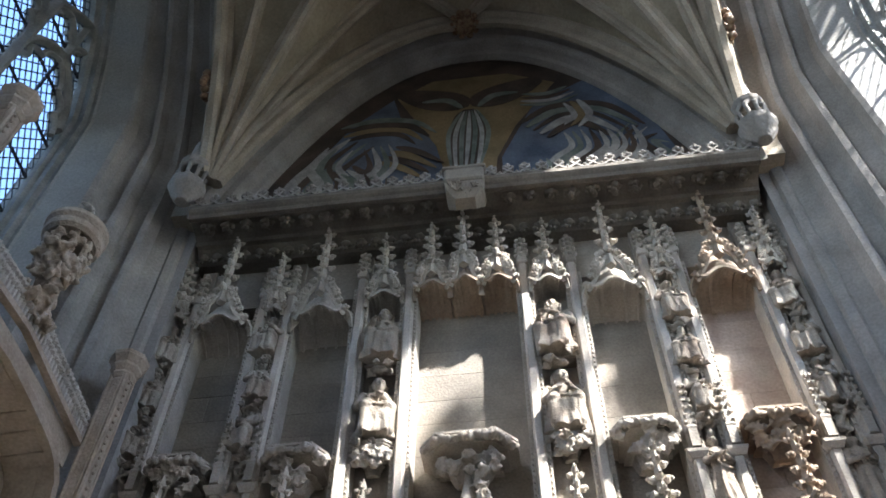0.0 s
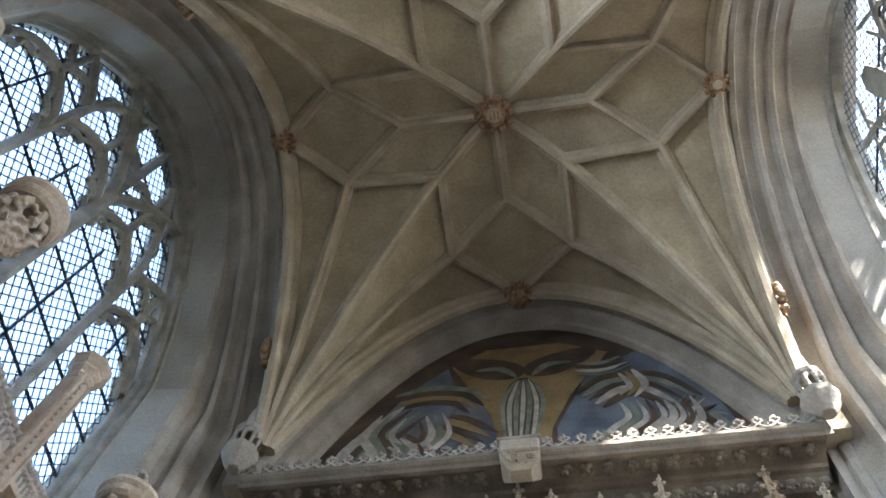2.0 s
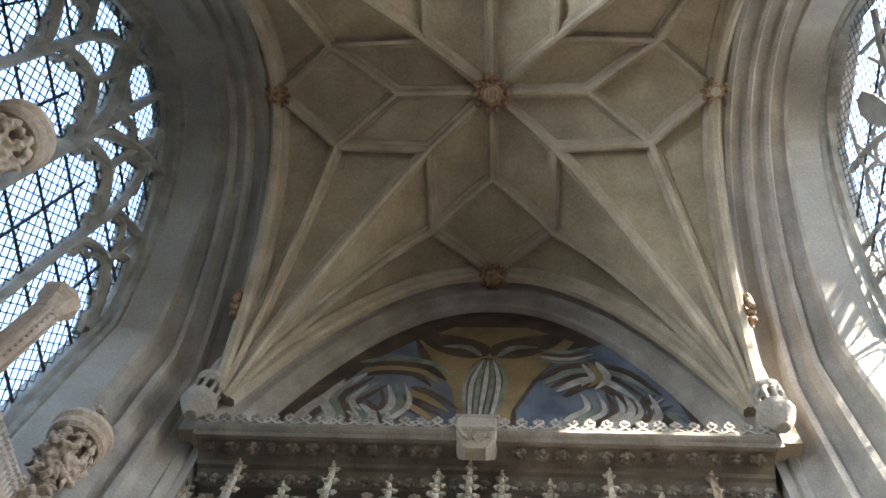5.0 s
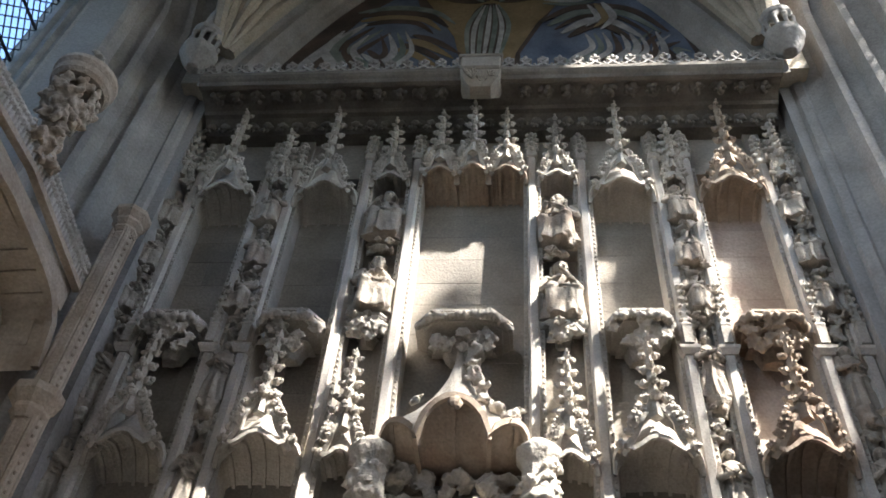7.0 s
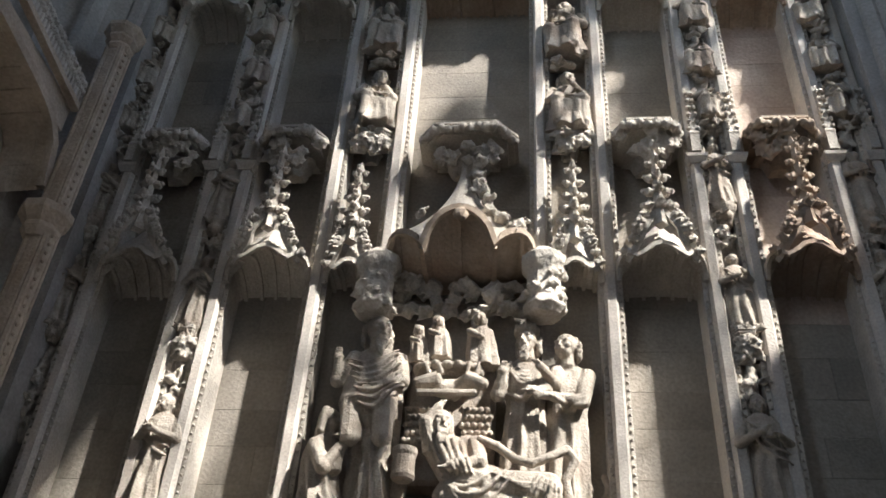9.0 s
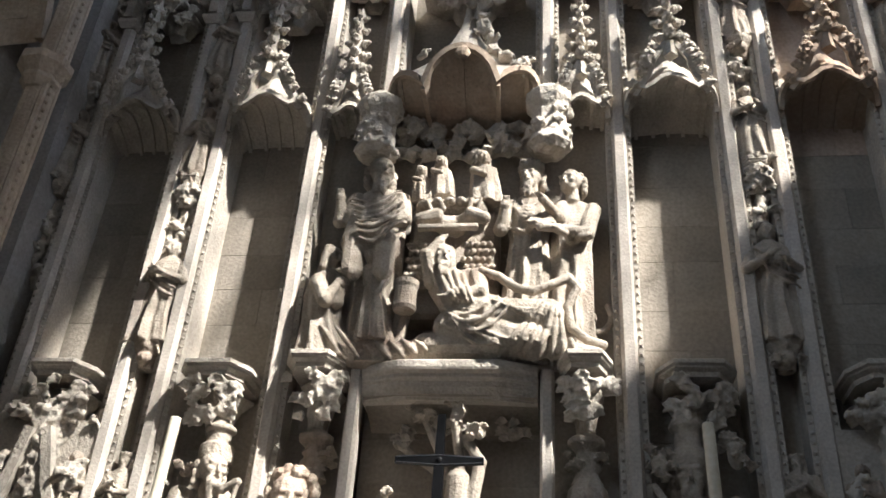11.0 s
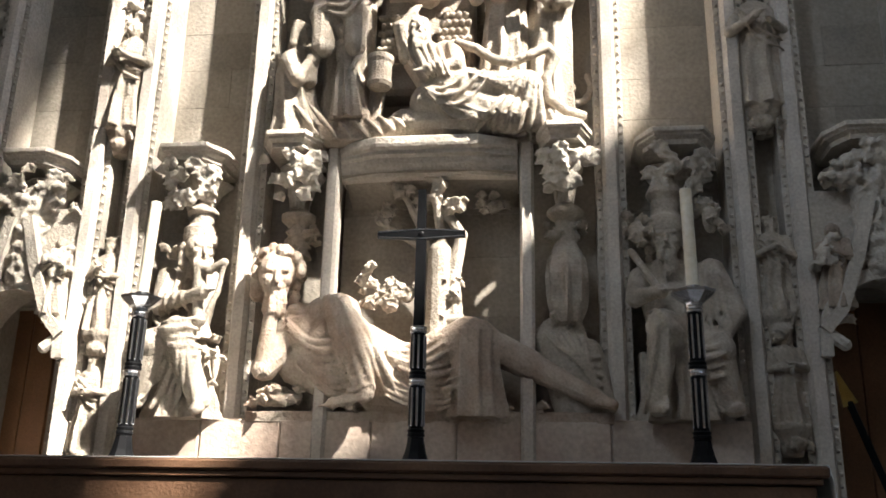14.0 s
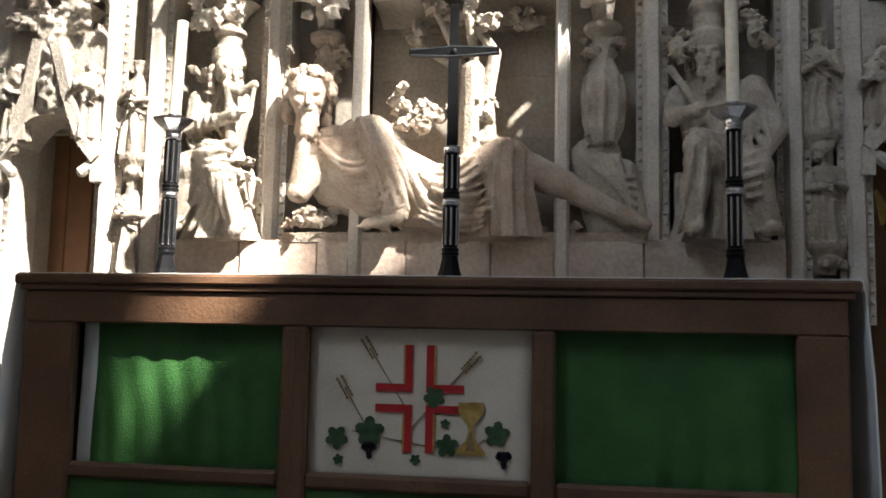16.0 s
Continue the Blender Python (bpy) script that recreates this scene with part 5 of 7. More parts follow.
for i in range(7):
    fold(mb, (-0.72 + 0.09 * i, 0, 3.04 - 0.012 * i), (-0.56 + 0.09 * i, 0, 2.83), 0.0, 0.014 + 0.006 * (i % 2), 10)
head(mb, (-0.735, -0.02, 3.54), 0.075, 1.0, 0.0, False, 0.0, True)
statue(mb, "kneeling veiled stone figure with a long spread train", C, 0.011)
mb = Carver()   # attendant
robe(mb, [(-0.465, -0.08, 3.455, 0.03, 0.03, 0), (-0.46, -0.08, 3.43, 0.06, 0.045, 0.02), (-0.455, -0.08, 3.35, 0.058, 0.05, 0.05), (-0.45, -0.08, 3.31, 0.05, 0.045, 0.05), (-0.43, -0.08, 3.15, 0.085, 0.07, 0.2), (-0.41, -0.08, 2.95, 0.11, 0.09, 0.22)], 8, 0.0)
arm(mb, (-0.51, -0.09, 3.42), (-0.56, -0.13, 3.39), (-0.63, -0.15, 3.39), 0.026)
arm(mb, (-0.41, -0.09, 3.42), (-0.37, -0.11, 3.34), (-0.39, -0.14, 3.27), 0.026)
head(mb, (-0.475, -0.1, 3.51), 0.05, -0.2)
mb.box(-0.5, -0.33, -0.12, 0.2, 2.82, 2.98)
statue(mb, "small standing stone attendant in a pleated gown", C, 0.010)
mb = Carver()
mb.lathe(-0.245, -0.1, [(0.062, 3.14), (0.072, 3.16), (0.066, 3.19), (0.066, 3.28), (0.075, 3.30), (0.075, 3.33), (0.03, 3.34)], 18)
mb.rod((-0.3, 0.02, 3.0), (-0.25, 0.0, 3.3), 0.05)
tagged(part("stone_jar", mb, STATUE), "carved round stone jar held out as a gift", "jar", C)
mb = Carver()   # reclining figure
for p, q, r0, r1 in (((0.0, 0.0, 3.34), (0.1, -0.02, 3.18), 0.13, 0.14), ((0.12, 0.0, 3.38), (0.16, -0.04, 3.2), 0.09, 0.12), ((0.12, -0.04, 3.16), (0.3, -0.06, 3.1), 0.15, 0.14), ((0.28, -0.08, 3.1), (0.58, -0.12, 3.1), 0.13, 0.095),
                     ((0.58, -0.12, 3.1), (0.62, -0.1, 2.92), 0.085, 0.075), ((0.62, -0.1, 2.9), (0.84, -0.13, 2.85), 0.07, 0.045), ((0.2, -0.08, 3.02), (0.5, -0.12, 2.92), 0.13, 0.1), ((0.05, -0.04, 3.05), (0.3, -0.08, 2.93), 0.13, 0.12),
                     ((-0.1, -0.02, 2.95), (0.2, -0.06, 2.93), 0.09, 0.11), ((0.3, 0.1, 2.9), (0.7, 0.1, 2.9), 0.1, 0.08)):
    mb.rod(p, q, r0, r1, 12)
arm(mb, (-0.1, -0.06, 3.36), (-0.13, -0.12, 3.5), (-0.075, -0.12, 3.58), 0.045)
arm(mb, (0.17, -0.06, 3.38), (0.2, -0.14, 3.24), (0.06, -0.19, 3.2), 0.05)
for i in range(5):      # bodice
    fold(mb, (-0.1 + 0.045 * i, 0, 3.4), (0.04 + 0.03 * i, 0, 3.16), 0.02, 0.016 + 0.006 * (i % 2), 10)
for i in range(3):      # girdle of cloth round the hips
    fold(mb, (-0.02 + 0.03 * i, 0, 3.16 - 0.05 * i), (0.3 + 0.05 * i, 0, 3.2 - 0.02 * i), 0.1 + 0.02 * i, 0.014 + 0.006 * (i % 2), 12)
for i in range(4):      # cloth drawn towards the knee
    fold(mb, (0.26 + 0.05 * i, 0, 3.17 - 0.03 * i), (0.6 + 0.01 * i, 0, 3.1 - 0.05 * i), 0.04 - 0.02 * i, 0.011, 12)
for i in range(7):      # hem falling from the knee
    fold(mb, (0.54 + 0.022 * i, 0, 3.14 - 0.012 * i), (0.32 + 0.07 * i, 0, 2.83), 0.02, 0.018 + 0.007 * (i % 2), 12)
for i in range(4):
    fold(mb, (0.06 + 0.05 * i, 0, 3.04 - 0.02 * i), (0.3 + 0.08 * i, 0, 2.9), 0.06 - 0.03 * (i % 2), 0.012, 12)
head(mb, (-0.045, -0.08, 3.51), 0.075, 0.35, 1.2, True, 0.0, True)
mb.box(-0.4, 0.8, -0.02, 0.3, 2.80, 2.88)
statue(mb, "reclining stone figure in loose white-worn drapery", C, 0.0105, 0.010)
mb = Carver()   # manger with its beasts
mb.block(-0.3, 0.27, 0.1, 0.36, 3.2, 4.0, 0.03)
for i in range(9):      # cloth-lined crib
    a = math.pi * i / 8
    mb.ball((-0.03 - 0.19 * math.cos(a), 0.0 - 0.06 * math.sin(a), 3.93), 0.035, (1.1, 1, 0.8), 8, 6, 0.2)
mb.rod((-0.2, 0.02, 3.93), (0.15, 0.02, 3.92), 0.055, 0.055)
mb.rod((-0.11, -0.08, 3.8), (-0.2, -0.1, 3.775), 0.06, 0.04)
mb.rod((-0.07, -0.04, 3.77), (0.0, 0.0, 3.78), 0.06, 0.08)
for k in (-0.14, -0.06):
    mb.rod((k, -0.08, 3.86), (k - 0.02, -0.09, 3.91), 0.02, 0.012)
mb.rod((0.12, -0.08, 3.81), (0.2, -0.12, 3.76), 0.055, 0.04)
mb.rod((0.12, -0.06, 3.81), (0.02, 0.0, 3.78), 0.06, 0.06)
for k in (0.1, 0.16):
    mb.rod((k, -0.07, 3.86), (k + 0.01, -0.08, 3.93), 0.02, 0.012)
for x0, x1 in ((-0.27, -0.12), (0.07, 0.25)):       # woven hurdles
    mb.block(x0, x1, 0.0, 0.2, 3.4, 3.66, 0.02)
    for r in range(5):
        for i in range(5):
            mb.ball((x0 + (x1 - x0) * (i + 0.5 * (r % 2)) / 4.5, -0.01, 3.43 + 0.052 * r), 0.021, (1, 1.3, 1), 6, 5, 0.15)
statue(mb, "worn stone manger with two bent animal shapes and hurdles", C, 0.011, 0.012)
bar = Mesher().block(-0.205, 0.165, -0.14, -0.09, 3.685, 3.715, 0.006)
tagged(part("stone_rail", bar, STATUE), "thin plain stone rail across the manger", "rail", C)
for x, z, h, veil in ((-0.235, 3.98, 0.27, True), (-0.11, 4.02, 0.3, True), (0.165, 3.96, 0.39, False)):
    mb = Carver()
    robe(mb, [(x, 0.04, z + 0.76 * h, 0.1 * h, 0.1 * h, 0), (x, 0.04, z + 0.7 * h, 0.22 * h, 0.15 * h, 0.03), (x + 0.01, 0.03, z + 0.45 * h, 0.24 * h, 0.18 * h, 0.1), (x + 0.02, 0.04, z, 0.28 * h, 0.22 * h, 0.15)], 6, x * 9)
    mb.rod((x - 0.15 * h, -0.02, z + 0.6 * h), (x + 0.05 * h, -0.06, z + 0.45 * h), 0.07 * h, 0.05 * h)
    head(mb, (x, 0.0, z + 0.87 * h), 0.125 * h, 0.3, 0.0, not veil, 0.0, veil)
    statue(mb, "small hooded stone figure behind the manger" if veil else "small standing stone figure turned to one side", C, 0.008)
mb = Carver()   # root branch
pts = [(0.2, -0.1, 3.40), (0.3, -0.12, 3.35), (0.4, -0.13, 3.27), (0.5, -0.14, 3.24), (0.6, -0.14, 3.28), (0.7, -0.12, 3.335), (0.745, -0.1, 3.28), (0.69, -0.1, 3.16), (0.71, -0.1, 3.03), (0.8, -0.08, 2.96), (0.88, -0.06, 2.94)]
for a, b in zip(pts, pts[1:]):
    mb.rod(a, b, 0.03, 0.03)
for i in range(14):
    a = i * 0.5
    mb.rod((0.83 + 0.018 * a * math.cos(a), 0.1, 3.18 + 0.018 * a * math.sin(a)), (0.83 + 0.018 * (a + 0.5) * math.cos(a + 0.5), 0.1, 3.18 + 0.018 * (a + 0.5) * math.sin(a + 0.5)), 0.022)
statue(mb, "curling carved stone vine branch", C, 0.011)

# ---- the lower row ----
L = "large figures of the lower row"
mb = Carver()   # harp player
robe(mb, [(-1.28, 0.1, 2.15, 0.07, 0.06, 0), (-1.29, 0.1, 2.11, 0.14, 0.09, 0.02), (-1.31, 0.08, 1.98, 0.16, 0.12, 0.06), (-1.32, 0.06, 1.82, 0.15, 0.13, 0.08), (-1.3, 0.02, 1.72, 0.18, 0.18, 0.06)], 6, 1.2)
robe(mb, [(-1.3, 0.02, 1.78, 0.1, 0.1, 0.03), (-1.28, 0.0, 1.66, 0.14, 0.13, 0.1), (-1.26, 0.0, 1.5, 0.15, 0.13, 0.18), (-1.25, 0.0, 1.36, 0.18, 0.15, 0.22), (-1.25, 0.0, 1.29, 0.21, 0.17, 0.2)], 7, 0.5)
for k, (kx, kz), (fx, fz) in ((0, (-1.24, 1.73), (-1.1, 1.38)), (1, (-1.38, 1.66), (-1.44, 1.4))):
    mb.rod((-1.3, 0.02, 1.74), (kx, -0.19, kz), 0.1, 0.085, 12)
    mb.rod((kx, -0.19, kz), (fx, -0.14, fz), 0.08, 0.055, 12)
    mb.rod((fx, -0.16, fz - 0.04), (fx + 0.02, -0.24, fz - 0.06), 0.04, 0.03)
arm(mb, (-1.44, 0.06, 2.08), (-1.41, -0.06, 1.9), (-1.15, -0.18, 1.935), 0.055)
for p, q, r in (((-1.19, -0.1, 2.1), (-1.145, -0.15, 1.8), 0.042), ((-1.2, -0.1, 2.1), (-1.12, -0.14, 2.075), 0.03), ((-1.12, -0.14, 2.075), (-1.04, -0.15, 2.11), 0.026), ((-1.035, -0.15, 2.12), (-1.06, -0.15, 1.95), 0.016), ((-1.06, -0.15, 1.95), (-1.13, -0.15, 1.78), 0.018)):
    mb.rod(p, q, r)
for i in range(5):
    fold(mb, (-1.45 + 0.02 * i, 0, 1.84 - 0.02 * i), (-1.16 + 0.01 * i, 0, 1.8 - 0.05 * i), 0.06, 0.02 + 0.006 * (i % 2), 12)
for i in range(6):
    fold(mb, (-1.26 + 0.02 * i, 0, 1.76 - 0.02 * i), (-1.42 + 0.065 * i, 0, 1.34), 0.03, 0.02 + 0.007 * (i % 2), 12)
for i in range(4):
    fold(mb, (-1.42 + 0.06 * i, 0, 2.1), (-1.4 + 0.05 * i, 0, 1.84), 0.0, 0.016, 10)
clump(mb, (-1.06, -0.08, 1.58), (0.03, 0.04, 0.13), 10, 0.035)
clump(mb, (-1.42, 0.05, 2.22), (0.06, 0.04, 0.04), 8, 0.035)
head(mb, (-1.25, 0.0, 2.215), 0.09, 0.75, 1.2)
mb.lathe(-1.265, 0.04, [(0.095, 2.27), (0.1, 2.3), (0.098, 2.36), (0.07, 2.38), (0.065, 2.44), (0.09, 2.45), (0.09, 2.47), (0.05, 2.5), (0.05, 2.58)], 14)
mb.block(-1.5, -1.06, 0.05, 0.34, 1.28, 1.66)
statue(mb, "seated stone harp player in a round cap, partly sunlit", L, 0.0105)
mb = Carver()   # wise king
robe(mb, [(1.32, 0.12, 2.16, 0.08, 0.06, 0), (1.34, 0.11, 2.12, 0.2, 0.1, 0.02), (1.36, 0.09, 1.98, 0.22, 0.13, 0.05), (1.37, 0.06, 1.8, 0.19, 0.15, 0.07), (1.37, 0.02, 1.7, 0.2, 0.19, 0.06)], 7, 0.3)
robe(mb, [(1.37, 0.02, 1.78, 0.12, 0.1, 0.03), (1.36, 0.0, 1.66, 0.17, 0.13, 0.1), (1.35, 0.0, 1.5, 0.18, 0.13, 0.18), (1.35, 0.0, 1.36, 0.2, 0.15, 0.22), (1.35, 0.0, 1.29, 0.23, 0.17, 0.2)], 8, 1.5)
for (kx, kz), (fx, fz) in (((1.24, 1.74), (1.2, 1.38)), ((1.49, 1.62), (1.55, 1.38))):
    mb.rod((1.37, 0.02, 1.74), (kx, -0.19, kz), 0.11, 0.09, 12)
    mb.rod((kx, -0.19, kz), (fx, -0.15, fz), 0.085, 0.06, 12)
    mb.rod((fx, -0.16, fz - 0.04), (fx + 0.02, -0.25, fz - 0.05), 0.045, 0.034)
arm(mb, (1.53, 0.06, 2.08), (1.61, -0.06, 1.84), (1.53, -0.19, 1.69), 0.06)
arm(mb, (1.16, 0.06, 2.04), (1.13, -0.06, 1.92), (1.22, -0.2, 1.91), 0.055)
mb.rod((1.11, -0.12, 2.14), (1.22, -0.2, 1.93), 0.022, 0.022)
for i in range(6):
    fold(mb, (1.42 + 0.025 * i, 0, 2.14 - 0.02 * i), (1.36 + 0.04 * i, 0, 1.74), 0.0, 0.018 + 0.006 * (i % 2), 12)
for i in range(6):
    fold(mb, (1.18 + 0.02 * i, 0, 1.84 - 0.02 * i), (1.5, 0, 1.74 - 0.05 * i), 0.09, 0.02 + 0.006 * (i % 2), 12)
for i in range(5):
    fold(mb, (1.2 + 0.05 * i, 0, 1.72 - 0.02 * i), (1.14 + 0.09 * i, 0, 1.33), 0.0, 0.024, 12)
head(mb, (1.305, 0.02, 2.235), 0.1, -0.15, 1.2)
mb.lathe(1.305, 0.03, [(0.1, 2.28), (0.105, 2.31), (0.1, 2.36), (0.075, 2.38), (0.07, 2.46), (0.1, 2.5), (0.06, 2.58)], 14)
clump(mb, (1.15, -0.02, 2.28), (0.06, 0.05, 0.08), 16, 0.04)
clump(mb, (1.53, -0.02, 2.34), (0.06, 0.05, 0.1), 16, 0.042)
mb.block(1.14, 1.6, 0.05, 0.34, 1.28, 1.66)
statue(mb, "broad seated stone king in a flat cap, in shadow", L, 0.0105)
mb = Carver()   # sleeping forefather
for p, q, r0, r1 in (((-0.66, 0.05, 1.74), (-0.45, 0.06, 1.72), 0.14, 0.2), ((-0.52, 0.02, 1.86), (-0.42, 0.0, 1.86), 0.1, 0.11), ((-0.45, 0.05, 1.7), (-0.15, 0.04, 1.56), 0.2, 0.18), ((-0.7, 0.0, 1.72), (-0.8, -0.06, 1.56), 0.08, 0.075),
                     ((-0.15, 0.04, 1.56), (0.08, 0.02, 1.54), 0.17, 0.16), ((0.02, 0.0, 1.58), (0.27, -0.05, 1.72), 0.14, 0.11), ((0.29, -0.04, 1.72), (0.58, -0.02, 1.58), 0.10, 0.085), ((0.58, -0.02, 1.58), (0.9, -0.04, 1.41), 0.08, 0.05),
                     ((0.9, -0.04, 1.41), (0.99, -0.1, 1.37), 0.045, 0.03), ((-0.42, -0.05, 1.86), (-0.28, -0.1, 1.62), 0.1, 0.08), ((-0.28, -0.1, 1.62), (-0.24, -0.15, 1.42), 0.075, 0.055), ((-0.2, 0.0, 1.44), (0.2, 0.0, 1.4), 0.11, 0.09)):
    mb.rod(p, q, r0, r1, 12)
mb.rod((-0.64, 0.06, 1.6), (-0.38, 0.05, 1.52), 0.13, 0.17, 12)
mb.rod((-0.74, 0.08, 1.7), (-0.66, 0.06, 1.84), 0.1, 0.1, 12)
arm(mb, (-0.72, -0.02, 1.66), (-0.8, -0.08, 1.55), (-0.762, -0.13, 1.84), 0.062)
arm(mb, (-0.28, -0.12, 1.55), (-0.25, -0.16, 1.40), (-0.37, -0.19, 1.365), 0.045)
robe(mb, [(0.3, -0.06, 1.8, 0.07, 0.06, 0.02), (0.31, -0.08, 1.74, 0.11, 0.09, 0.1), (0.31, -0.1, 1.55, 0.115, 0.09, 0.2), (0.32, -0.1, 1.3, 0.14, 0.1, 0.24)], 9, 0.6)
for i in range(8):      # tunic folds sweeping round the chest
    fold(mb, (-0.7 + 0.012 * i, 0, 1.82 - 0.035 * i), (-0.34 + 0.02 * i, 0, 1.74 - 0.04 * i), 0.1, 0.018 + 0.006 * (i % 2), 12)
for i in range(6):      # mantle falling from the shoulder
    fold(mb, (-0.5 + 0.035 * i, 0, 1.95 - 0.02 * i), (-0.34 + 0.05 * i, 0, 1.44), -0.02, 0.022 + 0.007 * (i % 2), 14)
for i in range(8):      # cloth drawn from hip to knee
    fold(mb, (-0.22 + 0.03 * i, 0, 1.7 - 0.03 * i), (0.12 + 0.018 * i, 0, 1.76 - 0.045 * i), 0.07 - 0.006 * i, 0.015 + 0.006 * (i % 2), 14)
for i in range(4):
    fold(mb, (-0.14, 0, 1.5 - 0.03 * i), (0.2, 0, 1.44 - 0.03 * i), 0.03, 0.018, 10)
head(mb, (-0.765, -0.08, 2.04), 0.12, 0.35, 0.9, True, 0.0, False, 0.15)
for i in range(60):
    a, e = random.uniform(0, 2 * math.pi), random.uniform(0.0, 1.4)
    if not (math.sin(a) < -0.25 and e < 0.75):
        mb.ball((-0.765 + 0.135 * math.cos(a) * math.cos(e), -0.06 + 0.13 * math.sin(a) * math.cos(e), 2.06 + 0.15 * math.sin(e)), random.uniform(0.024, 0.036), n=7, m=5, lump=0.2)
clump(mb, (-0.72, 0.0, 1.4), (0.14, 0.06, 0.05), 26, 0.042)
clump(mb, (0.1, 0.02, 1.34), (0.6, 0.06, 0.02), 30, 0.035)
mb.box(-0.9, 1.0, -0.02, 0.36, 1.28, 1.34)
statue(mb, "reclining bearded stone figure, head propped, ochre-stained robe", L, 0.0105, 0.010, material("faded_painted_statue", (0.32, 0.245, 0.19), (0.48, 0.42, 0.35), 5, stain=(0.38, 0.24, 0.17), stain_amount=0.45, bump=0.5, fine=70))
mb = Carver()   # stump and leaves behind the sleeper
mb.rod((0.1, 0.06, 1.6), (0.1, 0.06, 2.2), 0.08, 0.07, 12)
mb.rod((0.2, 0.06, 1.7), (0.17, 0.06, 2.06), 0.05, 0.045)
mb.rod((0.17, 0.06, 2.06), (0.22, 0.04, 2.3), 0.045, 0.035)
mb.rod((0.22, 0.04, 2.3), (0.14, 0.03, 2.42), 0.035, 0.03)
clump(mb, (0.19, 0.04, 1.95), (0.05, 0.04, 0.1), 12, 0.034)
clump(mb, (0.2, 0.02, 1.82), (0.08, 0.04, 0.04), 10, 0.036)
for c, sx, sz in (((0.08, 0.0, 2.53), 0.05, 0.07), ((0.21, 0.0, 2.45), 0.05, 0.05), ((-0.14, 0.06, 2.6), 0.06, 0.07), ((0.0, 0.1, 2.5), 0.05, 0.05), ((-0.24, 0.14, 2.44), 0.07, 0.05), ((0.38, 0.16, 2.5), 0.06, 0.05)):
    clump(mb, c, (sx, 0.035, sz), 18, 0.034)
mb.rod((0.08, 0.0, 2.5), (0.12, 0.08, 2.2), 0.03)
mb.rod((-0.1, 0.08, 2.55), (0.08, 0.12, 2.16), 0.026)
mb.rod((-0.24, 0.16, 2.42), (0.0, 0.14, 2.25), 0.022)
for c in ((-0.3, 0.04, 2.05), (-0.17, 0.06, 2.0), (-0.17, 0.02, 1.91), (-0.08, 0.1, 1.98), (-0.28, 0.08, 1.94)):
    clump(mb, c, (0.055, 0.035, 0.055), 14, 0.034)
statue(mb, "pale carved tree stump with knotted leaves", L, 0.0105, 0.012, None, 0.0)
for x in (-0.72, 0.78):
    mb = Carver()
    mb.lathe(x, 0.1, [(0.09, 2.2), (0.06, 2.26), (0.055, 2.38), (0.1, 2.42), (0.1, 2.45), (0.05, 2.48), (0.07, 2.6)], 10)
    clump(mb, (x, 0.1, 2.3), (0.11, 0.05, 0.06), 18, 0.04)
    if x > 0:
        robe(mb, [(x, 0.06, 2.22, 0.05, 0.05, 0), (x, 0.04, 2.16, 0.1, 0.08, 0.05), (x, 0.0, 2.05, 0.11, 0.1, 0.16), (x, 0.0, 1.9, 0.1, 0.09, 0.2), (x, 0.02, 1.8, 0.07, 0.07, 0.1)], 8, 0.2)
        clump(mb, (x - 0.02, 0.04, 1.76), (0.14, 0.05, 0.07), 18, 0.042)
        for i in range(5):
            mb.rod((0.68 + 0.05 * i, 0.06, 1.72 - 0.02 * i), (0.78 + 0.045 * i, 0.06, 1.38), 0.09, 0.09, 10)
        for i in range(6):
            fold(mb, (0.66 + 0.04 * i, 0, 1.74), (0.94, 0, 1.62 - 0.05 * i), 0.05, 0.02, 12)
    statue(mb, "leafy stone shaft over a worn headless bust and cloth" if x > 0 else "leafy stone shaft under a bracket", L, 0.0115)

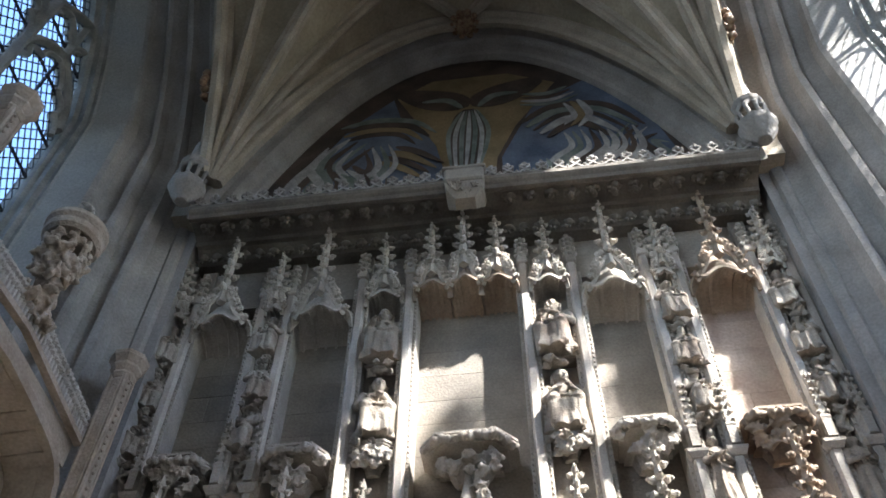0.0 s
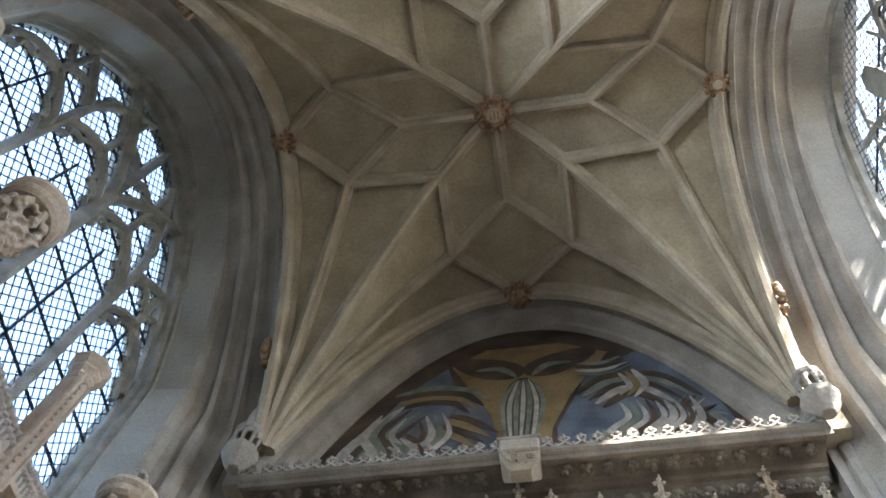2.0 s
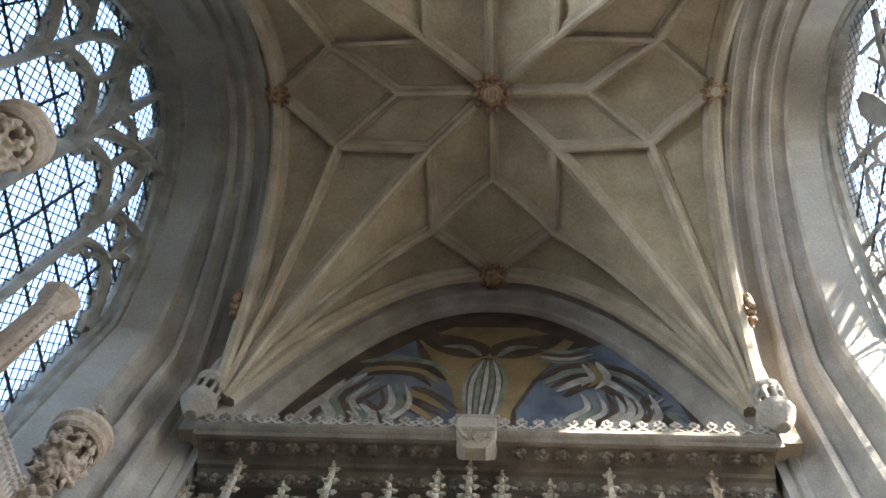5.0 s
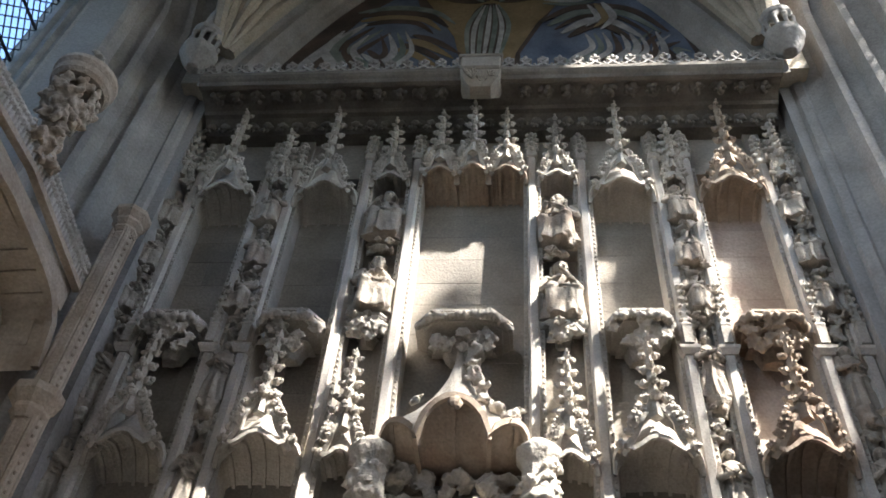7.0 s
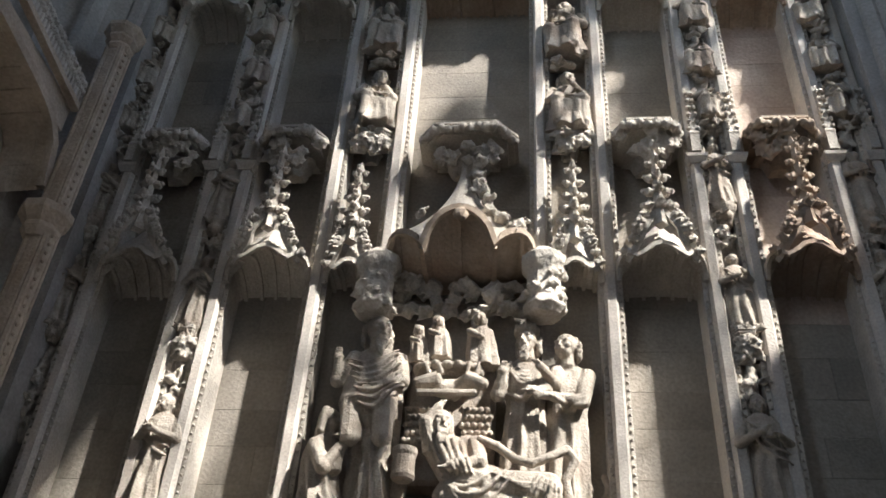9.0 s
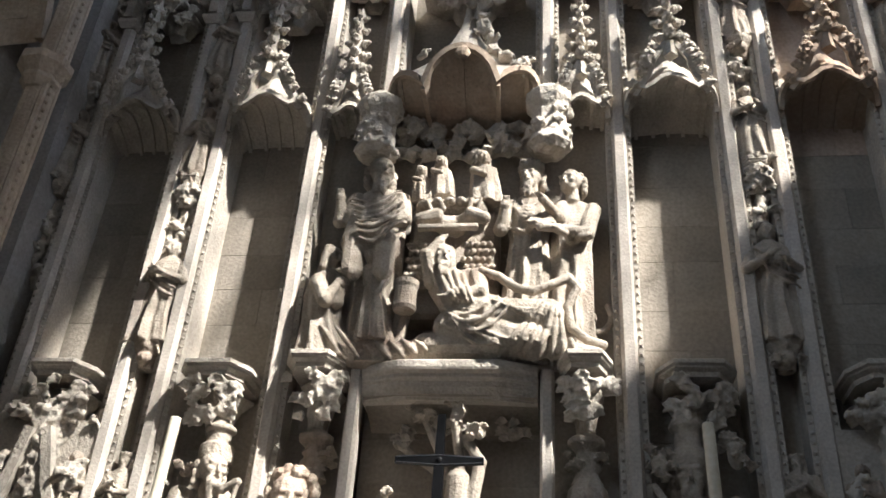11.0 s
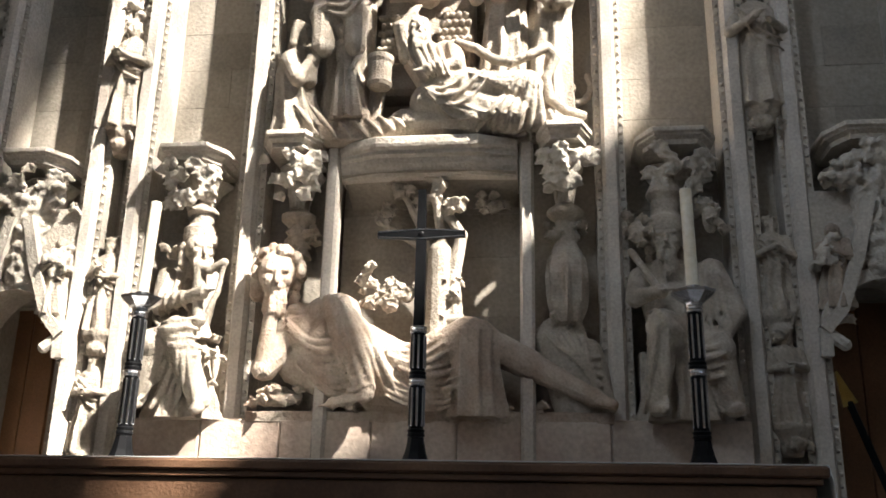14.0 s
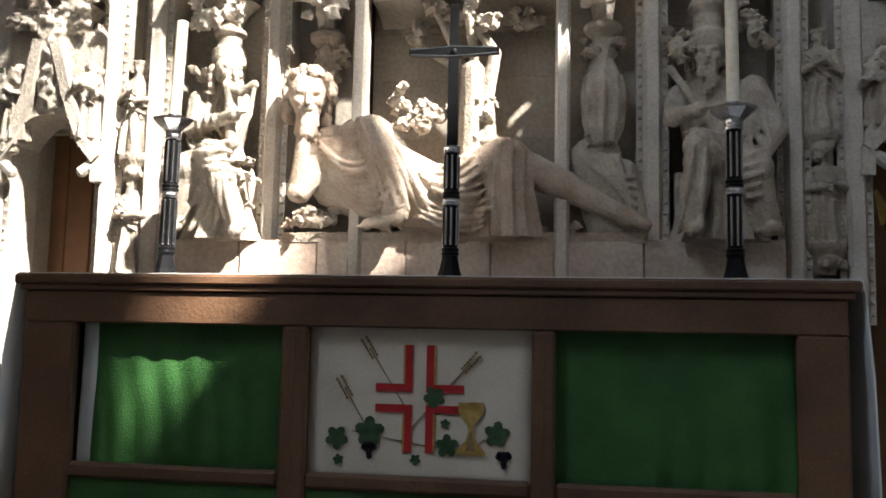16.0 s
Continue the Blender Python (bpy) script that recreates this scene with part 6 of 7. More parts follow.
# ---- door heads at both ends ----
for s in (-1, 1):
    x0, x1 = (-2.6, -1.99) if s < 0 else (2.04, 2.66)
    xm, hw = (x0 + x1) / 2, (x1 - x0) / 2
    hd = Mesher()
    n = 16
    inner = [(xm - hw * math.cos(math.pi * i / n), 1.62 + 0.42 * math.sin(math.pi * i / n) ** 0.8) for i in range(n + 1)]
    for y0, y1 in ((0.02, 0.3),):
        hd.rings([[(a, y0, b) for a, b in inner], [(a, y1, b) for a, b in inner], [(a, y1, 2.5) for a, b in inner], [(a, y0, 2.5) for a, b in inner], [(a, y0, b) for a, b in inner]], closed=False)
    hd.sweep([(a, -0.005, b) for a, b in inner], [(-0.03, -0.03), (0.03, -0.03), (0.03, 0.03), (-0.03, 0.03)], up=(0, -1, 0))
    for k in (-1, 1):
        hd.sweep([(xm + k * hw, -0.02, 1.75), (xm + k * hw * 0.72, -0.03, 1.85), (xm + k * hw * 0.4, -0.05, 2.12), (xm + k * 0.05, -0.08, 2.42)], [(-0.03, -0.03), (0.03, -0.03), (0.03, 0.03), (-0.03, 0.03)], up=(0, -1, 0))
        hd.rod((xm + k * hw * 0.98, 0.0, 1.75), (xm + k * hw * 0.72, -0.02, 1.68), 0.035)
    part("door_head", hd, STONE, screen, "cusped stone door head")
    lv = Mesher()
    lv.rod((xm, 0.02, 2.1), (xm, 0.02, 2.5), 0.1, 0.13, 10)
    for k in (-1, 1):
        clump(lv, (xm + k * 0.16, -0.04, 2.55), (0.09, 0.06, 0.08), 16, 0.045)
        clump(lv, (xm + k * hw * 0.85, -0.04, 2.15), (0.06, 0.05, 0.1), 12, 0.045)
    part("carved_leaves", carved_mesh(lv, 0.013), STONE, screen, "undercut leaf carving", smooth=True)
    for k in (-1, 1):
        mb = Carver()
        standing(mb, (xm + k * hw * 0.72, 0.0, 1.86), 0.46, 0.5 * k, rnd)
        clump(mb, (xm + k * hw * 0.75, 0.0, 1.82), (0.06, 0.05, 0.05), 8, 0.04)
        statue(mb, "small winged-looking draped stone figure over a doorway", "doorway figures", 0.011)
    dr = thing("door_" + ("1" if s < 0 else "2"), "plain dark oak door under a stone arch", "door", at=(xm, 0.46, 0), kind="structure")
    k = 4
    for i in range(k):
        a = -hw - 0.03 + (2 * hw + 0.06) * i / k
        part("plank", Mesher().block(a + 0.002, a + (2 * hw + 0.06) / k - 0.002, 0, 0.05, 0.0, 2.1, 0.006), DOORWOOD, dr)

# ---- chantry chapel along the north side ----
BUFF = material("buff_chantry_stone", (0.40, 0.32, 0.24), (0.54, 0.45, 0.35), 4, stain=(0.30, 0.20, 0.13), stain_amount=0.5, bump=0.5)
CREAM = material("cream_chapel_plaster", (0.6, 0.54, 0.44), (0.7, 0.64, 0.54), 1.5, bump=0.1)
random.seed(21)
chantry = thing("chantry_chapel", "carved buff stone chantry chapel with turrets and leaf cresting", "chapel", at=(-3.0, -2.8, 0))
CH = -2.93


def chantry_part(name, mb, mat, parent=None, label="", smooth=False):
    ob = part(name, mb, mat, parent or chantry, label, smooth)
    if parent is None:
        ob.location = (3.0, 2.8, 0)
    return ob


for y, top in ((-0.45, 6.55), (-2.72, 6.95), (-5.3, 6.95)):
    x = CH + (0.14 if y > -1 else 0.0)
    sh = Mesher()
    sh.lathe(x, y, [(0.085, 0.0), (0.085, top - 0.02)], 8, 0.39)
    rolls = []
    for k in range(4):
        a = 0.785 + k * 1.571
        rolls.append(Mesher().rod((x + 0.085 * math.cos(a), y + 0.085 * math.sin(a), 0), (x + 0.085 * math.cos(a), y + 0.085 * math.sin(a), top), 0.022, n=6))
    s = chantry_part("shaft", sh, BUFF)
    for r in rolls:
        part("roll", r, BUFF, s)
    cp = Mesher().lathe(x, y, [(0.09, top - 0.04), (0.11, top), (0.10, top + 0.03), (0.13, top + 0.08), (0.125, top + 0.11), (0.165, top + 0.17), (0.165, top + 0.21), (0.14, top + 0.22)], 8, 0.39)
    part("capital", cp, BUFF, s, "moulded eight-sided capital")
    st = Mesher()
    for i in range(60):
        z = top - 0.08 - i * 0.07
        st.ball((x + 0.09, y - 0.03, z), 0.014, n=5, m=3)
    tagged(part("bead_row", st, BUFF, s), kind="stuff")
    if y > -1:
        c2 = Mesher().lathe(x - 0.02, y - 0.02, [(0.09, 4.62), (0.13, 4.68), (0.12, 4.72), (0.18, 4.8), (0.18, 4.86), (0.15, 4.88)], 8, 0.39)
        part("lower_capital", c2, BUFF, s)

for y0, y1 in ((-0.5, -2.66), (-2.78, -5.24)):
    ym, hw = (y0 + y1) / 2, abs(y1 - y0) / 2
    line = []
    for i in range(25):
        u = -1 + 2 * i / 24
        line.append((ym - hw * u, 5.05 + 0.5 * (1 - abs(u) ** 7) ** 0.5 + 0.1 * (1 - abs(u))))
    a = chantry_part("arch", Mesher().sweep([(CH - 0.2, p, q + 0.2) for p, q in line], [(-0.06, -0.1), (0.06, -0.1), (0.06, 0.1), (-0.06, 0.1)], up=(1, 0, 0)), BUFF, label="flattened arch of buff wedge stones")
    # soffit of wedge stones, each a little proud of the next
    for i in range(24):
        (ya, za), (yb, zb) = line[i], line[i + 1]
        off = 0.018 * (i % 2)
        ar = Mesher().add([(CH, ya, za + off), (CH, yb, zb + off), (CH - 0.34, yb, zb - 0.02 + off), (CH - 0.34, ya, za - 0.02 + off), (CH, ya, za + 0.12), (CH, yb, zb + 0.12), (CH - 0.45, yb, zb + 0.12), (CH - 0.45, ya, za + 0.12)],
               [(0, 1, 2, 3), (7, 6, 5, 4), (0, 4, 5, 1), (1, 5, 6, 2), (2, 6, 7, 3), (3, 7, 4, 0)])
        part("wedge_stone", ar, BUFF, a)
    ed = Mesher()
    ed.sweep([(CH + 0.02, p, q + 0.02) for p, q in line], [(-0.035, -0.03), (0.035, -0.03), (0.035, 0.03), (-0.035, 0.03)], up=(1, 0, 0))
    ed.sweep([(CH + 0.03, p, 5.84 + 0.12 * (1 - abs(p - ym) / hw)) for p, q in line], [(-0.025, -0.03), (0.025, -0.03), (0.025, 0.03), (-0.025, 0.03)], up=(1, 0, 0))
    part("arch_moulding", ed, BUFF, a)
    part("spandrel", Mesher().box(CH - 0.3, CH - 0.02, min(y0, y1), max(y0, y1), 5.62, 5.86), BUFF, a)
    # pierced leaf cresting
    for i in range(0, 24):
        for f in (0.0, 0.5):
            p = line[i][0] + (line[i + 1][0] - line[i][0]) * f
            q = 5.9 + 0.12 * (1 - abs(p - ym) / hw)
            lf = Mesher()
            lf.rod((CH + 0.02, p, q - 0.05), (CH + 0.02, p, q + 0.14), 0.024, n=6)
            for s in (-1, 1):
                lf.ball((CH + 0.03, p + s * 0.034, q + 0.1), 0.032, n=6, m=4, lump=0.2)
            lf.ball((CH + 0.03, p, q + 0.17), 0.036, n=6, m=4, lump=0.2)
            part("crest_leaf", lf, STONE, a)
    # carved mass and turret over the crown
    tm = Mesher()
    clump(tm, (CH, ym + 0.02, 6.22), (0.08, 0.22, 0.16), 60, 0.065)
    clump(tm, (CH + 0.04, ym, 6.45), (0.07, 0.12, 0.12), 30, 0.06)
    part("carved_leaves", carved_mesh(tm, 0.016), BUFF, a, "thick undercut leaf carving", smooth=True)
    tr = Mesher()
    tr.lathe(CH, ym, [(0.12, 6.5), (0.14, 6.6), (0.19, 6.68)], 16)
    for k in range(8):
        b = 2 * math.pi * k / 8
        tr.rod((CH + 0.15 * math.cos(b), ym + 0.15 * math.sin(b), 6.6), (CH + 0.17 * math.cos(b), ym + 0.17 * math.sin(b), 6.9), 0.028, n=6)
        clump(tr, (CH + 0.18 * math.cos(b), ym + 0.18 * math.sin(b), 6.7), (0.03, 0.03, 0.04), 5, 0.04)
    for k in range(14):
        b = 2 * math.pi * k / 14
        tr.ball((CH + 0.165 * math.cos(b), ym + 0.165 * math.sin(b), 6.86), 0.035, n=6, m=4, lump=0.25)
    t = chantry_part("turret", carved_mesh(tr, 0.014), BUFF, label="round pierced stone turret", smooth=True)
    rg = Mesher().lathe(CH, ym, [(0.20, 6.92), (0.23, 6.95), (0.24, 7.0), (0.22, 7.02), (0.25, 7.06), (0.25, 7.1), (0.18, 7.12), (0.17, 7.0)], 24)
    part("turret_ring", rg, BUFF, t, "moulded ring", smooth=False)
    tf = Mesher()
    clump(tf, (CH, ym, 7.2), (0.13, 0.13, 0.05), 30, 0.05)
    part("turret_leaves", carved_mesh(tf, 0.014), STONE, t, smooth=True)
chantry_part("plaster_wall", Mesher().box(-3.5, -3.28, -5.6, -0.42, 0, 6.1), CREAM, label="cream plaster inside the chapel arches")
chantry_part("dado", Mesher().box(-3.3, CH - 0.06, -5.6, -0.42, 0, 3.4), BUFF)

# ---- altar ----
GREEN = material("green_altar_silk", (0.022, 0.078, 0.02), (0.036, 0.118, 0.03), 6, rough=0.55, bump=0.3, fine=160, spec=0.3)
LINEN = material("white_linen", (0.66, 0.66, 0.66), (0.76, 0.76, 0.75), 5, rough=0.9, bump=0.2, fine=200)
CREAMCLOTH = material("cream_embroidery_cloth", (0.52, 0.47, 0.40), (0.60, 0.55, 0.48), 4, rough=0.85, bump=0.2, fine=220)
RED = material("red_embroidery", (0.30, 0.012, 0.016), (0.40, 0.02, 0.02), 20, rough=0.7, bump=0.3, fine=300)
GOLD = material("gold_thread", (0.36, 0.24, 0.07), (0.5, 0.36, 0.13), 30, rough=0.4, metal=0.6, bump=0.2)
LEAFG = material("green_embroidery", (0.02, 0.05, 0.022), (0.045, 0.09, 0.04), 30, rough=0.8, bump=0.3)
GRAPE = material("grape_embroidery", (0.012, 0.01, 0.02), (0.03, 0.025, 0.04), 30, rough=0.7, bump=0.3)
WHEAT = material("wheat_embroidery", (0.16, 0.11, 0.05), (0.26, 0.18, 0.08), 30, rough=0.8, bump=0.3)

AXL, AXR, AY0, AY1 = -1.38, 1.555, -1.5, -0.58
altar = thing("altar", "dark oak panelled altar with green cloth behind its front frame", "altar", at=(0.09, -1.05, 0))


def oak(name, x0, x1, y0, y1, z0, z1, c=0.006, parent=None, mat=None, label=""):
    ob = part(name, Mesher().block(x0, x1, y0, y1, z0, z1, c), mat or DARKWOOD, parent or altar, label)
    if parent is None:
        ob.location = (-0.09, 1.05, 0)
    return ob


oak("top", AXL - 0.02, AXR + 0.02, AY0 - 0.02, AY1, 0.962, 1.0, 0.008)
oak("top_moulding", AXL, AXR, AY0 - 0.008, AY1 - 0.01, 0.94, 0.962, 0.004)
rail_front = oak("top_rail", AXL + 0.02, AXR - 0.02, AY0 + 0.004, AY0 + 0.05, 0.822, 0.94)
for a, b in ((AXL + 0.02, -1.155), (-0.36, -0.262), (0.522, 0.602), (1.375, AXR - 0.02)):
    st = oak("stile", a, b, AY0 + 0.002, AY0 + 0.05, 0.0, 0.822, 0.01)
    if b - a < 0.12:
        oak("groove", (a + b) / 2 - 0.006, (a + b) / 2 + 0.006, AY0 - 0.001, AY0 + 0.01, 0.3, 0.8, 0.002, st)
for a, b in ((-1.155, -0.36), (-0.262, 0.522), (0.602, 1.375)):
    oak("middle_rail", a, b, AY0 + 0.006, AY0 + 0.05, 0.262, 0.318, 0.012)
    oak("bottom_rail", a, b, AY0 + 0.006, AY0 + 0.05, 0.0, 0.08, 0.006)
    oak("lower_panel", a, b, AY0 + 0.03, AY0 + 0.045, 0.08, 0.262, 0.004, mat=GREEN)
oak("side", AXL + 0.02, AXL + 0.05, AY0 + 0.05, AY1 - 0.02, 0.0, 0.94)
oak("side", AXR - 0.05, AXR - 0.02, AY0 + 0.05, AY1 - 0.02, 0.0, 0.94)
oak("back", AXL + 0.05, AXR - 0.05, AY1 - 0.05, AY1 - 0.02, 0.0, 0.94)


def cloth(name, x0, x1, z0, z1, y, mat, label, category, waves=0.006, n=48):
    mb = Mesher()
    rows = []
    for j in range(13):
        t = j / 12
        rows.append([(x0 + (x1 - x0) * i / n, y + waves * math.sin(i * 0.9 + 1.3 * math.sin(j * 0.5)) * (0.3 + t) + waves * 0.6 * math.sin(i * 0.37 + j * 0.4), z1 + (z0 - z1) * t) for i in range(n + 1)])
    mb.rings(rows, closed=False)
    ob = part(name, mb, mat, smooth=True)
    m = ob.modifiers.new("thickness", "SOLIDIFY")
    m.thickness = 0.003
    return tagged(ob, label, category)


cloth("green_cloth", -1.10, -0.35, 0.27, 0.87, AY0 + 0.075, GREEN, "green silk cloth hung behind an altar panel", "cloth")
cloth("green_cloth", 0.59, 1.39, 0.27, 0.87, AY0 + 0.075, GREEN, "green silk cloth hung behind an altar panel", "cloth")
cloth("white_lining", -1.17, -1.09, 0.27, 0.86, AY0 + 0.095, LINEN, "strip of white lining beside the green cloth", "cloth", 0.002, 8)
emb = cloth("embroidered_panel", -0.27, 0.53, 0.28, 0.86, AY0 + 0.06, CREAMCLOTH, "cream altar panel embroidered with cross, vine and chalice", "altar cloth", 0.0, 12)


def stitched(pts, mat, name, lift=0.0):
    y = AY0 + 0.055 - lift
    mb, n = Mesher(), len(pts)
    mb.add([(a, y, b) for a, b in pts] + [(a, y + 0.004, b) for a, b in pts], [tuple(range(n)), tuple(range(2 * n - 1, n - 1, -1))] + [(i, (i + 1) % n, n + (i + 1) % n, n + i) for i in range(n)])
    return part(name, mb, mat, emb)


CX, CZ = 0.131, 0.58
for sx in (-1, 1):
    for sz in (-1, 1):
        g, w = 0.024, 0.027
        P = [(g, 0.022), (0.155, 0.022), (0.155, 0.022 + w), (g + w, 0.022 + w), (g + w, 0.185), (g, 0.185)]
        stitched([(CX + sx * a, CZ + sz * b) for a, b in P], RED, "cross_arm", 0.004)
        Q = [(g + w, 0.022 + w), (g + w + 0.007, 0.022 + w + 0.004), (g + w + 0.007, 0.185), (g + w, 0.185)]
        stitched([(CX + sx * a, CZ + sz * b) for a, b in Q], GOLD, "gold_edge", 0.003)


def E(px, py):
    """A place on the embroidery from its fractions across and down."""
    return (-0.262 + 0.784 * px, 0.822 - 0.50 * py)


def leaf(px, py, r, turn):
    c = E(px, py)
    out = []
    for i in range(20):
        a = 2 * math.pi * i / 20
        k = r * (0.62 + 0.38 * abs(math.cos(2.5 * a)))
        out.append((c[0] + k * math.cos(a + turn), c[1] + k * math.sin(a + turn)))
    stitched(out, LEAFG, "vine_leaf", 0.006)


for px, py, r, turn in ((0.28, 0.72, 0.055, 0.3), (0.13, 0.77, 0.043, 1.0), (0.14, 0.92, 0.02, 0.5), (0.57, 0.47, 0.04, 0.8), (0.63, 0.8, 0.042, 1.6), (0.85, 0.71, 0.046, 0.2), (0.62, 0.65, 0.018, 0.2), (0.49, 0.9, 0.02, 0.9)):
    leaf(px, py, r, turn)
for px, py in ((0.28, 0.84), (0.88, 0.87)):
    for dx, dz in ((-1, 1), (0, 1), (1, 1), (-0.6, 0), (0.5, 0), (0, -1), (-1.3, 0.4), (1.3, 0.5), (0.1, -1.8)):
        c = E(px, py)
        stitched([(c[0] + 0.014 * dx + 0.011 * math.cos(a * 0.785), c[1] + 0.014 * dz + 0.011 * math.sin(a * 0.785)) for a in range(8)], GRAPE, "grape", 0.007)
for (ax, ay), (bx, by) in (((0.27, 0.14), (0.47, 0.62)), ((0.16, 0.42), (0.26, 0.68)), ((0.73, 0.23), (0.45, 0.72))):
    a, b = Vector(E(ax, ay)), Vector(E(bx, by))
    d = (b - a).normalized()
    nrm = Vector((-d.y, d.x))
    stitched([tuple(a + nrm * 0.002), tuple(b + nrm * 0.002), tuple(b - nrm * 0.002), tuple(a - nrm * 0.002)], WHEAT, "stalk", 0.002)
    for i in range(6):
        for s in (-1, 1):
            p = a + d * (0.014 * i - 0.035) + nrm * s * 0.009
            stitched([tuple(p + d * -0.011), tuple(p + nrm * s * 0.006), tuple(p + d * 0.008), tuple(p - nrm * s * 0.004)], WHEAT, "grain", 0.006)
c0 = E(0.735, 0.5)
prof = [(0.045, 0.0), (0.043, -0.035), (0.028, -0.055), (0.012, -0.075), (0.010, -0.10), (0.018, -0.13), (0.05, -0.165), (0.052, -0.178)]
stitched([(c0[0] + a, c0[1] + b) for a, b in prof] + [(c0[0] - a, c0[1] + b) for a, b in prof[::-1]], GOLD, "chalice", 0.008)
stitched([(c0[0] + 0.004, c0[1] - 0.1), (c0[0] + 0.018, c0[1] - 0.165), (c0[0] - 0.018, c0[1] - 0.165), (c0[0] - 0.004, c0[1] - 0.1)], WHEAT, "chalice_shade", 0.009)
for pts in (((0.2, 0.72), (0.35, 0.76), (0.5, 0.8)), ((0.5, 0.8), (0.62, 0.82), (0.72, 0.83)), ((0.74, 0.83), (0.79, 0.75), (0.86, 0.77))):
    v = [Vector(E(*p)) for p in pts]
    for a, b in zip(v, v[1:]):
        nrm = Vector((-(b - a).y, (b - a).x)).normalized() * 0.0015
        stitched([tuple(a + nrm), tuple(b + nrm), tuple(b - nrm), tuple(a - nrm)], WHEAT, "tendril", 0.001)

# white linen over the top, falling at both ends
ln = Mesher()
sec = []
for x, z in ((AXL - 0.075, 0.05), (AXL - 0.065, 0.4), (AXL - 0.055, 0.7), (AXL - 0.035, 0.96), (AXL - 0.026, 1.004), (AXL + 0.3, 1.004), (AXR - 0.3, 1.004), (AXR + 0.026, 1.004), (AXR + 0.035, 0.96), (AXR + 0.05, 0.7), (AXR + 0.058, 0.4), (AXR + 0.065, 0.05)):
    sec.append([(x + (0.012 * math.sin(j * 1.1) if z < 0.9 else 0), AY0 + 0.02 + (AY1 - AY0 - 0.06) * j / 14 - (0.02 if z < 0.9 else 0), z) for j in range(15)])
ln.rings(sec, closed=False)
lin = part("altar_linen", ln, LINEN, smooth=True)
m = lin.modifiers.new("thickness", "SOLIDIFY")
m.thickness, m.offset = 0.003, 1
tagged(lin, "white linen altar cloth falling at both ends", "altar cloth")
fd = Mesher()
fd.rings([[(-0.42 + 0.22 * i / 12, -1.3 + dy, 1.008 + h * math.sin(math.pi * i / 12) ** 2) for i in range(13)] for dy, h in ((0, 0.004), (0.05, 0.016), (0.15, 0.018), (0.25, 0.005))], closed=False)
fdo = part("folded_napkin", fd, LINEN, smooth=True)
m = fdo.modifiers.new("thickness", "SOLIDIFY")
m.thickness = 0.004
tagged(fdo, "loosely folded white linen napkin lying on the altar", "napkin")

# ---- cross and candlesticks ----
BLACK = material("black_enamel", (0.0025, 0.0027, 0.003), (0.005, 0.005, 0.006), 10, rough=0.5, bump=0.03, spec=0.1)
STEEL = material("polished_silver", (0.45, 0.45, 0.47), (0.6, 0.6, 0.62), 12, rough=0.22, metal=1.0, bump=0.02)
WAX = material("ivory_wax", (0.62, 0.56, 0.44), (0.70, 0.64, 0.52), 8, rough=0.5, bump=0.05)
BRASS = material("brass", (0.42, 0.28, 0.08), (0.55, 0.4, 0.14), 14, rough=0.25, metal=1.0, bump=0.02)


def stem(parent, zs):
    """Flared foot and two reeded lengths with bright collars."""
    ft = Mesher().lathe(0, 0, [(0.078, 0.0), (0.078, 0.012), (0.06, 0.03), (0.045, 0.07), (0.034, 0.125), (0.036, 0.13)], 8, 0.39)
    part("foot", ft, BLACK, parent, "flared dark eight-sided foot")
    for a, b in zs:
        part("shaft", Mesher().lathe(0, 0, [(0.029, a), (0.031, a + 0.01), (0.031, b - 0.01), (0.029, b)], 12), BLACK, parent)
        for i in range(8):
            rd = Mesher()
            t = 2 * math.pi * i / 8 + 0.2
            rd.rod((0.031 * math.cos(t), 0.031 * math.sin(t), a + 0.03), (0.031 * math.cos(t), 0.031 * math.sin(t), b - 0.03), 0.0055, n=6)
            part("reed", rd, STEEL, parent, "bright silver reed")
        for z in (a, b):
            part("collar", Mesher().lathe(0, 0, [(0.03, z - 0.018), (0.037, z - 0.014), (0.037, z - 0.006), (0.033, z), (0.037, z + 0.006), (0.037, z + 0.012), (0.03, z + 0.016)], 16), BLACK if z == a else STEEL, parent)


def candlestick():
    c = thing("candlestick", "black and silver reeded altar candlestick holding a tall candle", "candlestick", "altar candlesticks", at=(1.29, -0.84, 1.006))
    stem(c, ((0.15, 0.40), (0.43, 0.665)))
    part("neck", Mesher().lathe(0, 0, [(0.022, 0.39), (0.018, 0.415), (0.022, 0.44)], 12), STEEL, c)
    part("drip_pan", Mesher().lathe(0, 0, [(0.026, 0.66), (0.04, 0.69), (0.055, 0.70), (0.092, 0.73), (0.094, 0.742), (0.06, 0.738), (0.034, 0.736)], 8, 0.39), STEEL, c, "eight-sided silver drip pan")
    part("socket", Mesher().lathe(0, 0, [(0.034, 0.736), (0.03, 0.765), (0.028, 0.765)], 16), STEEL, c)
    return c


def candle(at, lean):
    mb = Mesher().lathe(0, 0, [(0.026, 0.0), (0.026, 0.44), (0.0245, 0.452), (0.012, 0.456)], 20)
    ob = part("candle", mb, WAX, smooth=False)
    tagged(ob, "tall ivory wax candle, unlit", "candle", "altar candles")
    ob.matrix_basis = pose(*at, 0, lean, 0)
    part("wick", Mesher().rod((0, 0, 0.45), (0.003, 0, 0.468), 0.002, n=5), BLACK, ob)
    return ob


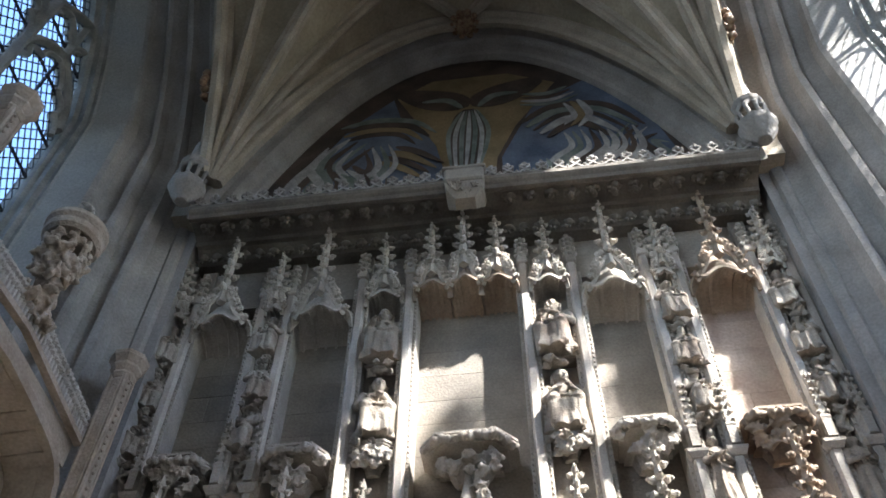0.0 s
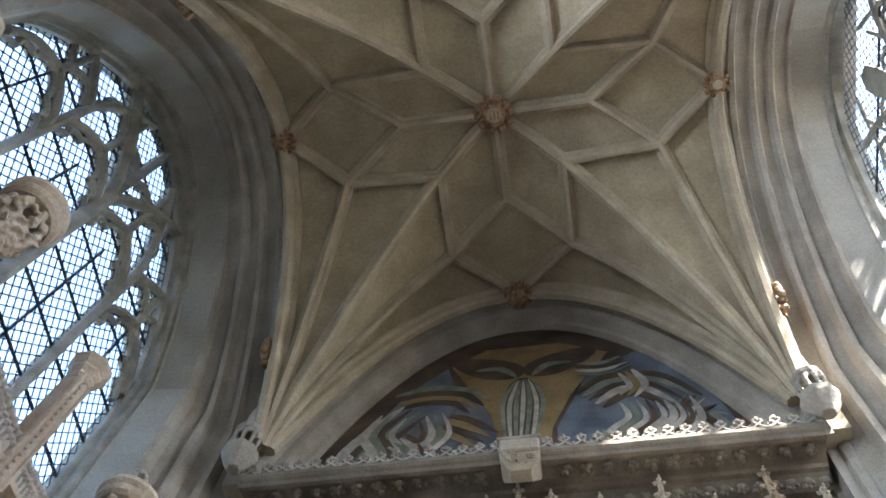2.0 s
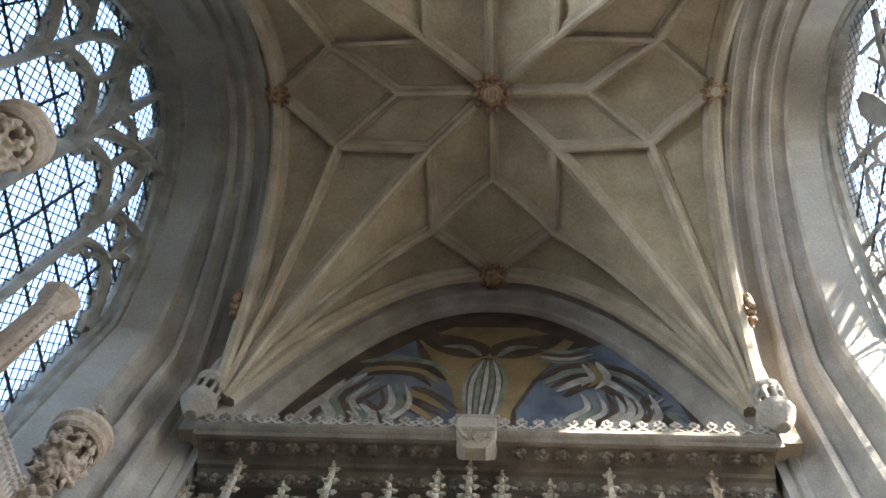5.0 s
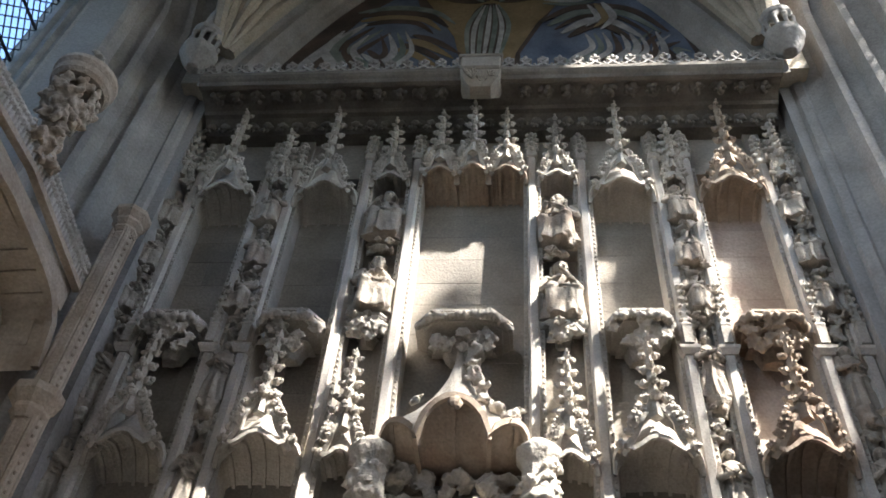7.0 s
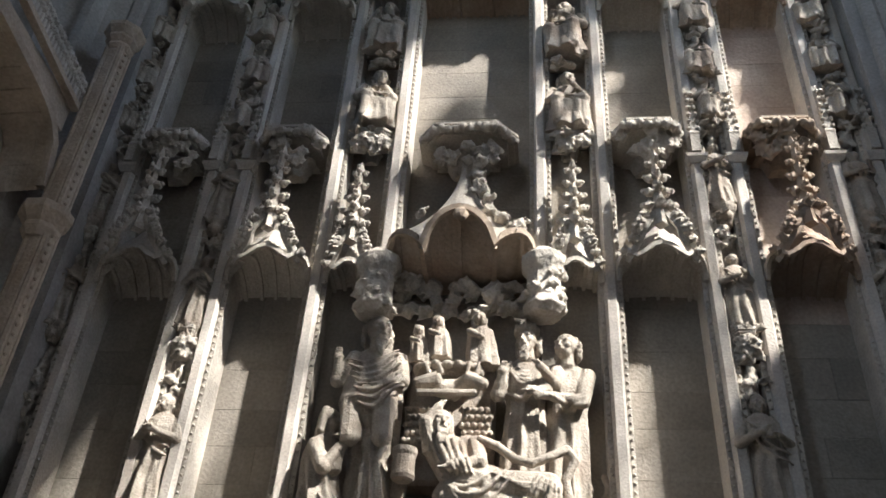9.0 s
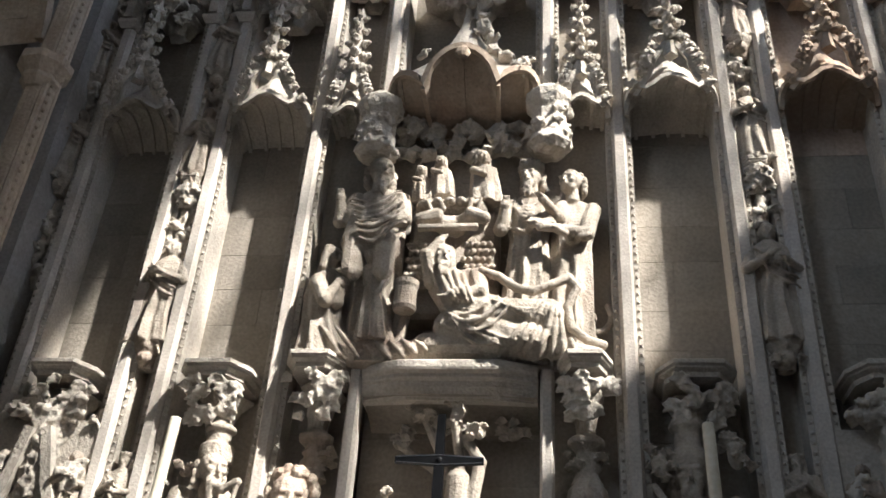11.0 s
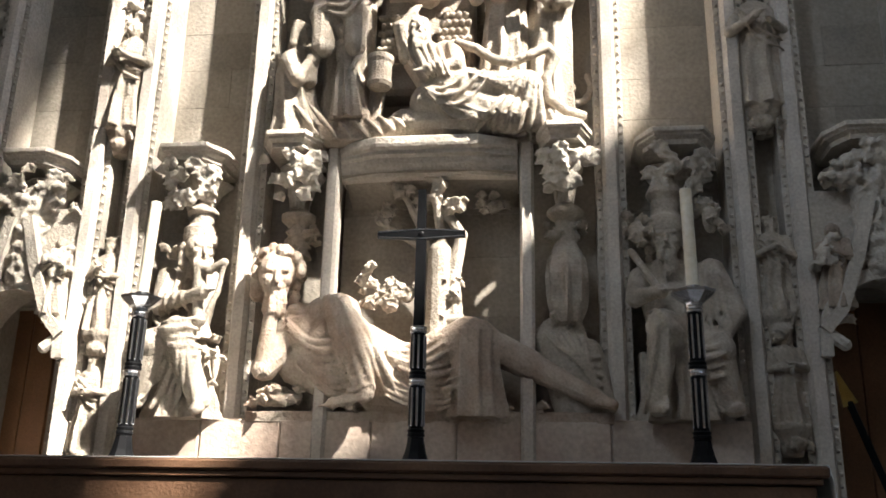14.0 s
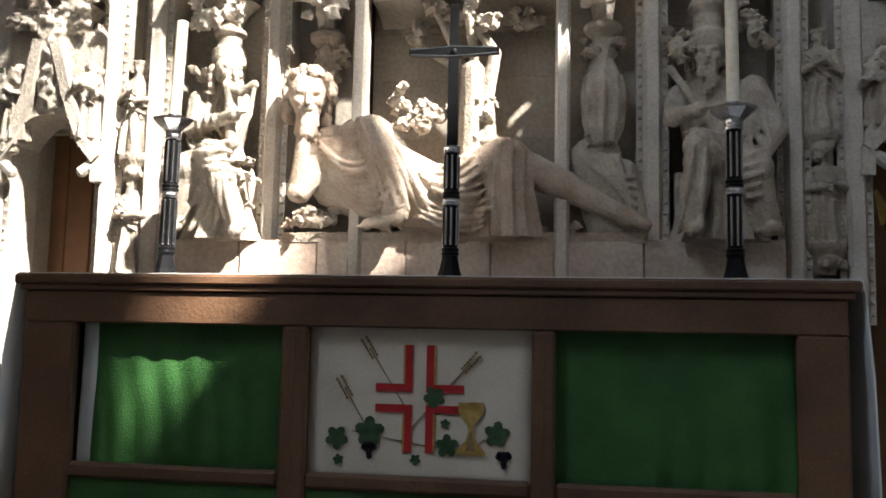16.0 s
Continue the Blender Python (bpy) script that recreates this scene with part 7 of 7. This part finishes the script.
c1 = candlestick()
copy_thing(c1, pose(-1.14, -0.84, 1.006, 0, 0.4, 20))
candle((1.29, -0.84, 1.006 + 0.745), -0.6)
candle((-1.135, -0.84, 1.006 + 0.745), 2.0)

cross = thing("altar_cross", "slender black altar cross on a reeded silver and black stem", "cross", at=(0.135, -0.84, 1.006))
stem(cross, ((0.15, 0.36), (0.39, 0.585)))
up = Mesher()
up.rings([[(s * a, b, z) for s, a, b in ((-1, w, -0.012), (1, w, -0.012), (1, w, 0.012), (-1, w, 0.012))] for w, z in ((0.023, 0.59), (0.022, 0.98), (0.020, 1.05), (0.017, 1.225))])
part("upright_arm", up, BLACK, cross)
ac = Mesher()
ac.rings([[(x, b, 1.015 + s * h) for s, b in ((-1, -0.013), (-1, 0.013), (1, 0.013), (1, -0.013))] for x, h in ((-0.195, 0.014), (-0.02, 0.024), (0.02, 0.024), (0.195, 0.014))])
part("cross_bar", ac, BLACK, cross)
for s in (-1, 1):
    e = Mesher()
    e.rings([[(x, -0.0145, 1.015 + k * h), (x, -0.0145, 1.015 + k * (h - 0.004)), (x, -0.011, 1.015 + k * (h - 0.004)), (x, -0.011, 1.015 + k * h)] for k in (s,) for x, h in ((-0.19, 0.013), (0, 0.0235), (0.19, 0.013))])
    part("bevel_line", e, STEEL, cross)
part("centre_boss", Mesher().ball((0, -0.013, 1.015), 0.014, (1, 0.5, 1), 10, 6), BLACK, cross)

# brass stand beside the doorway
br = Mesher()
br.rings([[(2.02 + a, -0.35 + b, z) for a, b in ((-w, -0.01), (w, -0.01), (w, 0.01), (-w, 0.01))] for w, z in ((0.004, 1.50), (0.03, 1.36), (0.034, 1.34))])
bs = tagged(part("brass_cone", br, BRASS), "small polished brass cone on a dark stand by the doorway", "brass ornament")
bs.matrix_basis = Matrix.Translation((2.02, -0.35, 1.34)) @ pose(0, 0, 0, 0, -18, 0) @ Matrix.Translation((-2.02, 0.35, -1.34))
part("stand", Mesher().rod((2.02, -0.35, 0.0), (2.02, -0.35, 1.345), 0.018), BLACK, bs)
